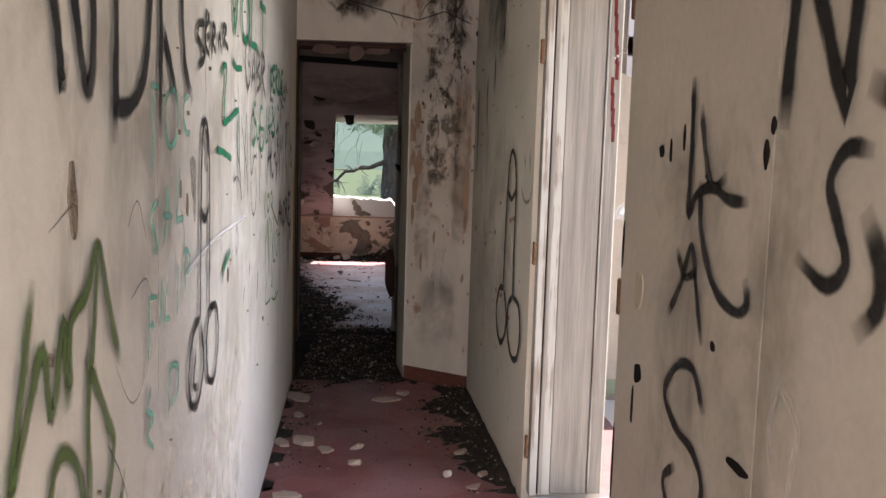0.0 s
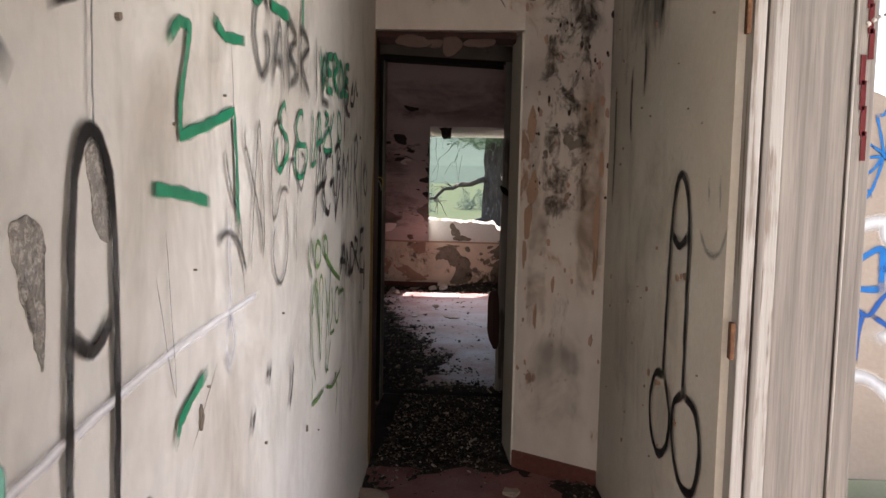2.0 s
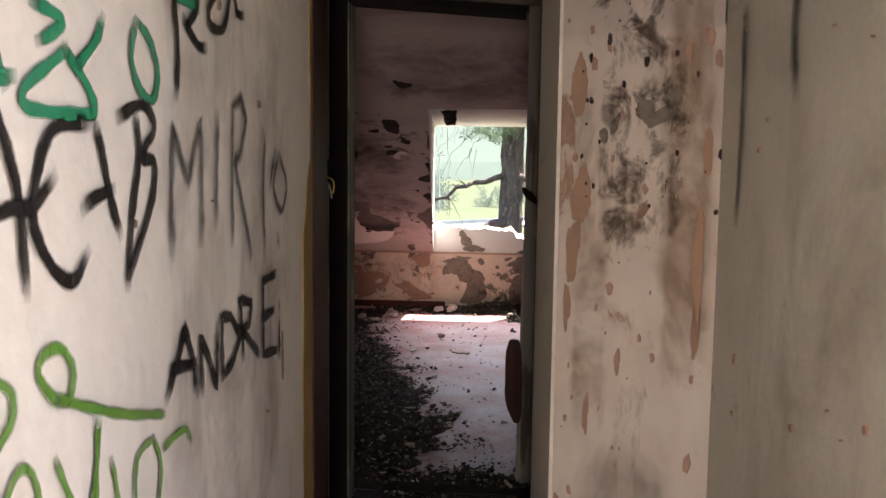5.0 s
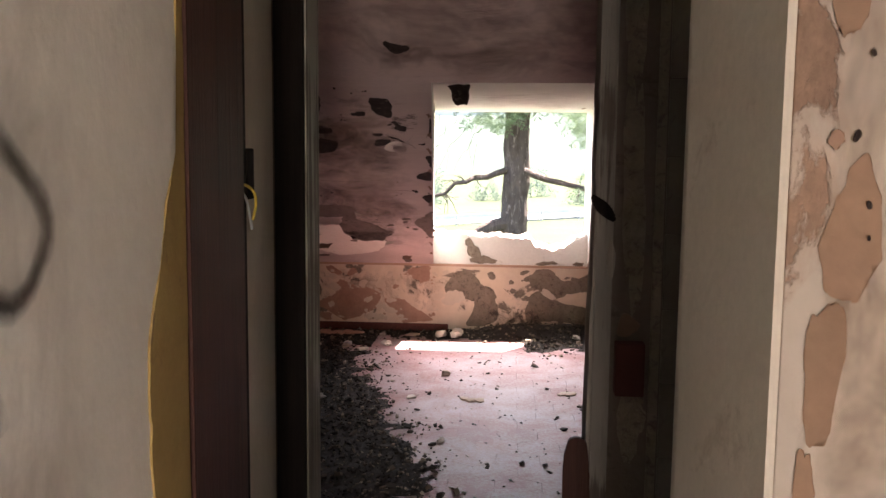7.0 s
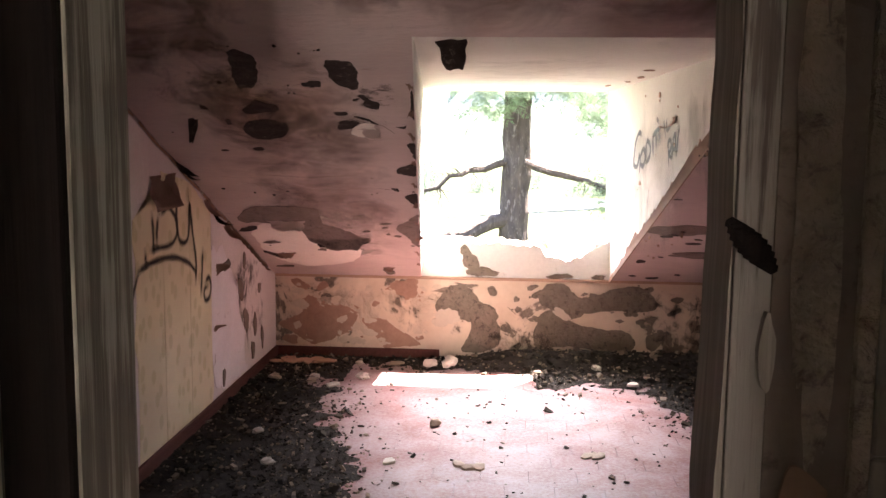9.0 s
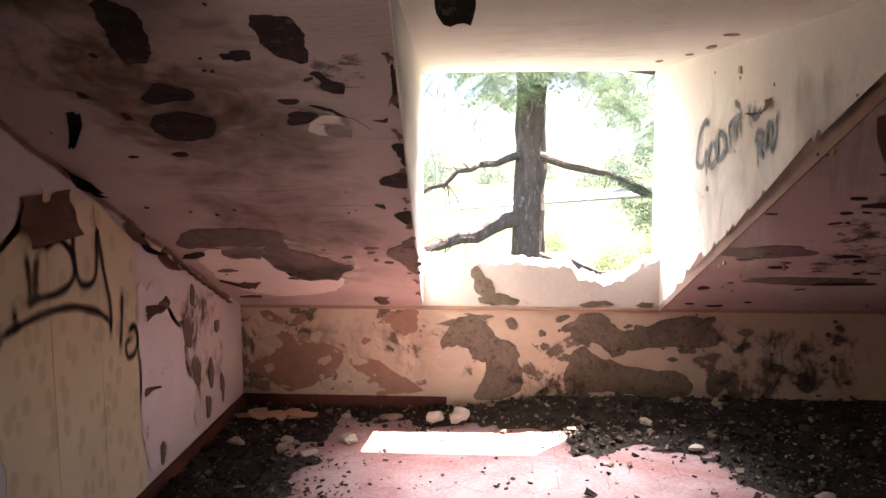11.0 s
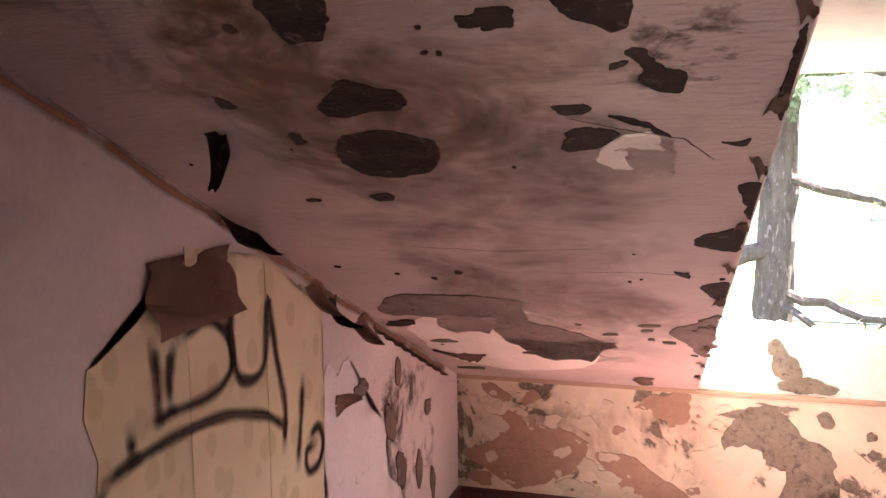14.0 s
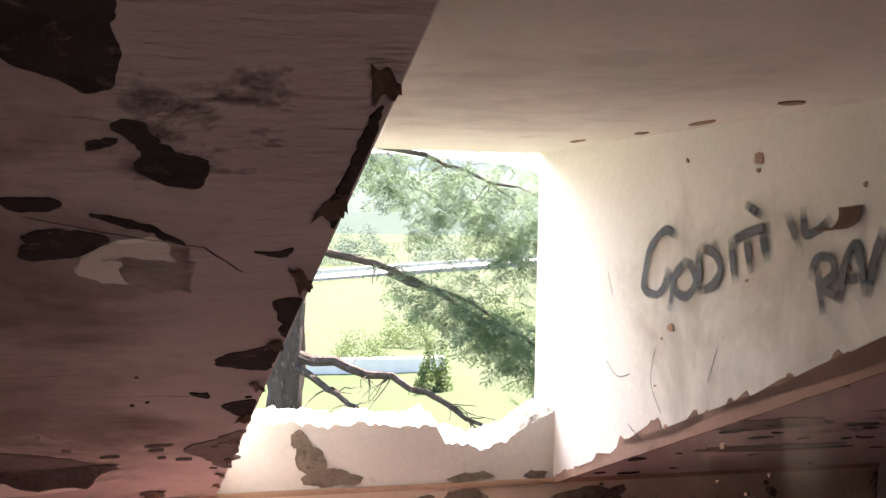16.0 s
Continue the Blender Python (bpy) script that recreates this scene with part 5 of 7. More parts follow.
for y0, y1, t0, t1, jag in ((9.10, 9.40, 1.06, 1.22, 0.02), (9.402, 9.72, 1.24, 1.18, 0.006), (9.722, 10.02, 1.18, 1.02, 0.012), (8.30, 8.72, 1.45, 1.30, 0.035)):
    bm = bmesh.new()
    plate(bm, west_p, strip_outline(y0, y1, t0, t1, 0.06, jag), 0.0025 + 0.0008 * (y0 > 9.3) + 0.0008 * (y0 > 9.6))
    part("wallpaper_strip", tidy(bm), MAT_PAPER, wall_west, "yellowed wallpaper with a leaf pattern")
bm = bmesh.new()
plate(bm, west_p, torn("10.024,.07 10.024,.50 10.024,.86 10.14,.80 10.22,.84 10.34,.66 10.46,.62 10.50,.40 10.58,.34 10.56,.16 10.66,.07", 2.0, 0.03), 0.0022)
part("bared_plaster", tidy(bm), surface("lilac_white_plaster", (0.82, 0.77, 0.78), (0.74, 0.68, 0.69), (0.42, 0.33, 0.31), 6, 60), wall_west, "lilac white plaster bared by torn wallpaper")
patches("bared_strip", west_p, [(8.95, 0.40, 0.06, 0.7)], surface("white_scraped_plaster", (0.78, 0.74, 0.74), (0.70, 0.65, 0.65), (0.5, 0.42, 0.4), 5, 60), wall_west, "white plaster bared by torn wallpaper", 0.0022, 0.14)
patches("bare_patch", west_p, [(10.62, 0.36, 0.10, 0.12), (10.80, 0.30, 0.06, 0.14), (10.52, 0.55, 0.08, 0.14, 0.5), (10.95, 0.2, 0.05, 0.12), (10.28, 0.72, 0.10, 0.06), (10.75, 0.16, 0.06, 0.10), (10.2, 0.14, 0.05, 0.08), (10.6, 0.70, 0.05, 0.10), (10.9, 0.5, 0.07, 0.05)], MAT_UNDER, wall_west, "grey spots of bare plaster", 0.0045, 0.3)
BLUR = spray("dark_brown_spray", (0.035, 0.024, 0.022), 0.8, 1.0)
lines("graffiti", west_p, "9.28,1.07 9.29,1.00 9.29,0.91|9.35,1.06 9.33,0.99 9.33,0.93|9.37,1.06 9.41,1.07 9.47,1.08 9.55,1.03 9.56,0.96 9.49,0.92 9.34,0.92 9.26,0.92|9.57,1.11 9.56,1.04 9.57,0.97 9.60,0.92 9.67,0.91 9.71,0.95 9.73,1.08 9.76,0.95 9.80,0.81 9.79,0.70|9.13,0.85 9.19,0.86 9.33,0.87 9.52,0.86 9.70,0.81 9.80,0.75|9.20,0.93 9.21,0.86|9.90,0.85 9.88,0.73 9.86,0.63|9.92,0.68 9.98,0.70 10.01,0.65 9.98,0.60 9.92,0.60 9.91,0.65 9.97,0.66|9.02,.70 9.08,.78 9.13,.85", 0.040, BLUR, wall_west, "dark brown spray-painted letters on wallpaper")
lines("graffiti", west_p, "8.73,1.20 8.68,1.19 8.66,1.15 8.70,1.12 8.76,1.13 8.78,1.17 8.73,1.20", 0.070, BLUR, wall_west, "dark sprayed ring")


stain(roof_p, -1.67, -0.55, 8.5, 9.6, STAIN_OCHRE, ceiling_room, "brown damp on the ceiling paper", 0.0015)
stain(roof_p, -1.67, -0.9, 7.7, 9.3, STAIN_OCHRE, ceiling_room, "ochre damp on the ceiling paper", 0.0012)
stain(roof_p, -1.67, -0.75, 9.8, 11.2, STAIN_CREAM, ceiling_room, "pale scuffs on the ceiling paper", 0.0010)
stain(roof_p, 0.6, 1.74, 8.7, 11.2, STAIN_MOULD, ceiling_room, "brown damp on the ceiling paper", 0.0015)
GRIME = stain_mat("brown_paper_grime", (0.22, 0.14, 0.115), 0.40, 0.66, 3.2, 1.0, 0.55)
stain(roof_p, -1.67, -0.50, 8.3, 11.25, GRIME, ceiling_room, "brown grime on the ceiling paper", 0.0005)
stain(roof_p, -1.67, 1.7, 7.6, 8.75, GRIME, ceiling_room, "brown grime on the ceiling paper", 0.0018)
stain(west_p, 7.0, 9.4, 0.3, 2.1, GRIME, wall_west, "brown grime on the wall", 0.0010)
stain(far_p, -1.67, -0.5, 0.05, 0.55, STAIN_OCHRE, wall_north, "ochre damp on the knee wall", 0.0015)
stain(far_p, 0.3, 1.74, 0.0, 0.55, STAIN_MOULD, wall_north, "brown damp on the knee wall", 0.0085)
stain(far_p, -0.48, 0.28, -0.05, 0.25, STAIN_MOULD, wall_north, "brown damp low on the knee wall", 0.0080)
stain(west_p, 10.0, 11.2, 0.05, 0.9, STAIN_MOULD, wall_west, "brown damp in the corner", 0.0012)
stain(east_p, 9.4, 11.2, 0.6, 1.75, STAIN_FAINT, wall_dormer_east, "grey grime on the cheek", 0.0015)


lines("crack", roof_p, "-0.86,9.13 -0.78,9.17 -0.70,9.20 -0.66,9.27|-0.95,9.85 -0.80,9.84 -0.70,9.86|-1.3,9.7 -1.1,9.72 -0.9,9.69|-1.2,10.0 -1.0,10.02 -0.85,10.0", 0.004, INK_THIN, ceiling_room, "thin cracks in the ceiling paper", False)
lines("crack", far_p, ".98,.12 1.03,.22 1.02,.32 1.06,.40|1.03,.22 1.12,.20 1.18,.16|-0.2,.35 -0.14,.30", 0.006, INK_THIN, wall_north, "cracks in the knee wall", False)
lines("crack", east_p, "10.9,1.02 10.82,.98 10.74,1.0|10.6,1.1 10.62,1.0 10.56,.92|10.9,1.3 10.86,1.22|10.3,1.15 10.34,1.05|10.75,.85 10.66,.82|11.0,1.2 11.02,1.1 10.97,1.0", 0.006, INK_THIN, wall_dormer_east, "fine cracks in the plaster", True)
lines("joint_strip", west_p, "|".join("%.2f,%.3f %.2f,%.3f %.2f,%.3f" % (y, roof_z(y) - 0.012, y + 0.2, roof_z(y + 0.2) - 0.02, y + 0.4, roof_z(y + 0.4) - 0.012) for y in (8.4, 8.75, 9.15, 9.5, 9.9, 10.3, 10.7)), 0.035, spray("rusty_damp", (0.36, 0.20, 0.12), 0.8, 0.8), wall_west, "rusty damp along the ceiling joint", False)


def curl(plane, a, b, da, db, length, width, radius, material, parent, label, name="paper_curl", start=0.2, taper=0.35):
    """Torn paper that comes off its plane and curls; (da, db) is the way it hangs."""
    bm = bmesh.new()
    n, mrows = 9, 5
    d = math.hypot(da, db)
    da, db = da / d, db / d
    rows = []
    for i in range(n):
        s = length * i / (n - 1)
        ang = s / radius
        run, off = radius * math.sin(ang), 0.004 + radius * (1 - math.cos(ang)) * start / 0.2
        w = width * (1 - taper * (i / (n - 1)) ** 1.5) * (1 + 0.08 * math.sin(5 * i + 40 * a))
        rows.append([bm.verts.new(plane(a + da * run - db * w * (j / (mrows - 1) - 0.5), b + db * run + da * w * (j / (mrows - 1) - 0.5), off + 0.004 * math.sin(2.1 * j + i))) for j in range(mrows)])
    for p, q in zip(rows, rows[1:]):
        for j in range(mrows - 1):
            bm.faces.new((p[j], p[j + 1], q[j + 1], q[j]))
    bmesh.ops.solidify(bm, geom=bm.faces[:], thickness=0.0015)
    ob = part(name, tidy(bm), material, parent, label)
    for f in ob.data.polygons:
        f.use_smooth = True
    return ob


MAT_BACK = surface("brown_paper_back", (0.34, 0.22, 0.17), (0.26, 0.17, 0.13), (0.16, 0.10, 0.08), 9, 60, 0.9, 0.4, 0.006)
curl(west_p, 9.42, 1.225, 0.02, -1, 0.15, 0.30, 0.35, MAT_BACK, wall_west, "torn brown paper hanging down", taper=-0.03)
curl(west_p, 9.60, 1.30, 0.15, -1, 0.14, 0.12, 0.09, MAT_HOLE, wall_west, "dark curled paper", taper=0.9)
curl(west_p, 9.70, 1.24, 0.1, -1, 0.09, 0.05, 0.05, MAT_HOLE, wall_west, "dark curled paper", taper=0.8)
curl(west_p, 9.98, 1.09, 0.2, -1, 0.13, 0.10, 0.10, MAT_BACK, wall_west, "brown curled paper", taper=0.9)
curl(west_p, 10.08, 1.03, 0.1, -1, 0.14, 0.07, 0.08, MAT_HOLE, wall_west, "dark curled paper", taper=0.7)
curl(west_p, 10.28, 0.94, 0.3, -1, 0.12, 0.10, 0.09, MAT_BACK, wall_west, "brown curled paper", taper=0.9)
curl(west_p, 10.10, 0.72, 1, 0.1, 0.10, 0.06, 0.10, MAT_BACK, wall_west, "small torn flap", taper=0.8)
curl(west_p, 10.05, 0.42, 1, 0.3, 0.08, 0.03, 0.06, MAT_BACK, wall_west, "small torn flap", taper=0.8)
for k in range(9):
    curl(west_p, 10.40 + 0.08 * k, roof_z(10.40 + 0.08 * k) - 0.02, 0.2, -1, 0.05, 0.04, 0.03, MAT_BACK, wall_west, "small torn paper edge", taper=0.8)
curl(roof_p, -1.12, 10.56, 0.1, 1, 0.10, 0.36, 0.12, MAT_UNDER, ceiling_room, "sagging torn ceiling paper", taper=0.6)
curl(roof_p, -1.36, 10.30, 0.05, 1, 0.08, 0.20, 0.10, MAT_CEIL, ceiling_room, "sagging torn ceiling paper", taper=0.3)
curl(roof_p, -1.50, 10.84, 0.2, 1, 0.05, 0.14, 0.07, MAT_BACK, ceiling_room, "sagging torn ceiling paper", taper=0.7)
curl(roof_p, -0.92, 11.08, 0.1, 1, 0.04, 0.08, 0.04, MAT_BACK, ceiling_room, "sagging torn ceiling paper", taper=0.7)
curl(roof_p, -1.44, 9.16, -0.3, 1, 0.12, 0.04, 0.05, MAT_HOLE, ceiling_room, "dark curled paper strip", taper=0.7)
curl(roof_p, -0.76, 9.22, 0.3, 1, 0.07, 0.09, 0.12, MAT_CEIL, ceiling_room, "pale paper flap", taper=0.4)
curl(roof_p, -0.40, 8.60, 0.1, 1, 0.11, 0.10, 0.10, MAT_HOLE, ceiling_room, "dark torn plaster flap at the dormer", taper=0.4)
curl(roof_p, 0.66, 9.2, 0.2, 1, 0.14, 0.06, 0.10, MAT_BACK, ceiling_room, "torn paper at the dormer", taper=0.8)
for k, y in enumerate((8.9, 9.1, 9.3, 9.55, 9.8, 10.05, 10.3, 10.55, 10.8, 11.0)):
    curl(roof_p, DW + shift(y) - 0.022, y, 1, 0.3 if k % 2 else -0.2, 0.022, 0.05 + 0.02 * (k % 3), 0.04, MAT_BACK, ceiling_room, "ragged paper at the dormer edge", taper=0.8)
curl(east_p, 9.86, 1.50, -0.1, -1, 0.10, 0.07, 0.05, MAT_BACK, wall_dormer_east, "brown curled paint flap", taper=0.3)
for k, (y, w, h) in enumerate(((10.6, 0.09, 0.012), (10.9, 0.16, 0.010), (10.3, 0.20, 0.014), (9.9, 0.10, 0.03))):
    bm = bmesh.new()
    plate(bm, lambda a, b, o: (b, a, DT - 0.012 + 0.0122 * (FO - a) - o), ragged(y, 0.36 + shift(y) - 0.05 * (k % 2), w * 0.6, h + 0.02, 70 + k, 18, 0.3), 0.003)
    part("paint_tear", tidy(bm), MAT_BACK, ceiling_dormer, "torn paint")
CHEEK_INK = spray("worn_dark_grey_spray", (0.10, 0.105, 0.115), 0.35, 1.0)
lines("graffiti", east_p, "10.51,1.42 10.57,1.43 10.64,1.38 10.67,1.31 10.67,1.26 10.60,1.25 10.56,1.28 10.55,1.32|10.55,1.32 10.52,1.29 10.53,1.22|10.46,1.35 10.51,1.31 10.51,1.27 10.45,1.26 10.41,1.30 10.43,1.34 10.46,1.35|10.40,1.38 10.39,1.28|10.39,1.39 10.33,1.38 10.30,1.34 10.33,1.30 10.38,1.28|10.26,1.41 10.24,1.32|10.26,1.41 10.18,1.44 10.12,1.45|10.20,1.43 10.18,1.35|10.14,1.44 10.12,1.38", 0.030, CHEEK_INK, wall_dormer_east, "worn dark grey graffiti letters")
lines("graffiti", east_p, "10.05,1.48 10.01,1.41|10.00,1.49 9.99,1.44 9.95,1.45 9.92,1.47|9.95,1.37 9.93,1.28|9.97,1.35 9.95,1.39 9.91,1.39 9.90,1.36 9.93,1.33 9.88,1.31|9.88,1.31 9.87,1.38 9.84,1.42 9.81,1.33|9.87,1.35 9.82,1.36|9.80,1.33 9.79,1.40 9.77,1.45|10.20,1.50 10.15,1.48", 0.026, CHEEK_INK, wall_dormer_east, "worn dark grey graffiti letters")
stain(east_p, 8.9, 9.9, 1.1, 1.7, STAIN_GREY, wall_dormer_east, "grey grime on the cheek", 0.002)
stain(lambda a, b, o: (b, a, DT - 0.012 + 0.0122 * (FO - a) - o), 8.8, 11.4, -0.7, 0.55, stain_mat("faint_smoke", (0.42, 0.36, 0.27), 0.42, 0.66, 6.0, 0.6, 0.16), ceiling_dormer, "faint grey streaks on the dormer ceiling", 0.0015)

# jagged plaster along the foot of the east cheek
bm = bmesh.new()
rnd = random.Random(21)
for off_, high_, mat_, seed_ in ((0.003, 0.056, MAT_BACK, 3),):
    upper = [(FY - 0.02 - 2.6 * k / 260, roof_z(FY - 0.02 - 2.6 * k / 260) + max(0.003, high_ * min(1.0, 0.3 + k / 90) * (0.55 + 1.6 * noise.noise(Vector((k * 0.07, seed_, 0))) + 0.7 * noise.noise(Vector((k * 0.33, seed_, 4)))))) for k in range(261)]
    lower = [(y, roof_z(y) - 0.016) for y, _ in reversed(upper)]
    plate(bm, east_p, upper + lower, off_)
    part("broken_edge", tidy(bm), mat_, wall_dormer_east, "crumbled plaster edge")
    bm = bmesh.new()
bm.free()

# parapet under the window with its broken top
TOPS = [(-0.75, 0.76), (-0.62, 0.74), (-0.49, 0.745), (-0.37, 0.725), (-0.27, 0.735), (-0.12, 0.715), (-0.01, 0.72), (0.03, 0.68), (0.10, 0.65), (0.15, 0.65), (0.26, 0.67), (0.33, 0.71), (0.38, 0.735), (0.43, 0.755)]
bm = bmesh.new()
rows = []
cols, deep = 150, 9
for i in range(cols + 1):
    x = DW + (DE - DW) * i / cols
    zt = np.interp(x, [p[0] for p in TOPS], [p[1] for p in TOPS])
    row = [bm.verts.new((x, FY, LEDGE))]
    for j in range(deep + 1):
        y = FY + (FO - FY) * j / deep
        lump = Vector((x * 30, y * 30, 3))
        z = zt + 0.012 + 0.022 * noise.noise(Vector((x * 14, y * 14, 3))) + 0.020 * noise.voronoi(lump)[0][0] * (1 if j else 0.4) + 0.014 * noise.noise(Vector((x * 55, y * 55, 7))) - 0.05 * math.exp(-((x - 0.14) / 0.12) ** 2) * (1 - j / deep) * 0.4
        row.append(bm.verts.new((x, y, z)))
    row.append(bm.verts.new((x, FO, LEDGE)))
    rows.append(row)
for p, q in zip(rows, rows[1:]):
    for j in range(len(p) - 1):
        face = bm.faces.new((p[j], q[j], q[j + 1], p[j + 1]))
        face.material_index = 0 if j == 0 else 1
tagged(part("wall_parapet", tidy(bm), (MAT_DORMER, MAT_STONE)), "cream parapet under the window with a broken rubble top", "wall", "", "structure")

# ---- skirting ----
MAT_SKIRT = wood("dark_red_skirting", (0.16, 0.06, 0.045), (0.11, 0.04, 0.032), 1, 0.6)
tagged(board("baseboard", WX + 0.001, WX + 0.016, NY, FY, 0.0, 0.065, MAT_SKIRT, None), "dark red skirting along the papered wall", "baseboard", "", "structure")
tagged(board("baseboard", WX + 0.017, -0.62, FY - 0.015, FY - 0.001, 0.0, 0.065, MAT_SKIRT, None), "dark red skirting along the knee wall", "baseboard", "", "structure")
bm = bmesh.new()
prism(bm, [end_p(0, 0, 0.012)[:2], end_p(0.99, 0, 0.012)[:2], end_p(0.99, 0, 0.0005)[:2], end_p(0, 0, 0.0005)[:2]], 0.0, 0.085)
tagged(part("baseboard", tidy(bm), MAT_SKIRT), "dark red skirting at the corridor's end", "baseboard", "", "structure")

# ---- terrace wall: graffiti, base strip ----
lines("graffiti", terrace_p, "1.60,1.69 1.62,1.70 1.64,1.68 1.63,1.60 1.63,1.52 1.64,1.58 1.66,1.68 1.66,1.60 1.67,1.57 1.73,1.53 1.76,1.50|1.70,1.69 1.72,1.62 1.75,1.50 1.76,1.60 1.75,1.71 1.73,1.69 1.71,1.69|1.75,1.70 1.81,1.69 1.88,1.67 1.82,1.62 1.79,1.56 1.80,1.50 1.84,1.49 1.88,1.51 1.89,1.56 1.85,1.58 1.82,1.55 1.85,1.53|1.77,1.49 1.89,1.46|1.63,1.50 1.74,1.51|1.63,1.50 1.64,1.45 1.66,1.43 1.70,1.45 1.74,1.50 1.70,1.36 1.65,1.30 1.68,1.36 1.70,1.33|1.59,1.37 1.65,1.40 1.68,1.43", 0.018, BLUE, wall_terrace, "blue spray-painted tag")
lines("graffiti", terrace_p, "1.60,1.01 1.68,1.06 1.76,1.10 1.77,1.02 1.77,0.93|1.60,1.00 1.61,0.95 1.68,0.92 1.78,0.92|1.76,1.01 1.81,1.02|1.82,1.05 1.87,1.09 1.96,1.10 2.03,1.05 2.06,0.98 2.04,0.90", 0.040, BLUE, wall_terrace, "blue outline of large graffiti")
lines("graffiti", terrace_p, "1.64,.86 1.72,.80 1.80,.90 1.92,.90 2.0,.86 2.12,.80|1.70,.82 1.68,.68 1.68,.58|1.74,.80 1.84,.72 1.86,.58", 0.030, NAVY, wall_terrace, "blue outline of large graffiti")
lines("graffiti", terrace_p, "1.4,1.05 1.62,1.18 1.76,1.22 1.82,1.14 2.1,1.20|1.86,.96 1.92,1.02 2.0,.96 1.96,.90|1.74,.72 1.86,.70 2.12,.68|1.45,.50 1.72,.52 1.92,.40 2.12,.52|1.92,.46 1.93,.70", 0.10, WHITE, wall_terrace, "white spray fill of large graffiti")
lines("crack", terrace_p, "1.59,1.55 1.67,1.57 1.74,1.51 1.77,1.47 1.85,1.43 1.91,1.44 1.95,1.41 2.01,1.35 2.06,1.36", 0.010, INK_THIN, wall_terrace, "crack in the render", False)
board("base_strip", 0.96, 5.9, 5.282, 5.302, -0.05, 0.045, surface("mossy_base_strip", (0.26, 0.30, 0.18), (0.30, 0.30, 0.22), (0.16, 0.2, 0.1), 8, 60), wall_terrace, "mossy green base strip")

# ---- tree ----
tree = tagged(new("spruce_tree"), "old spruce with a rough trunk, bare limbs and drooping green sprays", "tree")
TX, TY = -0.11, 19.6
tree.location = (TX, TY, land(TX, TY))


def tube(bm, pts, radii, sides=9, rough=0.0):
    rings_ = []
    for k, (p, r) in enumerate(zip(pts, radii)):
        p = Vector(p)
        d = (Vector(pts[min(k + 1, len(pts) - 1)]) - Vector(pts[max(k - 1, 0)])).normalized()
        side = d.cross(Vector((0, 1, 0.01))).normalized()
        up = d.cross(side)
        rings_.append([bm.verts.new(p + (side * math.cos(a) + up * math.sin(a)) * r * (1 + rough * noise.noise(Vector((p.z * 3, a * 2.2, k * 0.31))))) for a in (2 * math.pi * i / sides for i in range(sides))])
    for a, b in zip(rings_, rings_[1:]):
        for i in range(sides):
            bm.faces.new((a[i], a[(i + 1) % sides], b[(i + 1) % sides], b[i]))
    bm.faces.new(rings_[0][::-1]), bm.faces.new(rings_[-1])


def bend(a, b, sag, n=10, wob=0.05, seed=1):
    rnd_ = random.Random(seed)
    a, b = Vector(a), Vector(b)
    return [a.lerp(b, t) + Vector((rnd_.uniform(-wob, wob), rnd_.uniform(-wob, wob), rnd_.uniform(-wob, wob) + sag * 4 * t * (1 - t))) * min(1, 4 * t) for t in (i / (n - 1) for i in range(n))]


z0 = land(TX, TY)
bm = bmesh.new()
zs = [z0 - 0.2 + 0.28 * k for k in range(52)]
tube(bm, [(TX + 0.03 * math.sin(z * 0.8), TY, z) for z in zs], [0.225 - 0.011 * max(0, z + 0.5) + 0.12 * max(0.0, min(1.0, (z0 + 0.9 - z))) for z in zs], 22, 0.28)
local(part("trunk", tidy(bm), MAT_BARK, tree, "rough grey-brown trunk"), tree)
limbs = [((TX - 0.1, TY - 0.1, 1.06), (TX - 1.9, TY - 0.3, 0.30), 0.10, 0.055, 1), ((TX - 0.1, TY - 0.1, 0.18), (TX - 2.2, TY - 0.5, -0.25), -0.12, 0.11, 2), ((TX + 0.1, TY - 0.1, 1.06), (TX + 2.4, TY - 0.6, 0.20), 0.06, 0.06, 3),
         ((TX + 0.1, TY - 0.1, -0.35), (TX + 2.3, TY - 0.9, -1.15), 0.15, 0.075, 4), ((TX + 0.1, TY - 0.2, -0.5), (TX + 1.3, TY - 0.9, -1.35), 0.08, 0.05, 5), ((TX, TY - 0.1, 2.3), (TX + 2.6, TY - 0.9, 1.7), 0.15, 0.05, 6),
         ((TX, TY, 2.6), (TX - 2.0, TY - 0.5, 2.1), 0.2, 0.04, 7), ((TX + 1.2, TY - 0.35, 0.68), (TX + 3.6, TY - 0.9, -0.6), 0.1, 0.04, 8)]
for a, b, sag, r, sd in limbs:
    bm = bmesh.new()
    pts = bend(a, b, sag, 11, 0.05, sd)
    tube(bm, pts, [r * (1 - 0.72 * k / 10) for k in range(11)], 8, 0.2)
    local(part("limb", tidy(bm), MAT_BARK, tree, "bare grey limb"), tree)
bm = bmesh.new()
rnd = random.Random(77)
for a, b, sag, r, sd in limbs:
    pts = bend(a, b, sag, 11, 0.05, sd)
    for k in range(22):
        p = Vector(pts[rnd.randint(3, 10)])
        q = p + Vector((rnd.uniform(-0.45, 0.45), rnd.uniform(-0.3, 0.3), rnd.uniform(-0.45, 0.15)))
        tube(bm, bend(p, q, 0.03, 5, 0.03, k), [0.010, 0.008, 0.006, 0.004, 0.003], 4)
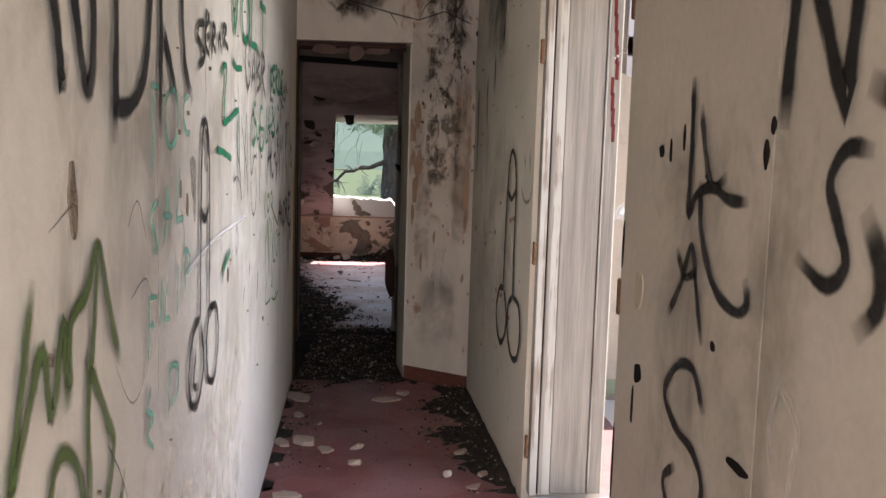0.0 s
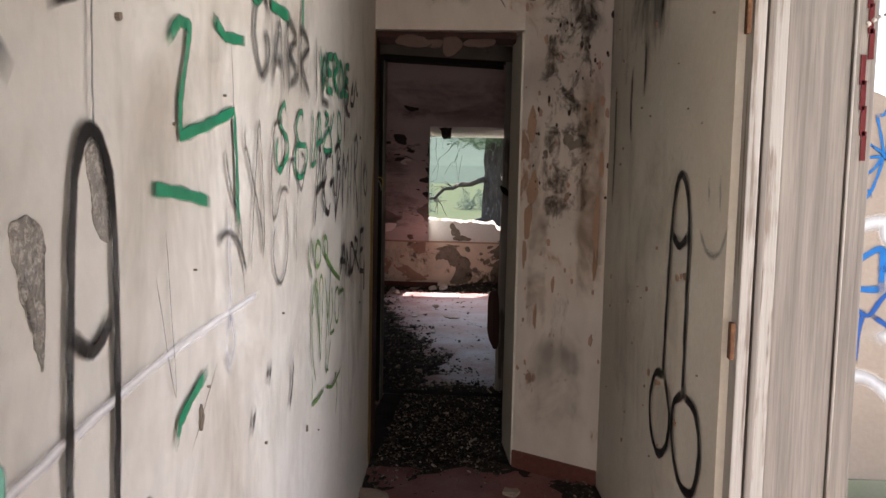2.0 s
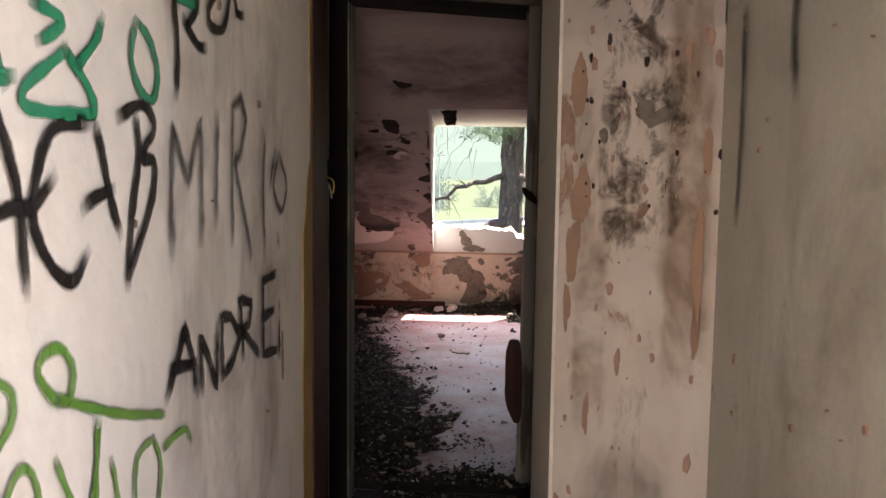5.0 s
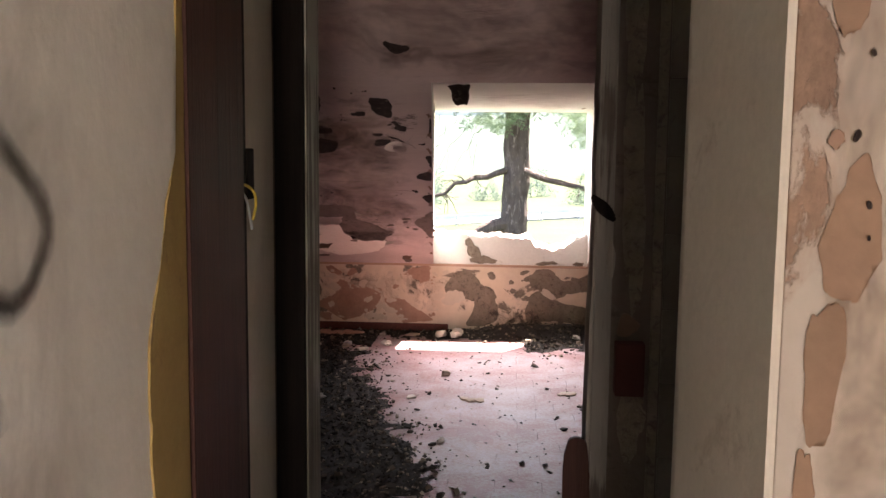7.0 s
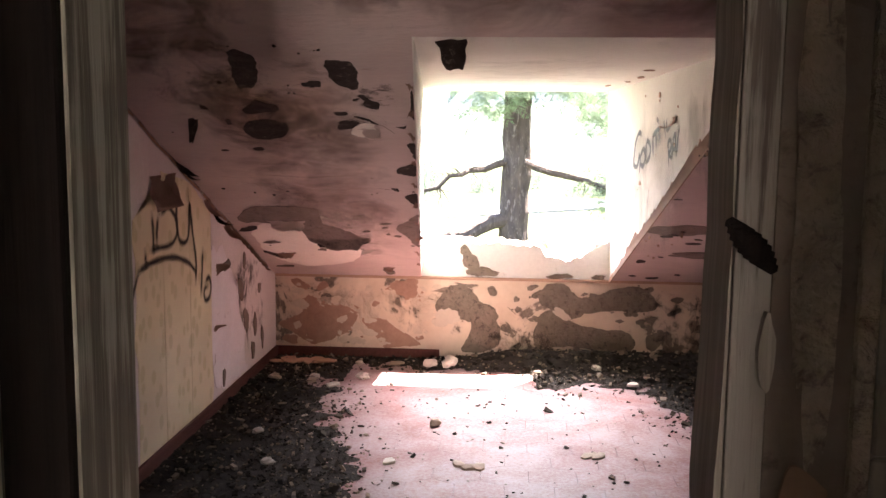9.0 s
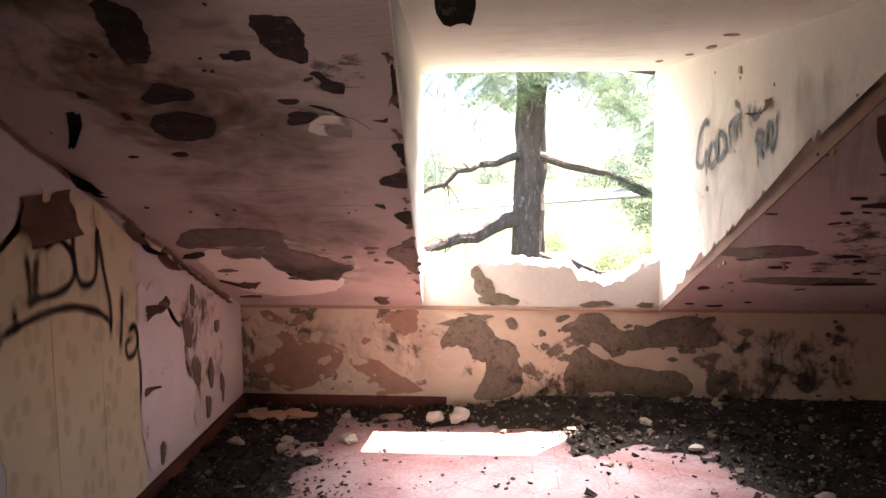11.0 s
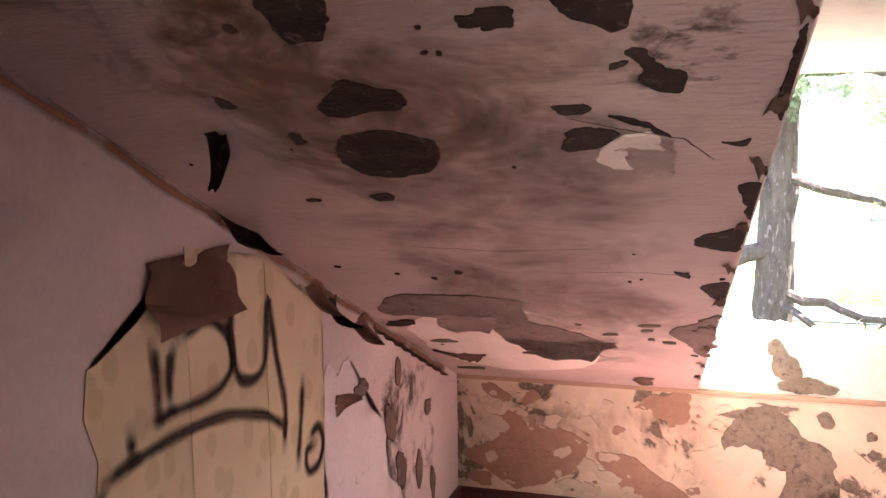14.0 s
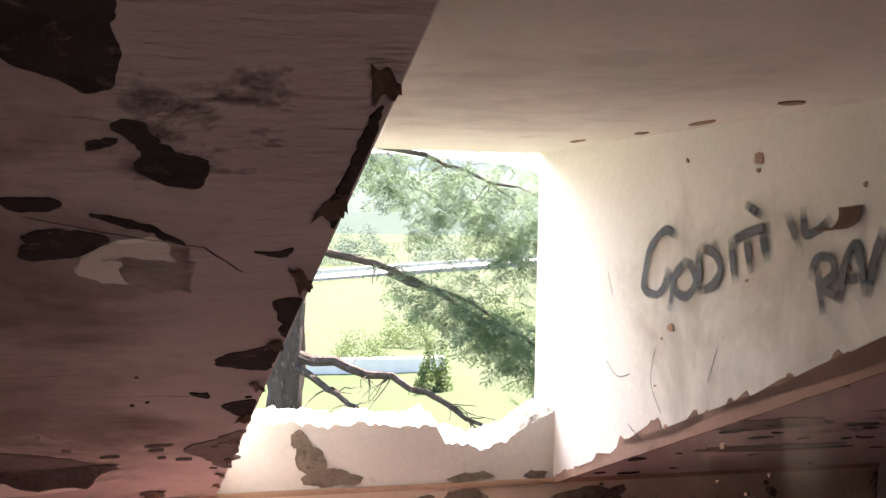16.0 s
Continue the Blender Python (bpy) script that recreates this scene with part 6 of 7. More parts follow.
for k in range(40):
    p = Vector((TX + rnd.uniform(-2.2, -0.6), TY - 0.5 + rnd.uniform(-0.4, 0.4), rnd.uniform(1.4, 2.6)))
    tube(bm, bend(p, p + Vector((rnd.uniform(-0.5, 0.3), 0, rnd.uniform(-0.9, -0.2))), 0.05, 5, 0.04, k), [0.004, 0.0035, 0.003, 0.002, 0.001], 4)
tagged(local(part("twig_mass", tidy(bm), MAT_BARK, tree, "bare dry twigs"), tree), "", "", "", "stuff")


def leaf_mat(name, c1, c2):
    m, nt, bsdf, co = blank(name)
    geo = nt.nodes.new("ShaderNodeNewGeometry")
    nt.links.new(mixc(nt, geo.outputs["Random Per Island"], c1, c2), bsdf.inputs["Base Color"])
    bsdf.inputs["Roughness"].default_value = 0.7
    bsdf.inputs["Transmission Weight"].default_value = 0.0
    trans = node(nt, "ShaderNodeBsdfTranslucent", Color=rgb(tuple(1.3 * v for v in c2)))
    mix = nt.nodes.new("ShaderNodeMixShader")
    mix.inputs[0].default_value = 0.35
    nt.links.new(bsdf.outputs[0], mix.inputs[1])
    nt.links.new(trans.outputs[0], mix.inputs[2])
    nt.links.new(mix.outputs[0], nt.nodes["Material Output"].inputs["Surface"])
    return m


def frond(seed):
    """One flat spray: an axis with side twigs, set with short needles; four corners a needle."""
    rnd_ = random.Random(seed)
    quads_ = []
    for k in range(10):
        t = (k + 1) / 11
        side = -1 if k % 2 else 1
        root = np.array((0.26 * t, 0.0, -0.05 * t * t))
        turn_ = side * rnd_.uniform(0.7, 1.1)
        way_ = np.array((math.cos(turn_), math.sin(turn_), rnd_.uniform(-0.45, 0.05)))
        long_ = 0.15 * (1.05 - 0.75 * t) * rnd_.uniform(0.7, 1.2)
        for i in range(8):
            base = root + way_ * long_ * (i + 0.5) / 8 + np.array((0, 0, -0.10 * (long_ * i / 8)))
            for lr in (-1, 1):
                a = turn_ + lr * rnd_.uniform(0.6, 1.0)
                d = np.array((math.cos(a), math.sin(a), rnd_.uniform(-0.5, 0.2))) * rnd_.uniform(0.016, 0.028)
                w = np.array((-d[1], d[0], rnd_.uniform(-0.01, 0.01))) * 0.17
                quads_.append((base, base + 0.5 * d + w, base + d, base + 0.5 * d - w))
    return np.array(quads_).reshape(-1, 3)


def sprays(where, seed):
    """Drooping sprays of needles round many points: verts and faces."""
    rnd_ = random.Random(seed)
    kinds_ = [frond(k) for k in range(9)]
    out = []
    for c in where:
        turn_ = Euler((rnd_.gauss(0, 0.35), rnd_.uniform(0.05, 0.75), rnd_.uniform(0, 6.3))).to_matrix()
        out.append((kinds_[rnd_.randrange(9)] * rnd_.uniform(0.75, 1.35)) @ np.array(turn_).T + np.array(c))
    vs_ = np.concatenate(out)
    return vs_.tolist(), np.arange(len(vs_)).reshape(-1, 4).tolist()


rnd = random.Random(31)
spots = []
for k in range(1750):
    x = TX + rnd.uniform(-1.2, 3.9)
    low = 2.0 - 0.22 * max(0, x) - (0.45 if x > 1.3 else 0.0) + 0.25 * math.sin(4.1 * x)
    spots.append((x, TY - 0.6 + rnd.uniform(-0.9, 0.9), rnd.uniform(low, 3.3) if rnd.random() < 0.6 else rnd.uniform(low, low + 0.6)))
for k in range(800):
    t = rnd.random() ** 0.7
    spots.append((TX + 1.1 + 2.9 * t, TY - 0.8 + rnd.uniform(-0.5, 0.5), 0.72 - 1.55 * t + rnd.gauss(0.0, 0.20)))
for k in range(260):
    spots.append((TX + rnd.uniform(1.9, 4.0), TY - 0.8 + rnd.uniform(-0.6, 0.6), rnd.uniform(0.5, 1.8)))
for k in range(120):
    t = rnd.random()
    spots.append((TX + rnd.uniform(-2.6, 2.6) * (1 - 0.6 * t), TY + rnd.uniform(-2.2, 2.2) * (1 - 0.6 * t), 3.2 + 7.0 * t))
vs, fs = sprays(spots, 5)
me = bpy.data.meshes.new("crown")
me.from_pydata([tuple(v) for v in vs], [], fs)
me.materials.append(leaf_mat("spruce_needles", (0.062, 0.102, 0.055), (0.125, 0.175, 0.10)))
crown = new("crown", me)
crown.parent = tree
local(crown, tree)
tagged(crown, "drooping green needle sprays", "", "", "stuff")

# ---- beyond the window: meadow tufts, wall, road, shrubs, hills ----
def shrub(x, y, w, h, seed, mat, label, name="shrub"):
    rnd_ = random.Random(seed)
    base = tagged(new(name), label, "shrub")
    base.location = (x, y, land(x, y))
    vs, fs = [], []
    for k in range(2600):
        u, v = rnd_.uniform(-1, 1), rnd_.random()
        r = math.sqrt(max(0, 1 - (u * 0.9) ** 2)) * (0.55 + 0.45 * rnd_.random())
        a = rnd_.uniform(0, 6.28)
        c = Vector((x + 0.5 * w * math.cos(a) * r * (1 - 0.4 * v), y + 0.5 * w * math.sin(a) * r * (1 - 0.4 * v), land(x, y) + h * v * (0.7 + 0.3 * math.sin(3 * a + seed))))
        d, e = Vector((rnd_.uniform(-1, 1), rnd_.uniform(-1, 1), rnd_.uniform(-0.3, 1))).normalized() * 0.026 * h, Vector((rnd_.uniform(-1, 1), rnd_.uniform(-1, 1), rnd_.uniform(-1, 1))).normalized() * 0.020 * h
        i = len(vs)
        vs += [c - d, c + e, c + d, c - e]
        fs.append((i, i + 1, i + 2, i + 3))
    me_ = bpy.data.meshes.new("foliage")
    me_.from_pydata([tuple(v_) for v_ in vs], [], fs)
    me_.materials.append(mat)
    ob = new("foliage", me_)
    ob.parent = base
    local(ob, base)


# the far bushes' haze is mixed into their leaf colour
HAZE1 = leaf_mat("haze_tinted_shrub_leaf", (0.05, 0.075, 0.065), (0.07, 0.10, 0.08))
HAZE2 = leaf_mat("meadow_shrub_leaf", (0.035, 0.06, 0.018), (0.065, 0.095, 0.03))
for k, (x, y, w, h) in enumerate(((-9.0, 96, 5, 2.6), (-16, 100, 5, 2.2), (-3, 105, 5, 2.4), (8, 100, 7, 2.8), (20, 104, 8, 3.4), (-26, 110, 9, 4.0), (34, 112, 9, 4.0), (2, 118, 8, 3.6), (14, 122, 9, 4.0), (-12, 124, 9, 4.2))):
    shrub(x, y, w, h, k + 3, HAZE1, "bushes beyond the road, haze in their blue-green colour")
for k, (x, y, w, h) in enumerate(((3.2, 38, 2.6, 1.1), (5.5, 42, 3.0, 1.3), (8.5, 40, 2.8, 1.2), (1.0, 46, 2.4, 0.9), (11, 48, 3.4, 1.4), (4.6, 33, 1.3, 1.4))):
    shrub(x, y, w, h, k + 60, HAZE2, "low green scrub in the meadow")
def roadside(x):
    """The road runs askew across the valley."""
    return 72.0 + 0.95 * x


bm = bmesh.new()
for k in range(32):
    x0, x1 = -28 + 4 * k, -24 + 4 * k
    prism(bm, [(x0, roadside(x0)), (x1, roadside(x1)), (x1, roadside(x1) + 9), (x0, roadside(x0) + 9)], -6.5, -3.95)
tagged(part("road", tidy(bm), surface("pale_road", (0.24, 0.24, 0.24), (0.20, 0.20, 0.20), None, 1, 10)), "pale grey road across the meadow", "road", "", "structure")
rail = tagged(new("guard_rail"), "long pale metal guard rail beside the road", "guard rail")
rail.location = (0, 71, -3.9)
bm = bmesh.new()
prism(bm, [(-28, roadside(-28) - 1), (70, roadside(70) - 1), (70, roadside(70) - 0.9), (-28, roadside(-28) - 0.9)], -3.55, -3.25)
local(part("rail_beam", tidy(bm), surface("galvanised_steel", (0.5, 0.5, 0.5), (0.42, 0.42, 0.42), None, 1, 20, 0.5, 0.1, 0.01, (0.6, 0.7), (1, 1, 1), 0.6), rail), rail)
for k in range(33):
    x0 = -28 + 3 * k
    local(board("post", x0, x0 + 0.1, roadside(x0) - 0.96, roadside(x0) - 0.86, -4.6, -3.25, MAT_PAVE, rail), rail)
lamp_post = tagged(new("street_lamp"), "thin pale street lamp by the road", "street lamp")
lamp_post.location = (-7.6, 90, -4.3)
bm = bmesh.new()
tube(bm, [(-7.6, 90, -4.4), (-7.6, 90, -2), (-7.6, 90, 1.2)], [0.10, 0.08, 0.05], 8)
local(part("pole", tidy(bm), MAT_PAVE, lamp_post), lamp_post)
local(board("lamp_head", -7.7, -7.0, 89.9, 90.1, 1.15, 1.27, MAT_PAVE, lamp_post), lamp_post)
low_wall = solid("wall_garden", [(quad(1.0, 5.6, 36.0, 36.3), -4.1, -3.2)], MAT_DORMER, "pale low garden wall below the tree", "wall")


def hill(name, y, top, wid, mat, seed, label):
    bm_ = bmesh.new()
    n = 90
    prev_ = None
    for k in range(n + 1):
        x = -wid + 2 * wid * k / n
        z = top * (0.62 + 0.38 * math.sin(x / wid * 3.1 + seed)) + 0.10 * top * noise.noise(Vector((x / wid * 9, seed, 0))) + 0.03 * top * noise.noise(Vector((x / wid * 40, seed, 5)))
        cols_ = [bm_.verts.new((x, y - 60 * s, -8 + (z + 8) * (1 - s) ** 0.8)) for s in (0, 0.25, 0.5, 0.75, 1)]
        if prev_:
            for i in range(4):
                bm_.faces.new((prev_[i], cols_[i], cols_[i + 1], prev_[i + 1]))
        prev_ = cols_
    return tagged(part(name, tidy(bm_), mat), label, "hill", "", "structure")


# haze is put into the base colours of both hills
hill("backdrop", 330, 16, 420, surface("haze_tinted_near_hill", (0.055, 0.078, 0.060), (0.045, 0.064, 0.054), (0.070, 0.085, 0.064), 0.02, 0.3, 1.0, 0.2, 0.5), 0.6, "wooded hillside with haze in its colour")
hill("backdrop", 900, 62, 1200, surface("haze_tinted_far_hill", (0.085, 0.112, 0.122), (0.072, 0.098, 0.112), None, 0.006, 0.05, 1.0, 0.1, 0.5), 2.2, "distant hills with haze put into their pale colour")

# ---- debris ----
def fold(lo, hi, v):
    t = max(0.0, min(1.0, (v - lo) / (hi - lo)))
    return t * t * (3 - 2 * t)


def littered(x, y):
    """How thick the debris lies, 0 to 1."""
    if y < 6.5:
        d = max(x - (0.30 + 0.45 * max(0, 4.2 - y)) if y > 3.5 else -1, y - 5.25, 0.10 - (x - LX(y)) - 0.12 * max(0, 4.6 - y) if y > 3.6 else -1)
    else:
        d = max(-1.10 + 0.285 * (10.43 - y) - x if y > 7.2 else -x - 0.30, min(y - 10.97, 9) if -1.12 < x < -0.05 else y - 10.66, x - 0.62 - 0.25 * (10.2 - y), 7.0 - y)
    n = 0.12 * noise.noise(Vector((x * 5, y * 5, 1))) + 0.06 * noise.noise(Vector((x * 32, y * 32, 6))) + 0.07 * noise.noise(Vector((x * 15, y * 15, 2)))
    return fold(-0.16, 0.24, d + 1.5 * n)


bm = bmesh.new()
for x0, x1, y0, y1 in ((WX + 0.02, EX, 6.63, FY - 0.004), (-0.62, 0.72, 3.5, 6.628)):
    nx, ny = int((x1 - x0) / 0.045), int((y1 - y0) / 0.045)
    grid = []
    for i in range(nx + 1):
        line = []
        for j in range(ny + 1):
            x, y = x0 + (x1 - x0) * i / nx, y0 + (y1 - y0) * j / ny
            if y < 6.62:
                x = max(LX(y) + 0.003, min(RX(y) - 0.003, x)) if y < 5.4 else x
            m = littered(x, y)
            pile = 0.075 * fold(10.95, 11.28, y) * fold(-0.7, 0.0, x) if y > 6.6 else 0.02 * fold(0.35, 0.6, x)
            z = -0.012 + m * (0.020 + pile + 0.008 * noise.noise(Vector((x * 9, y * 9, 4))) + 0.006 * noise.noise(Vector((x * 30, y * 30, 4))))
            line.append(bm.verts.new((x, y, z)))
        grid.append(line)
    for p, q in zip(grid, grid[1:]):
        for j in range(ny):
            bm.faces.new((p[j], q[j], q[j + 1], p[j + 1]))
tagged(part("debris_layer", tidy(bm), MAT_DIRT), "dark layer of soil and crumbled plaster on the floor", "debris", "", "stuff")

m, nt, bsdf, co = blank("mixed_chips")
geo = nt.nodes.new("ShaderNodeNewGeometry").outputs["Random Per Island"]
ramp = nt.nodes.new("ShaderNodeValToRGB")
nt.links.new(geo, ramp.inputs[0])
el = ramp.color_ramp.elements
el[0].position, el[0].color = 0.0, (0.03, 0.025, 0.02, 1)
el[1].position, el[1].color = 1.0, (0.30, 0.255, 0.21, 1)
for pos, c in ((0.55, (0.06, 0.05, 0.042, 1)), (0.8, (0.14, 0.11, 0.085, 1)), (0.93, (0.28, 0.22, 0.17, 1))):
    e = el.new(pos)
    e.color = c
nt.links.new(mixc(nt, step(nt, noise_fac(nt, co, 90, 3), 0.3, 0.8, 0.0, 0.4), (0.5, 0.5, 0.5), (0.2, 0.17, 0.14)), bsdf.inputs["Base Color"])
nt.links.new(ramp.outputs[0], bsdf.inputs["Base Color"])
bsdf.inputs["Roughness"].default_value = 0.9
MAT_CHIPS = m
rnd = random.Random(99)
CUBE = [(-1, -1, -1), (1, -1, -1), (1, 1, -1), (-1, 1, -1), (-1, -1, 1), (1, -1, 1), (1, 1, 1), (-1, 1, 1)]
SIDES = [(3, 2, 1, 0), (4, 5, 6, 7), (0, 1, 5, 4), (1, 2, 6, 5), (2, 3, 7, 6), (3, 0, 4, 7)]
vs, fs = [], []
made = 0
while made < 19000:
    if rnd.random() < 0.80:
        x, y = rnd.uniform(WX + 0.03, EX - 0.02), rnd.uniform(6.7, FY - 0.02)
    else:
        y = rnd.uniform(3.5, 6.6)
        x = rnd.uniform(LX(y) + 0.03, RX(y) - 0.03) if y < 5.2 else rnd.uniform(-0.5, 0.1)
    m = littered(x, y)
    if rnd.random() > m + 0.035:
        continue
    s = min(0.017, 0.003 + rnd.expovariate(1 / 0.0027)) * (1.25 if y > 10.9 and x > -0.6 else 0.7 if y < 6.6 else 1.0)
    pile = 0.075 * fold(10.95, 11.28, y) * fold(-0.7, 0.0, x) if y > 6.6 else 0.02 * fold(0.35, 0.6, x)
    z = m * (0.020 + pile) + s * 0.2 - (0.004 if m > 0.3 else 0.0)
    turn = Euler((rnd.gauss(0, 0.35), rnd.gauss(0, 0.35), rnd.uniform(0, 6.3))).to_matrix()
    size = Vector((s * rnd.uniform(0.7, 1.6), s * rnd.uniform(0.6, 1.1), s * rnd.uniform(0.2, 0.6)))
    i = len(vs)
    for c in CUBE:
        p = turn @ Vector((c[0] * size.x * rnd.uniform(0.55, 1.1), c[1] * size.y * rnd.uniform(0.55, 1.1), c[2] * size.z))
        vs.append((x + p.x, y + p.y, max(0.0005, z + p.z)))
    fs += [tuple(i + k for k in side) for side in SIDES]
    made += 1
me = bpy.data.meshes.new("debris_chips")
me.from_pydata(vs, [], fs)
me.materials.append(MAT_CHIPS)
tagged(new("debris_chips", me), "countless small chips of plaster, bark and mortar", "debris", "", "stuff")


def chunk(x, y, size, flat, seed, mat, label, name, z=0.0):
    """A broken lump or flake that lies on the floor."""
    rnd_ = random.Random(seed)
    bm_ = bmesh.new()
    if flat < 0.36:
        n_ = rnd_.randint(6, 9)
        plan_ = [(size * rnd_.uniform(0.7, 1.15) * math.cos(6.283 * i / n_ + rnd_.uniform(-0.25, 0.25)), size * rnd_.uniform(0.4, 0.75) * math.sin(6.283 * i / n_ + rnd_.uniform(-0.25, 0.25))) for i in range(n_)]
        high_ = size * flat
        prism(bm_, plan_, 0.0, [high_ * rnd_.uniform(0.5, 1.3) for _ in plan_])
        ob = part(name, tidy(bm_, 0.0015, 1), mat)
        ob.location, ob.rotation_euler = (x, y, z), (0, 0, rnd_.uniform(0, 6.3))
        return tagged(ob, label, "rubble", "rubble on the floor")
    bmesh.ops.create_icosphere(bm_, subdivisions=2, radius=1.0)
    for v in bm_.verts:
        v.co *= 1 + 0.6 * noise.noise(v.co * 1.3 + Vector((seed, 0, 0))) + 0.12 * noise.noise(v.co * 4 + Vector((0, seed, 0)))
        v.co.x *= size * rnd_.uniform(0.98, 1.02)
        v.co.y *= size * (0.55 + 0.4 * ((seed * 37) % 10) / 10)
        v.co.z *= size * flat
    low = min(v.co.z for v in bm_.verts)
    for v in bm_.verts:
        v.co.z -= low * 0.75
        v.co.z = max(v.co.z, 0.0)
    ob = part(name, bm_, mat)
    ob.location, ob.rotation_euler = (x, y, z), (0, 0, rnd_.uniform(0, 6.3))
    return tagged(ob, label, "rubble", "rubble on the floor")


MAT_FLAKE = surface("plaster_flake", (0.46, 0.36, 0.29), (0.36, 0.28, 0.22), (0.22, 0.17, 0.14), 14, 90, 0.9, 0.6, 0.006)
MAT_STONECHIP = surface("pale_stone_chip", (0.60, 0.55, 0.48), (0.48, 0.43, 0.37), None, 16, 90, 0.9, 0.6, 0.006)
for k, (x, y, s, fl) in enumerate(((-0.333, 4.13, 0.065, 0.35), (-0.44, 4.12, 0.06, 0.3), (-0.07, 4.06, 0.035, 0.4), (-0.067, 3.84, 0.035, 0.4), (-0.216, 4.03, 0.055, 0.12), (-0.327, 3.47, 0.07, 0.15), (-0.437, 4.91, 0.11, 0.12), (0.05, 4.9, 0.09, 0.12), (0.15, 5.05, 0.06, 0.2), (-0.40, 4.55, 0.05, 0.2), (0.42, 4.0, 0.04, 0.3), (0.50, 3.72, 0.035, 0.35), (0.45, 3.58, 0.04, 0.2))):
    chunk(x, y, s, fl, k + 1, MAT_FLAKE, "broken buff plaster flake on red tiles", "plaster_piece", 0.012 * littered(x, y))
chunk(0.343, 3.68, 0.022, 0.7, 31, MAT_STONECHIP, "small white stone on the debris", "stone", 0.01)
for k, (x, y, s, fl) in enumerate(((-0.654, 11.05, 0.05, 0.6), (-0.542, 11.06, 0.06, 0.6), (-1.513, 10.65, 0.045, 0.4), (-1.163, 10.57, 0.05, 0.25), (-1.30, 10.72, 0.035, 0.5), (-1.296, 10.61, 0.03, 0.5), (-1.026, 10.77, 0.04, 0.5), (-1.10, 11.11, 0.045, 0.3), (-0.872, 11.09, 0.05, 0.25), (0.343, 11.05, 0.045, 0.4), (0.516, 10.73, 0.035, 0.4), (-0.54, 9.94, 0.035, 0.5), (-0.47, 8.65, 0.03, 0.4), (-0.70, 9.42, 0.045, 0.2), (0.9, 10.2, 0.04, 0.4), (-1.35, 9.7, 0.03, 0.5), (-1.2, 9.3, 0.03, 0.5))):
    chunk(x, y, s, fl, k + 41, MAT_STONECHIP if k % 3 != 2 else MAT_FLAKE, "broken lump of pale plaster on the floor", "plaster_lump", 0.016 * littered(x, y))
for k, (x, y) in enumerate(((-0.40, 9.42), (-0.35, 9.38), (-0.31, 9.39), (0.17, 9.58), (0.21, 9.57))):
    chunk(x, y, 0.045, 0.22, k + 80, MAT_FLAKE, "flat piece of broken tile on the floor", "tile_shard")
for k in range(9):
    chunk(-1.58 + 0.035 * k, 11.06 + 0.05 * math.sin(2.3 * k), 0.075, 0.10, k + 90, surface("pink_paper_flake", (0.46, 0.28, 0.21), (0.38, 0.23, 0.17)) if k == 0 else bpy.data.materials["pink_paper_flake"], "torn pinkish paper heap in the corner", "paper_scrap", 0.018 + 0.006 * (k % 3))

# ---- hexagonal floor tiles, nearest first ----
HEX = 0.20
bm = bmesh.new()
ring = [(0.5 * (HEX - 0.0010) / math.cos(math.pi / 6) * math.cos(math.pi / 6 + math.pi / 3 * k), 0.5 * (HEX - 0.0010) / math.cos(math.pi / 6) * math.sin(math.pi / 6 + math.pi / 3 * k)) for k in range(6)]
prism(bm, ring, -0.012, -0.0004)
top = [bm.verts.new((0.997 * x, 0.997 * y, 0.0)) for x, y in ring]
bm.faces.new(top)
hex_mesh = bpy.data.meshes.new("hex_tile")
tidy(bm).to_mesh(hex_mesh)
bm.free()


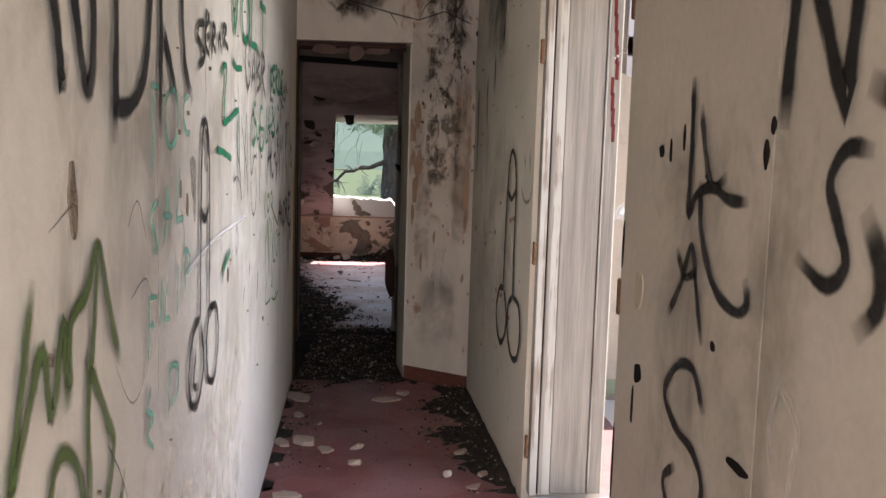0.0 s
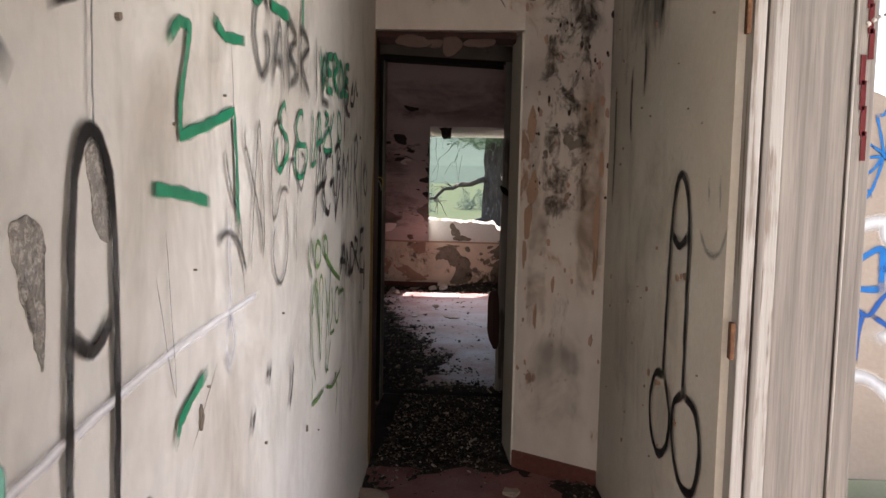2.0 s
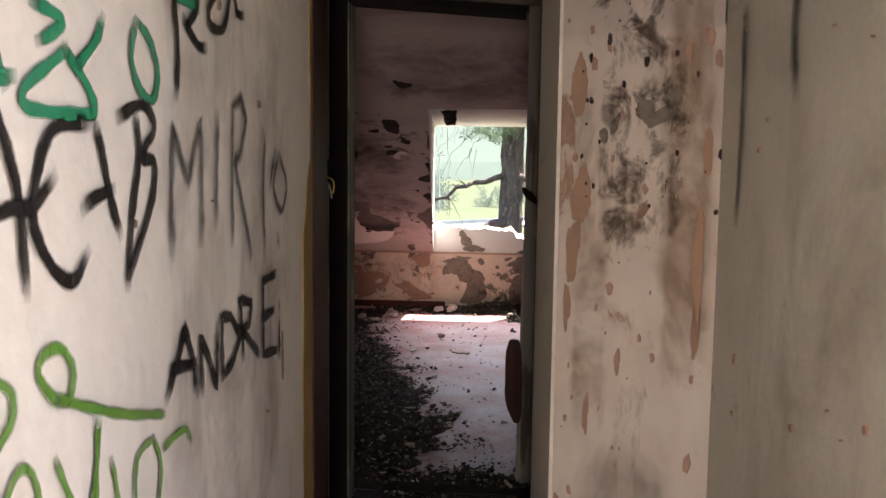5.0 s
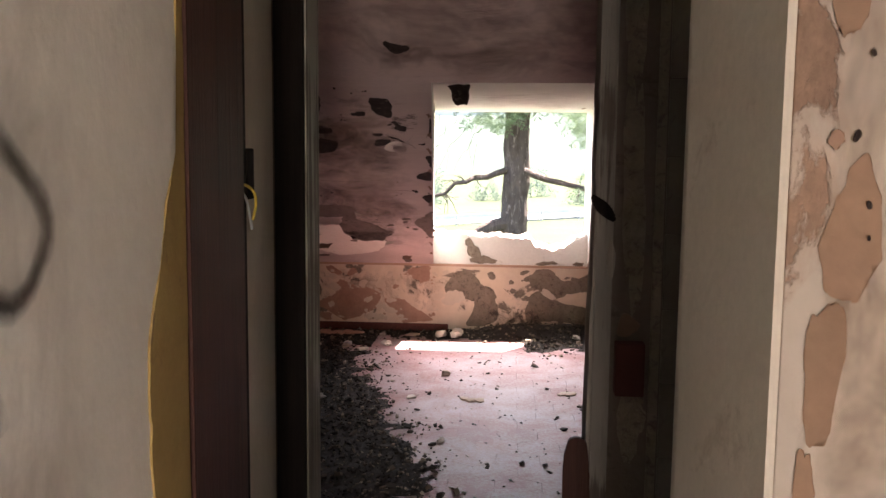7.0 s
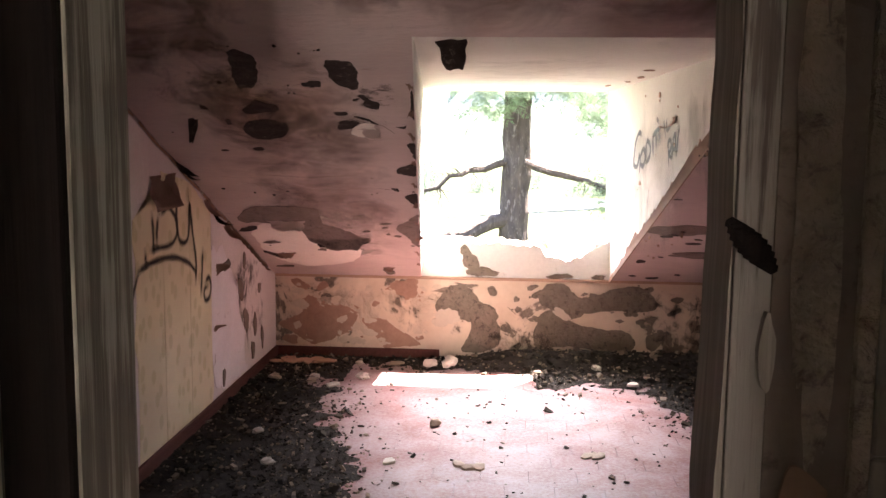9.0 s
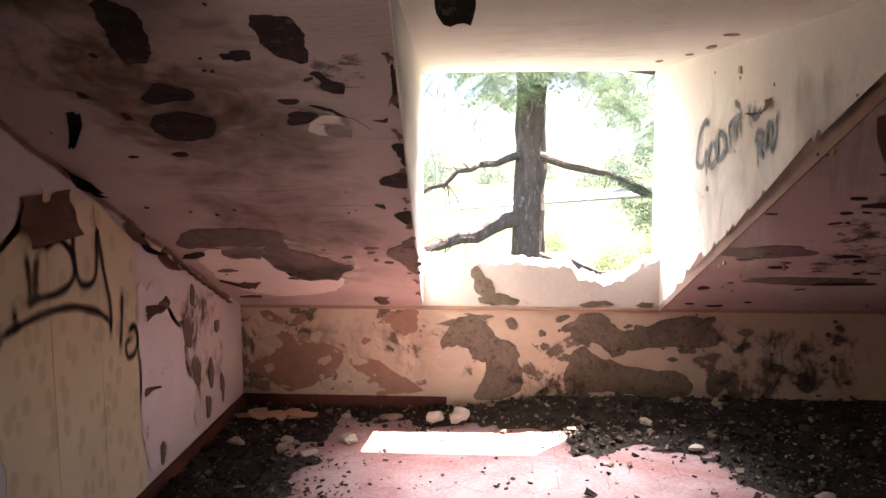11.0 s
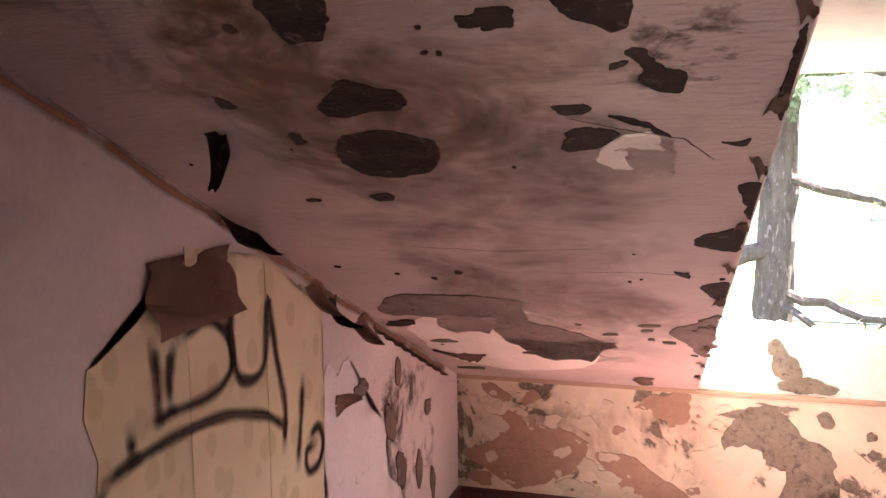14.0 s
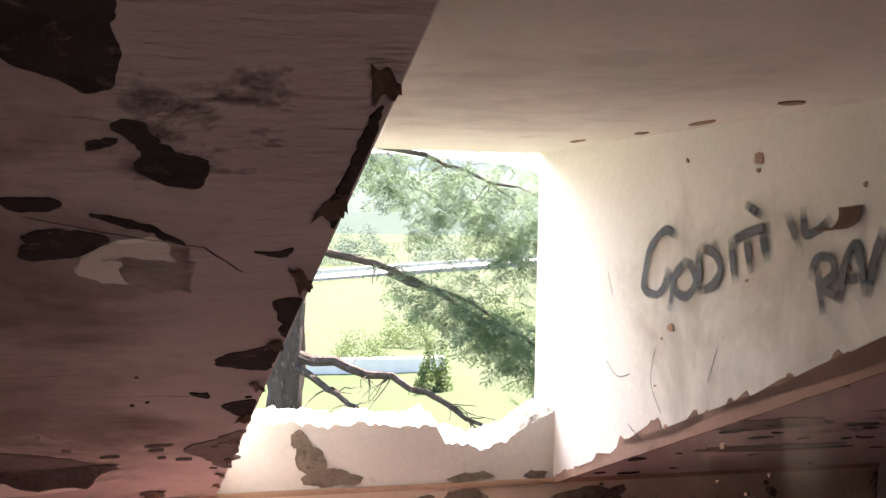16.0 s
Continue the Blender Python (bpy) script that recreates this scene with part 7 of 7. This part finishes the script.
def hex_material():
    m_, nt_, bsdf_, co_ = blank("red_hexagon_tile")
    where = nt_.nodes.new("ShaderNodeNewGeometry").outputs["Position"]
    tone = nt_.nodes.new("ShaderNodeObjectInfo").outputs["Random"]
    broad = noise_fac(nt_, where, 2.2, 6, 0.65, 0.5)
    fine = noise_fac(nt_, where, 60, 4, 0.65)
    col_ = mixc(nt_, tone, (0.235, 0.080, 0.072), (0.185, 0.058, 0.052))
    dust = step(nt_, calc(nt_, "ADD", broad, calc(nt_, "MULTIPLY", calc(nt_, "SUBTRACT", fine, 0.5), 0.5)), 0.36, 0.66, 0.12, 0.75)
    far = node(nt_, "ShaderNodeSeparateXYZ", Vector=where).outputs[1]
    dust = calc(nt_, "MULTIPLY", dust, step(nt_, far, 5.4, 7.0, 0.35, 1.0))
    col_ = mixc(nt_, dust, col_, (0.40, 0.335, 0.335))
    nt_.links.new(col_, bsdf_.inputs["Base Color"])
    bsdf_.inputs["Roughness"].default_value, bsdf_.inputs["Specular IOR Level"].default_value = 0.55, 0.15
    bumped(nt_, bsdf_, calc(nt_, "ADD", fine, broad), 0.15, 0.003)
    return m_


MAT_HEX = hex_material()
hex_mesh.materials.append(MAT_HEX)
cells = []
for j in range(-4, 68):
    y = 0.30 + j * HEX * math.cos(math.pi / 6)
    for i in range(-10, 14):
        x = (i + 0.5 * (j % 2)) * HEX
        if y < 5.40 and LX(y) - 0.02 < x < RX(y) + 0.02:
            cells.append((abs(y - 4.0), x, y))
        elif 5.40 < y < 6.62 and -0.7 < x < 0.95:
            cells.append((4.0, x, y))
        elif 6.62 < y < FY + 0.05 and WX - 0.04 < x < EX:
            cells.append((1.0 + math.hypot(x + 0.3, y - 9.3), x, y))
cells.sort()
rest = bmesh.new()
for k, (_, x, y) in enumerate(cells):
    if k < 300:
        ob = new("tile", hex_mesh)
        ob.parent = floor_bed
        ob.location = (x, y, 0)
    else:
        prism(rest, [(x + a, y + b) for a, b in ring], -0.012, 0.0)
ob = part("tiles", tidy(rest), MAT_HEX, floor_bed, "red hexagonal tiles under debris")
tagged(ob, "", "", "", "stuff")
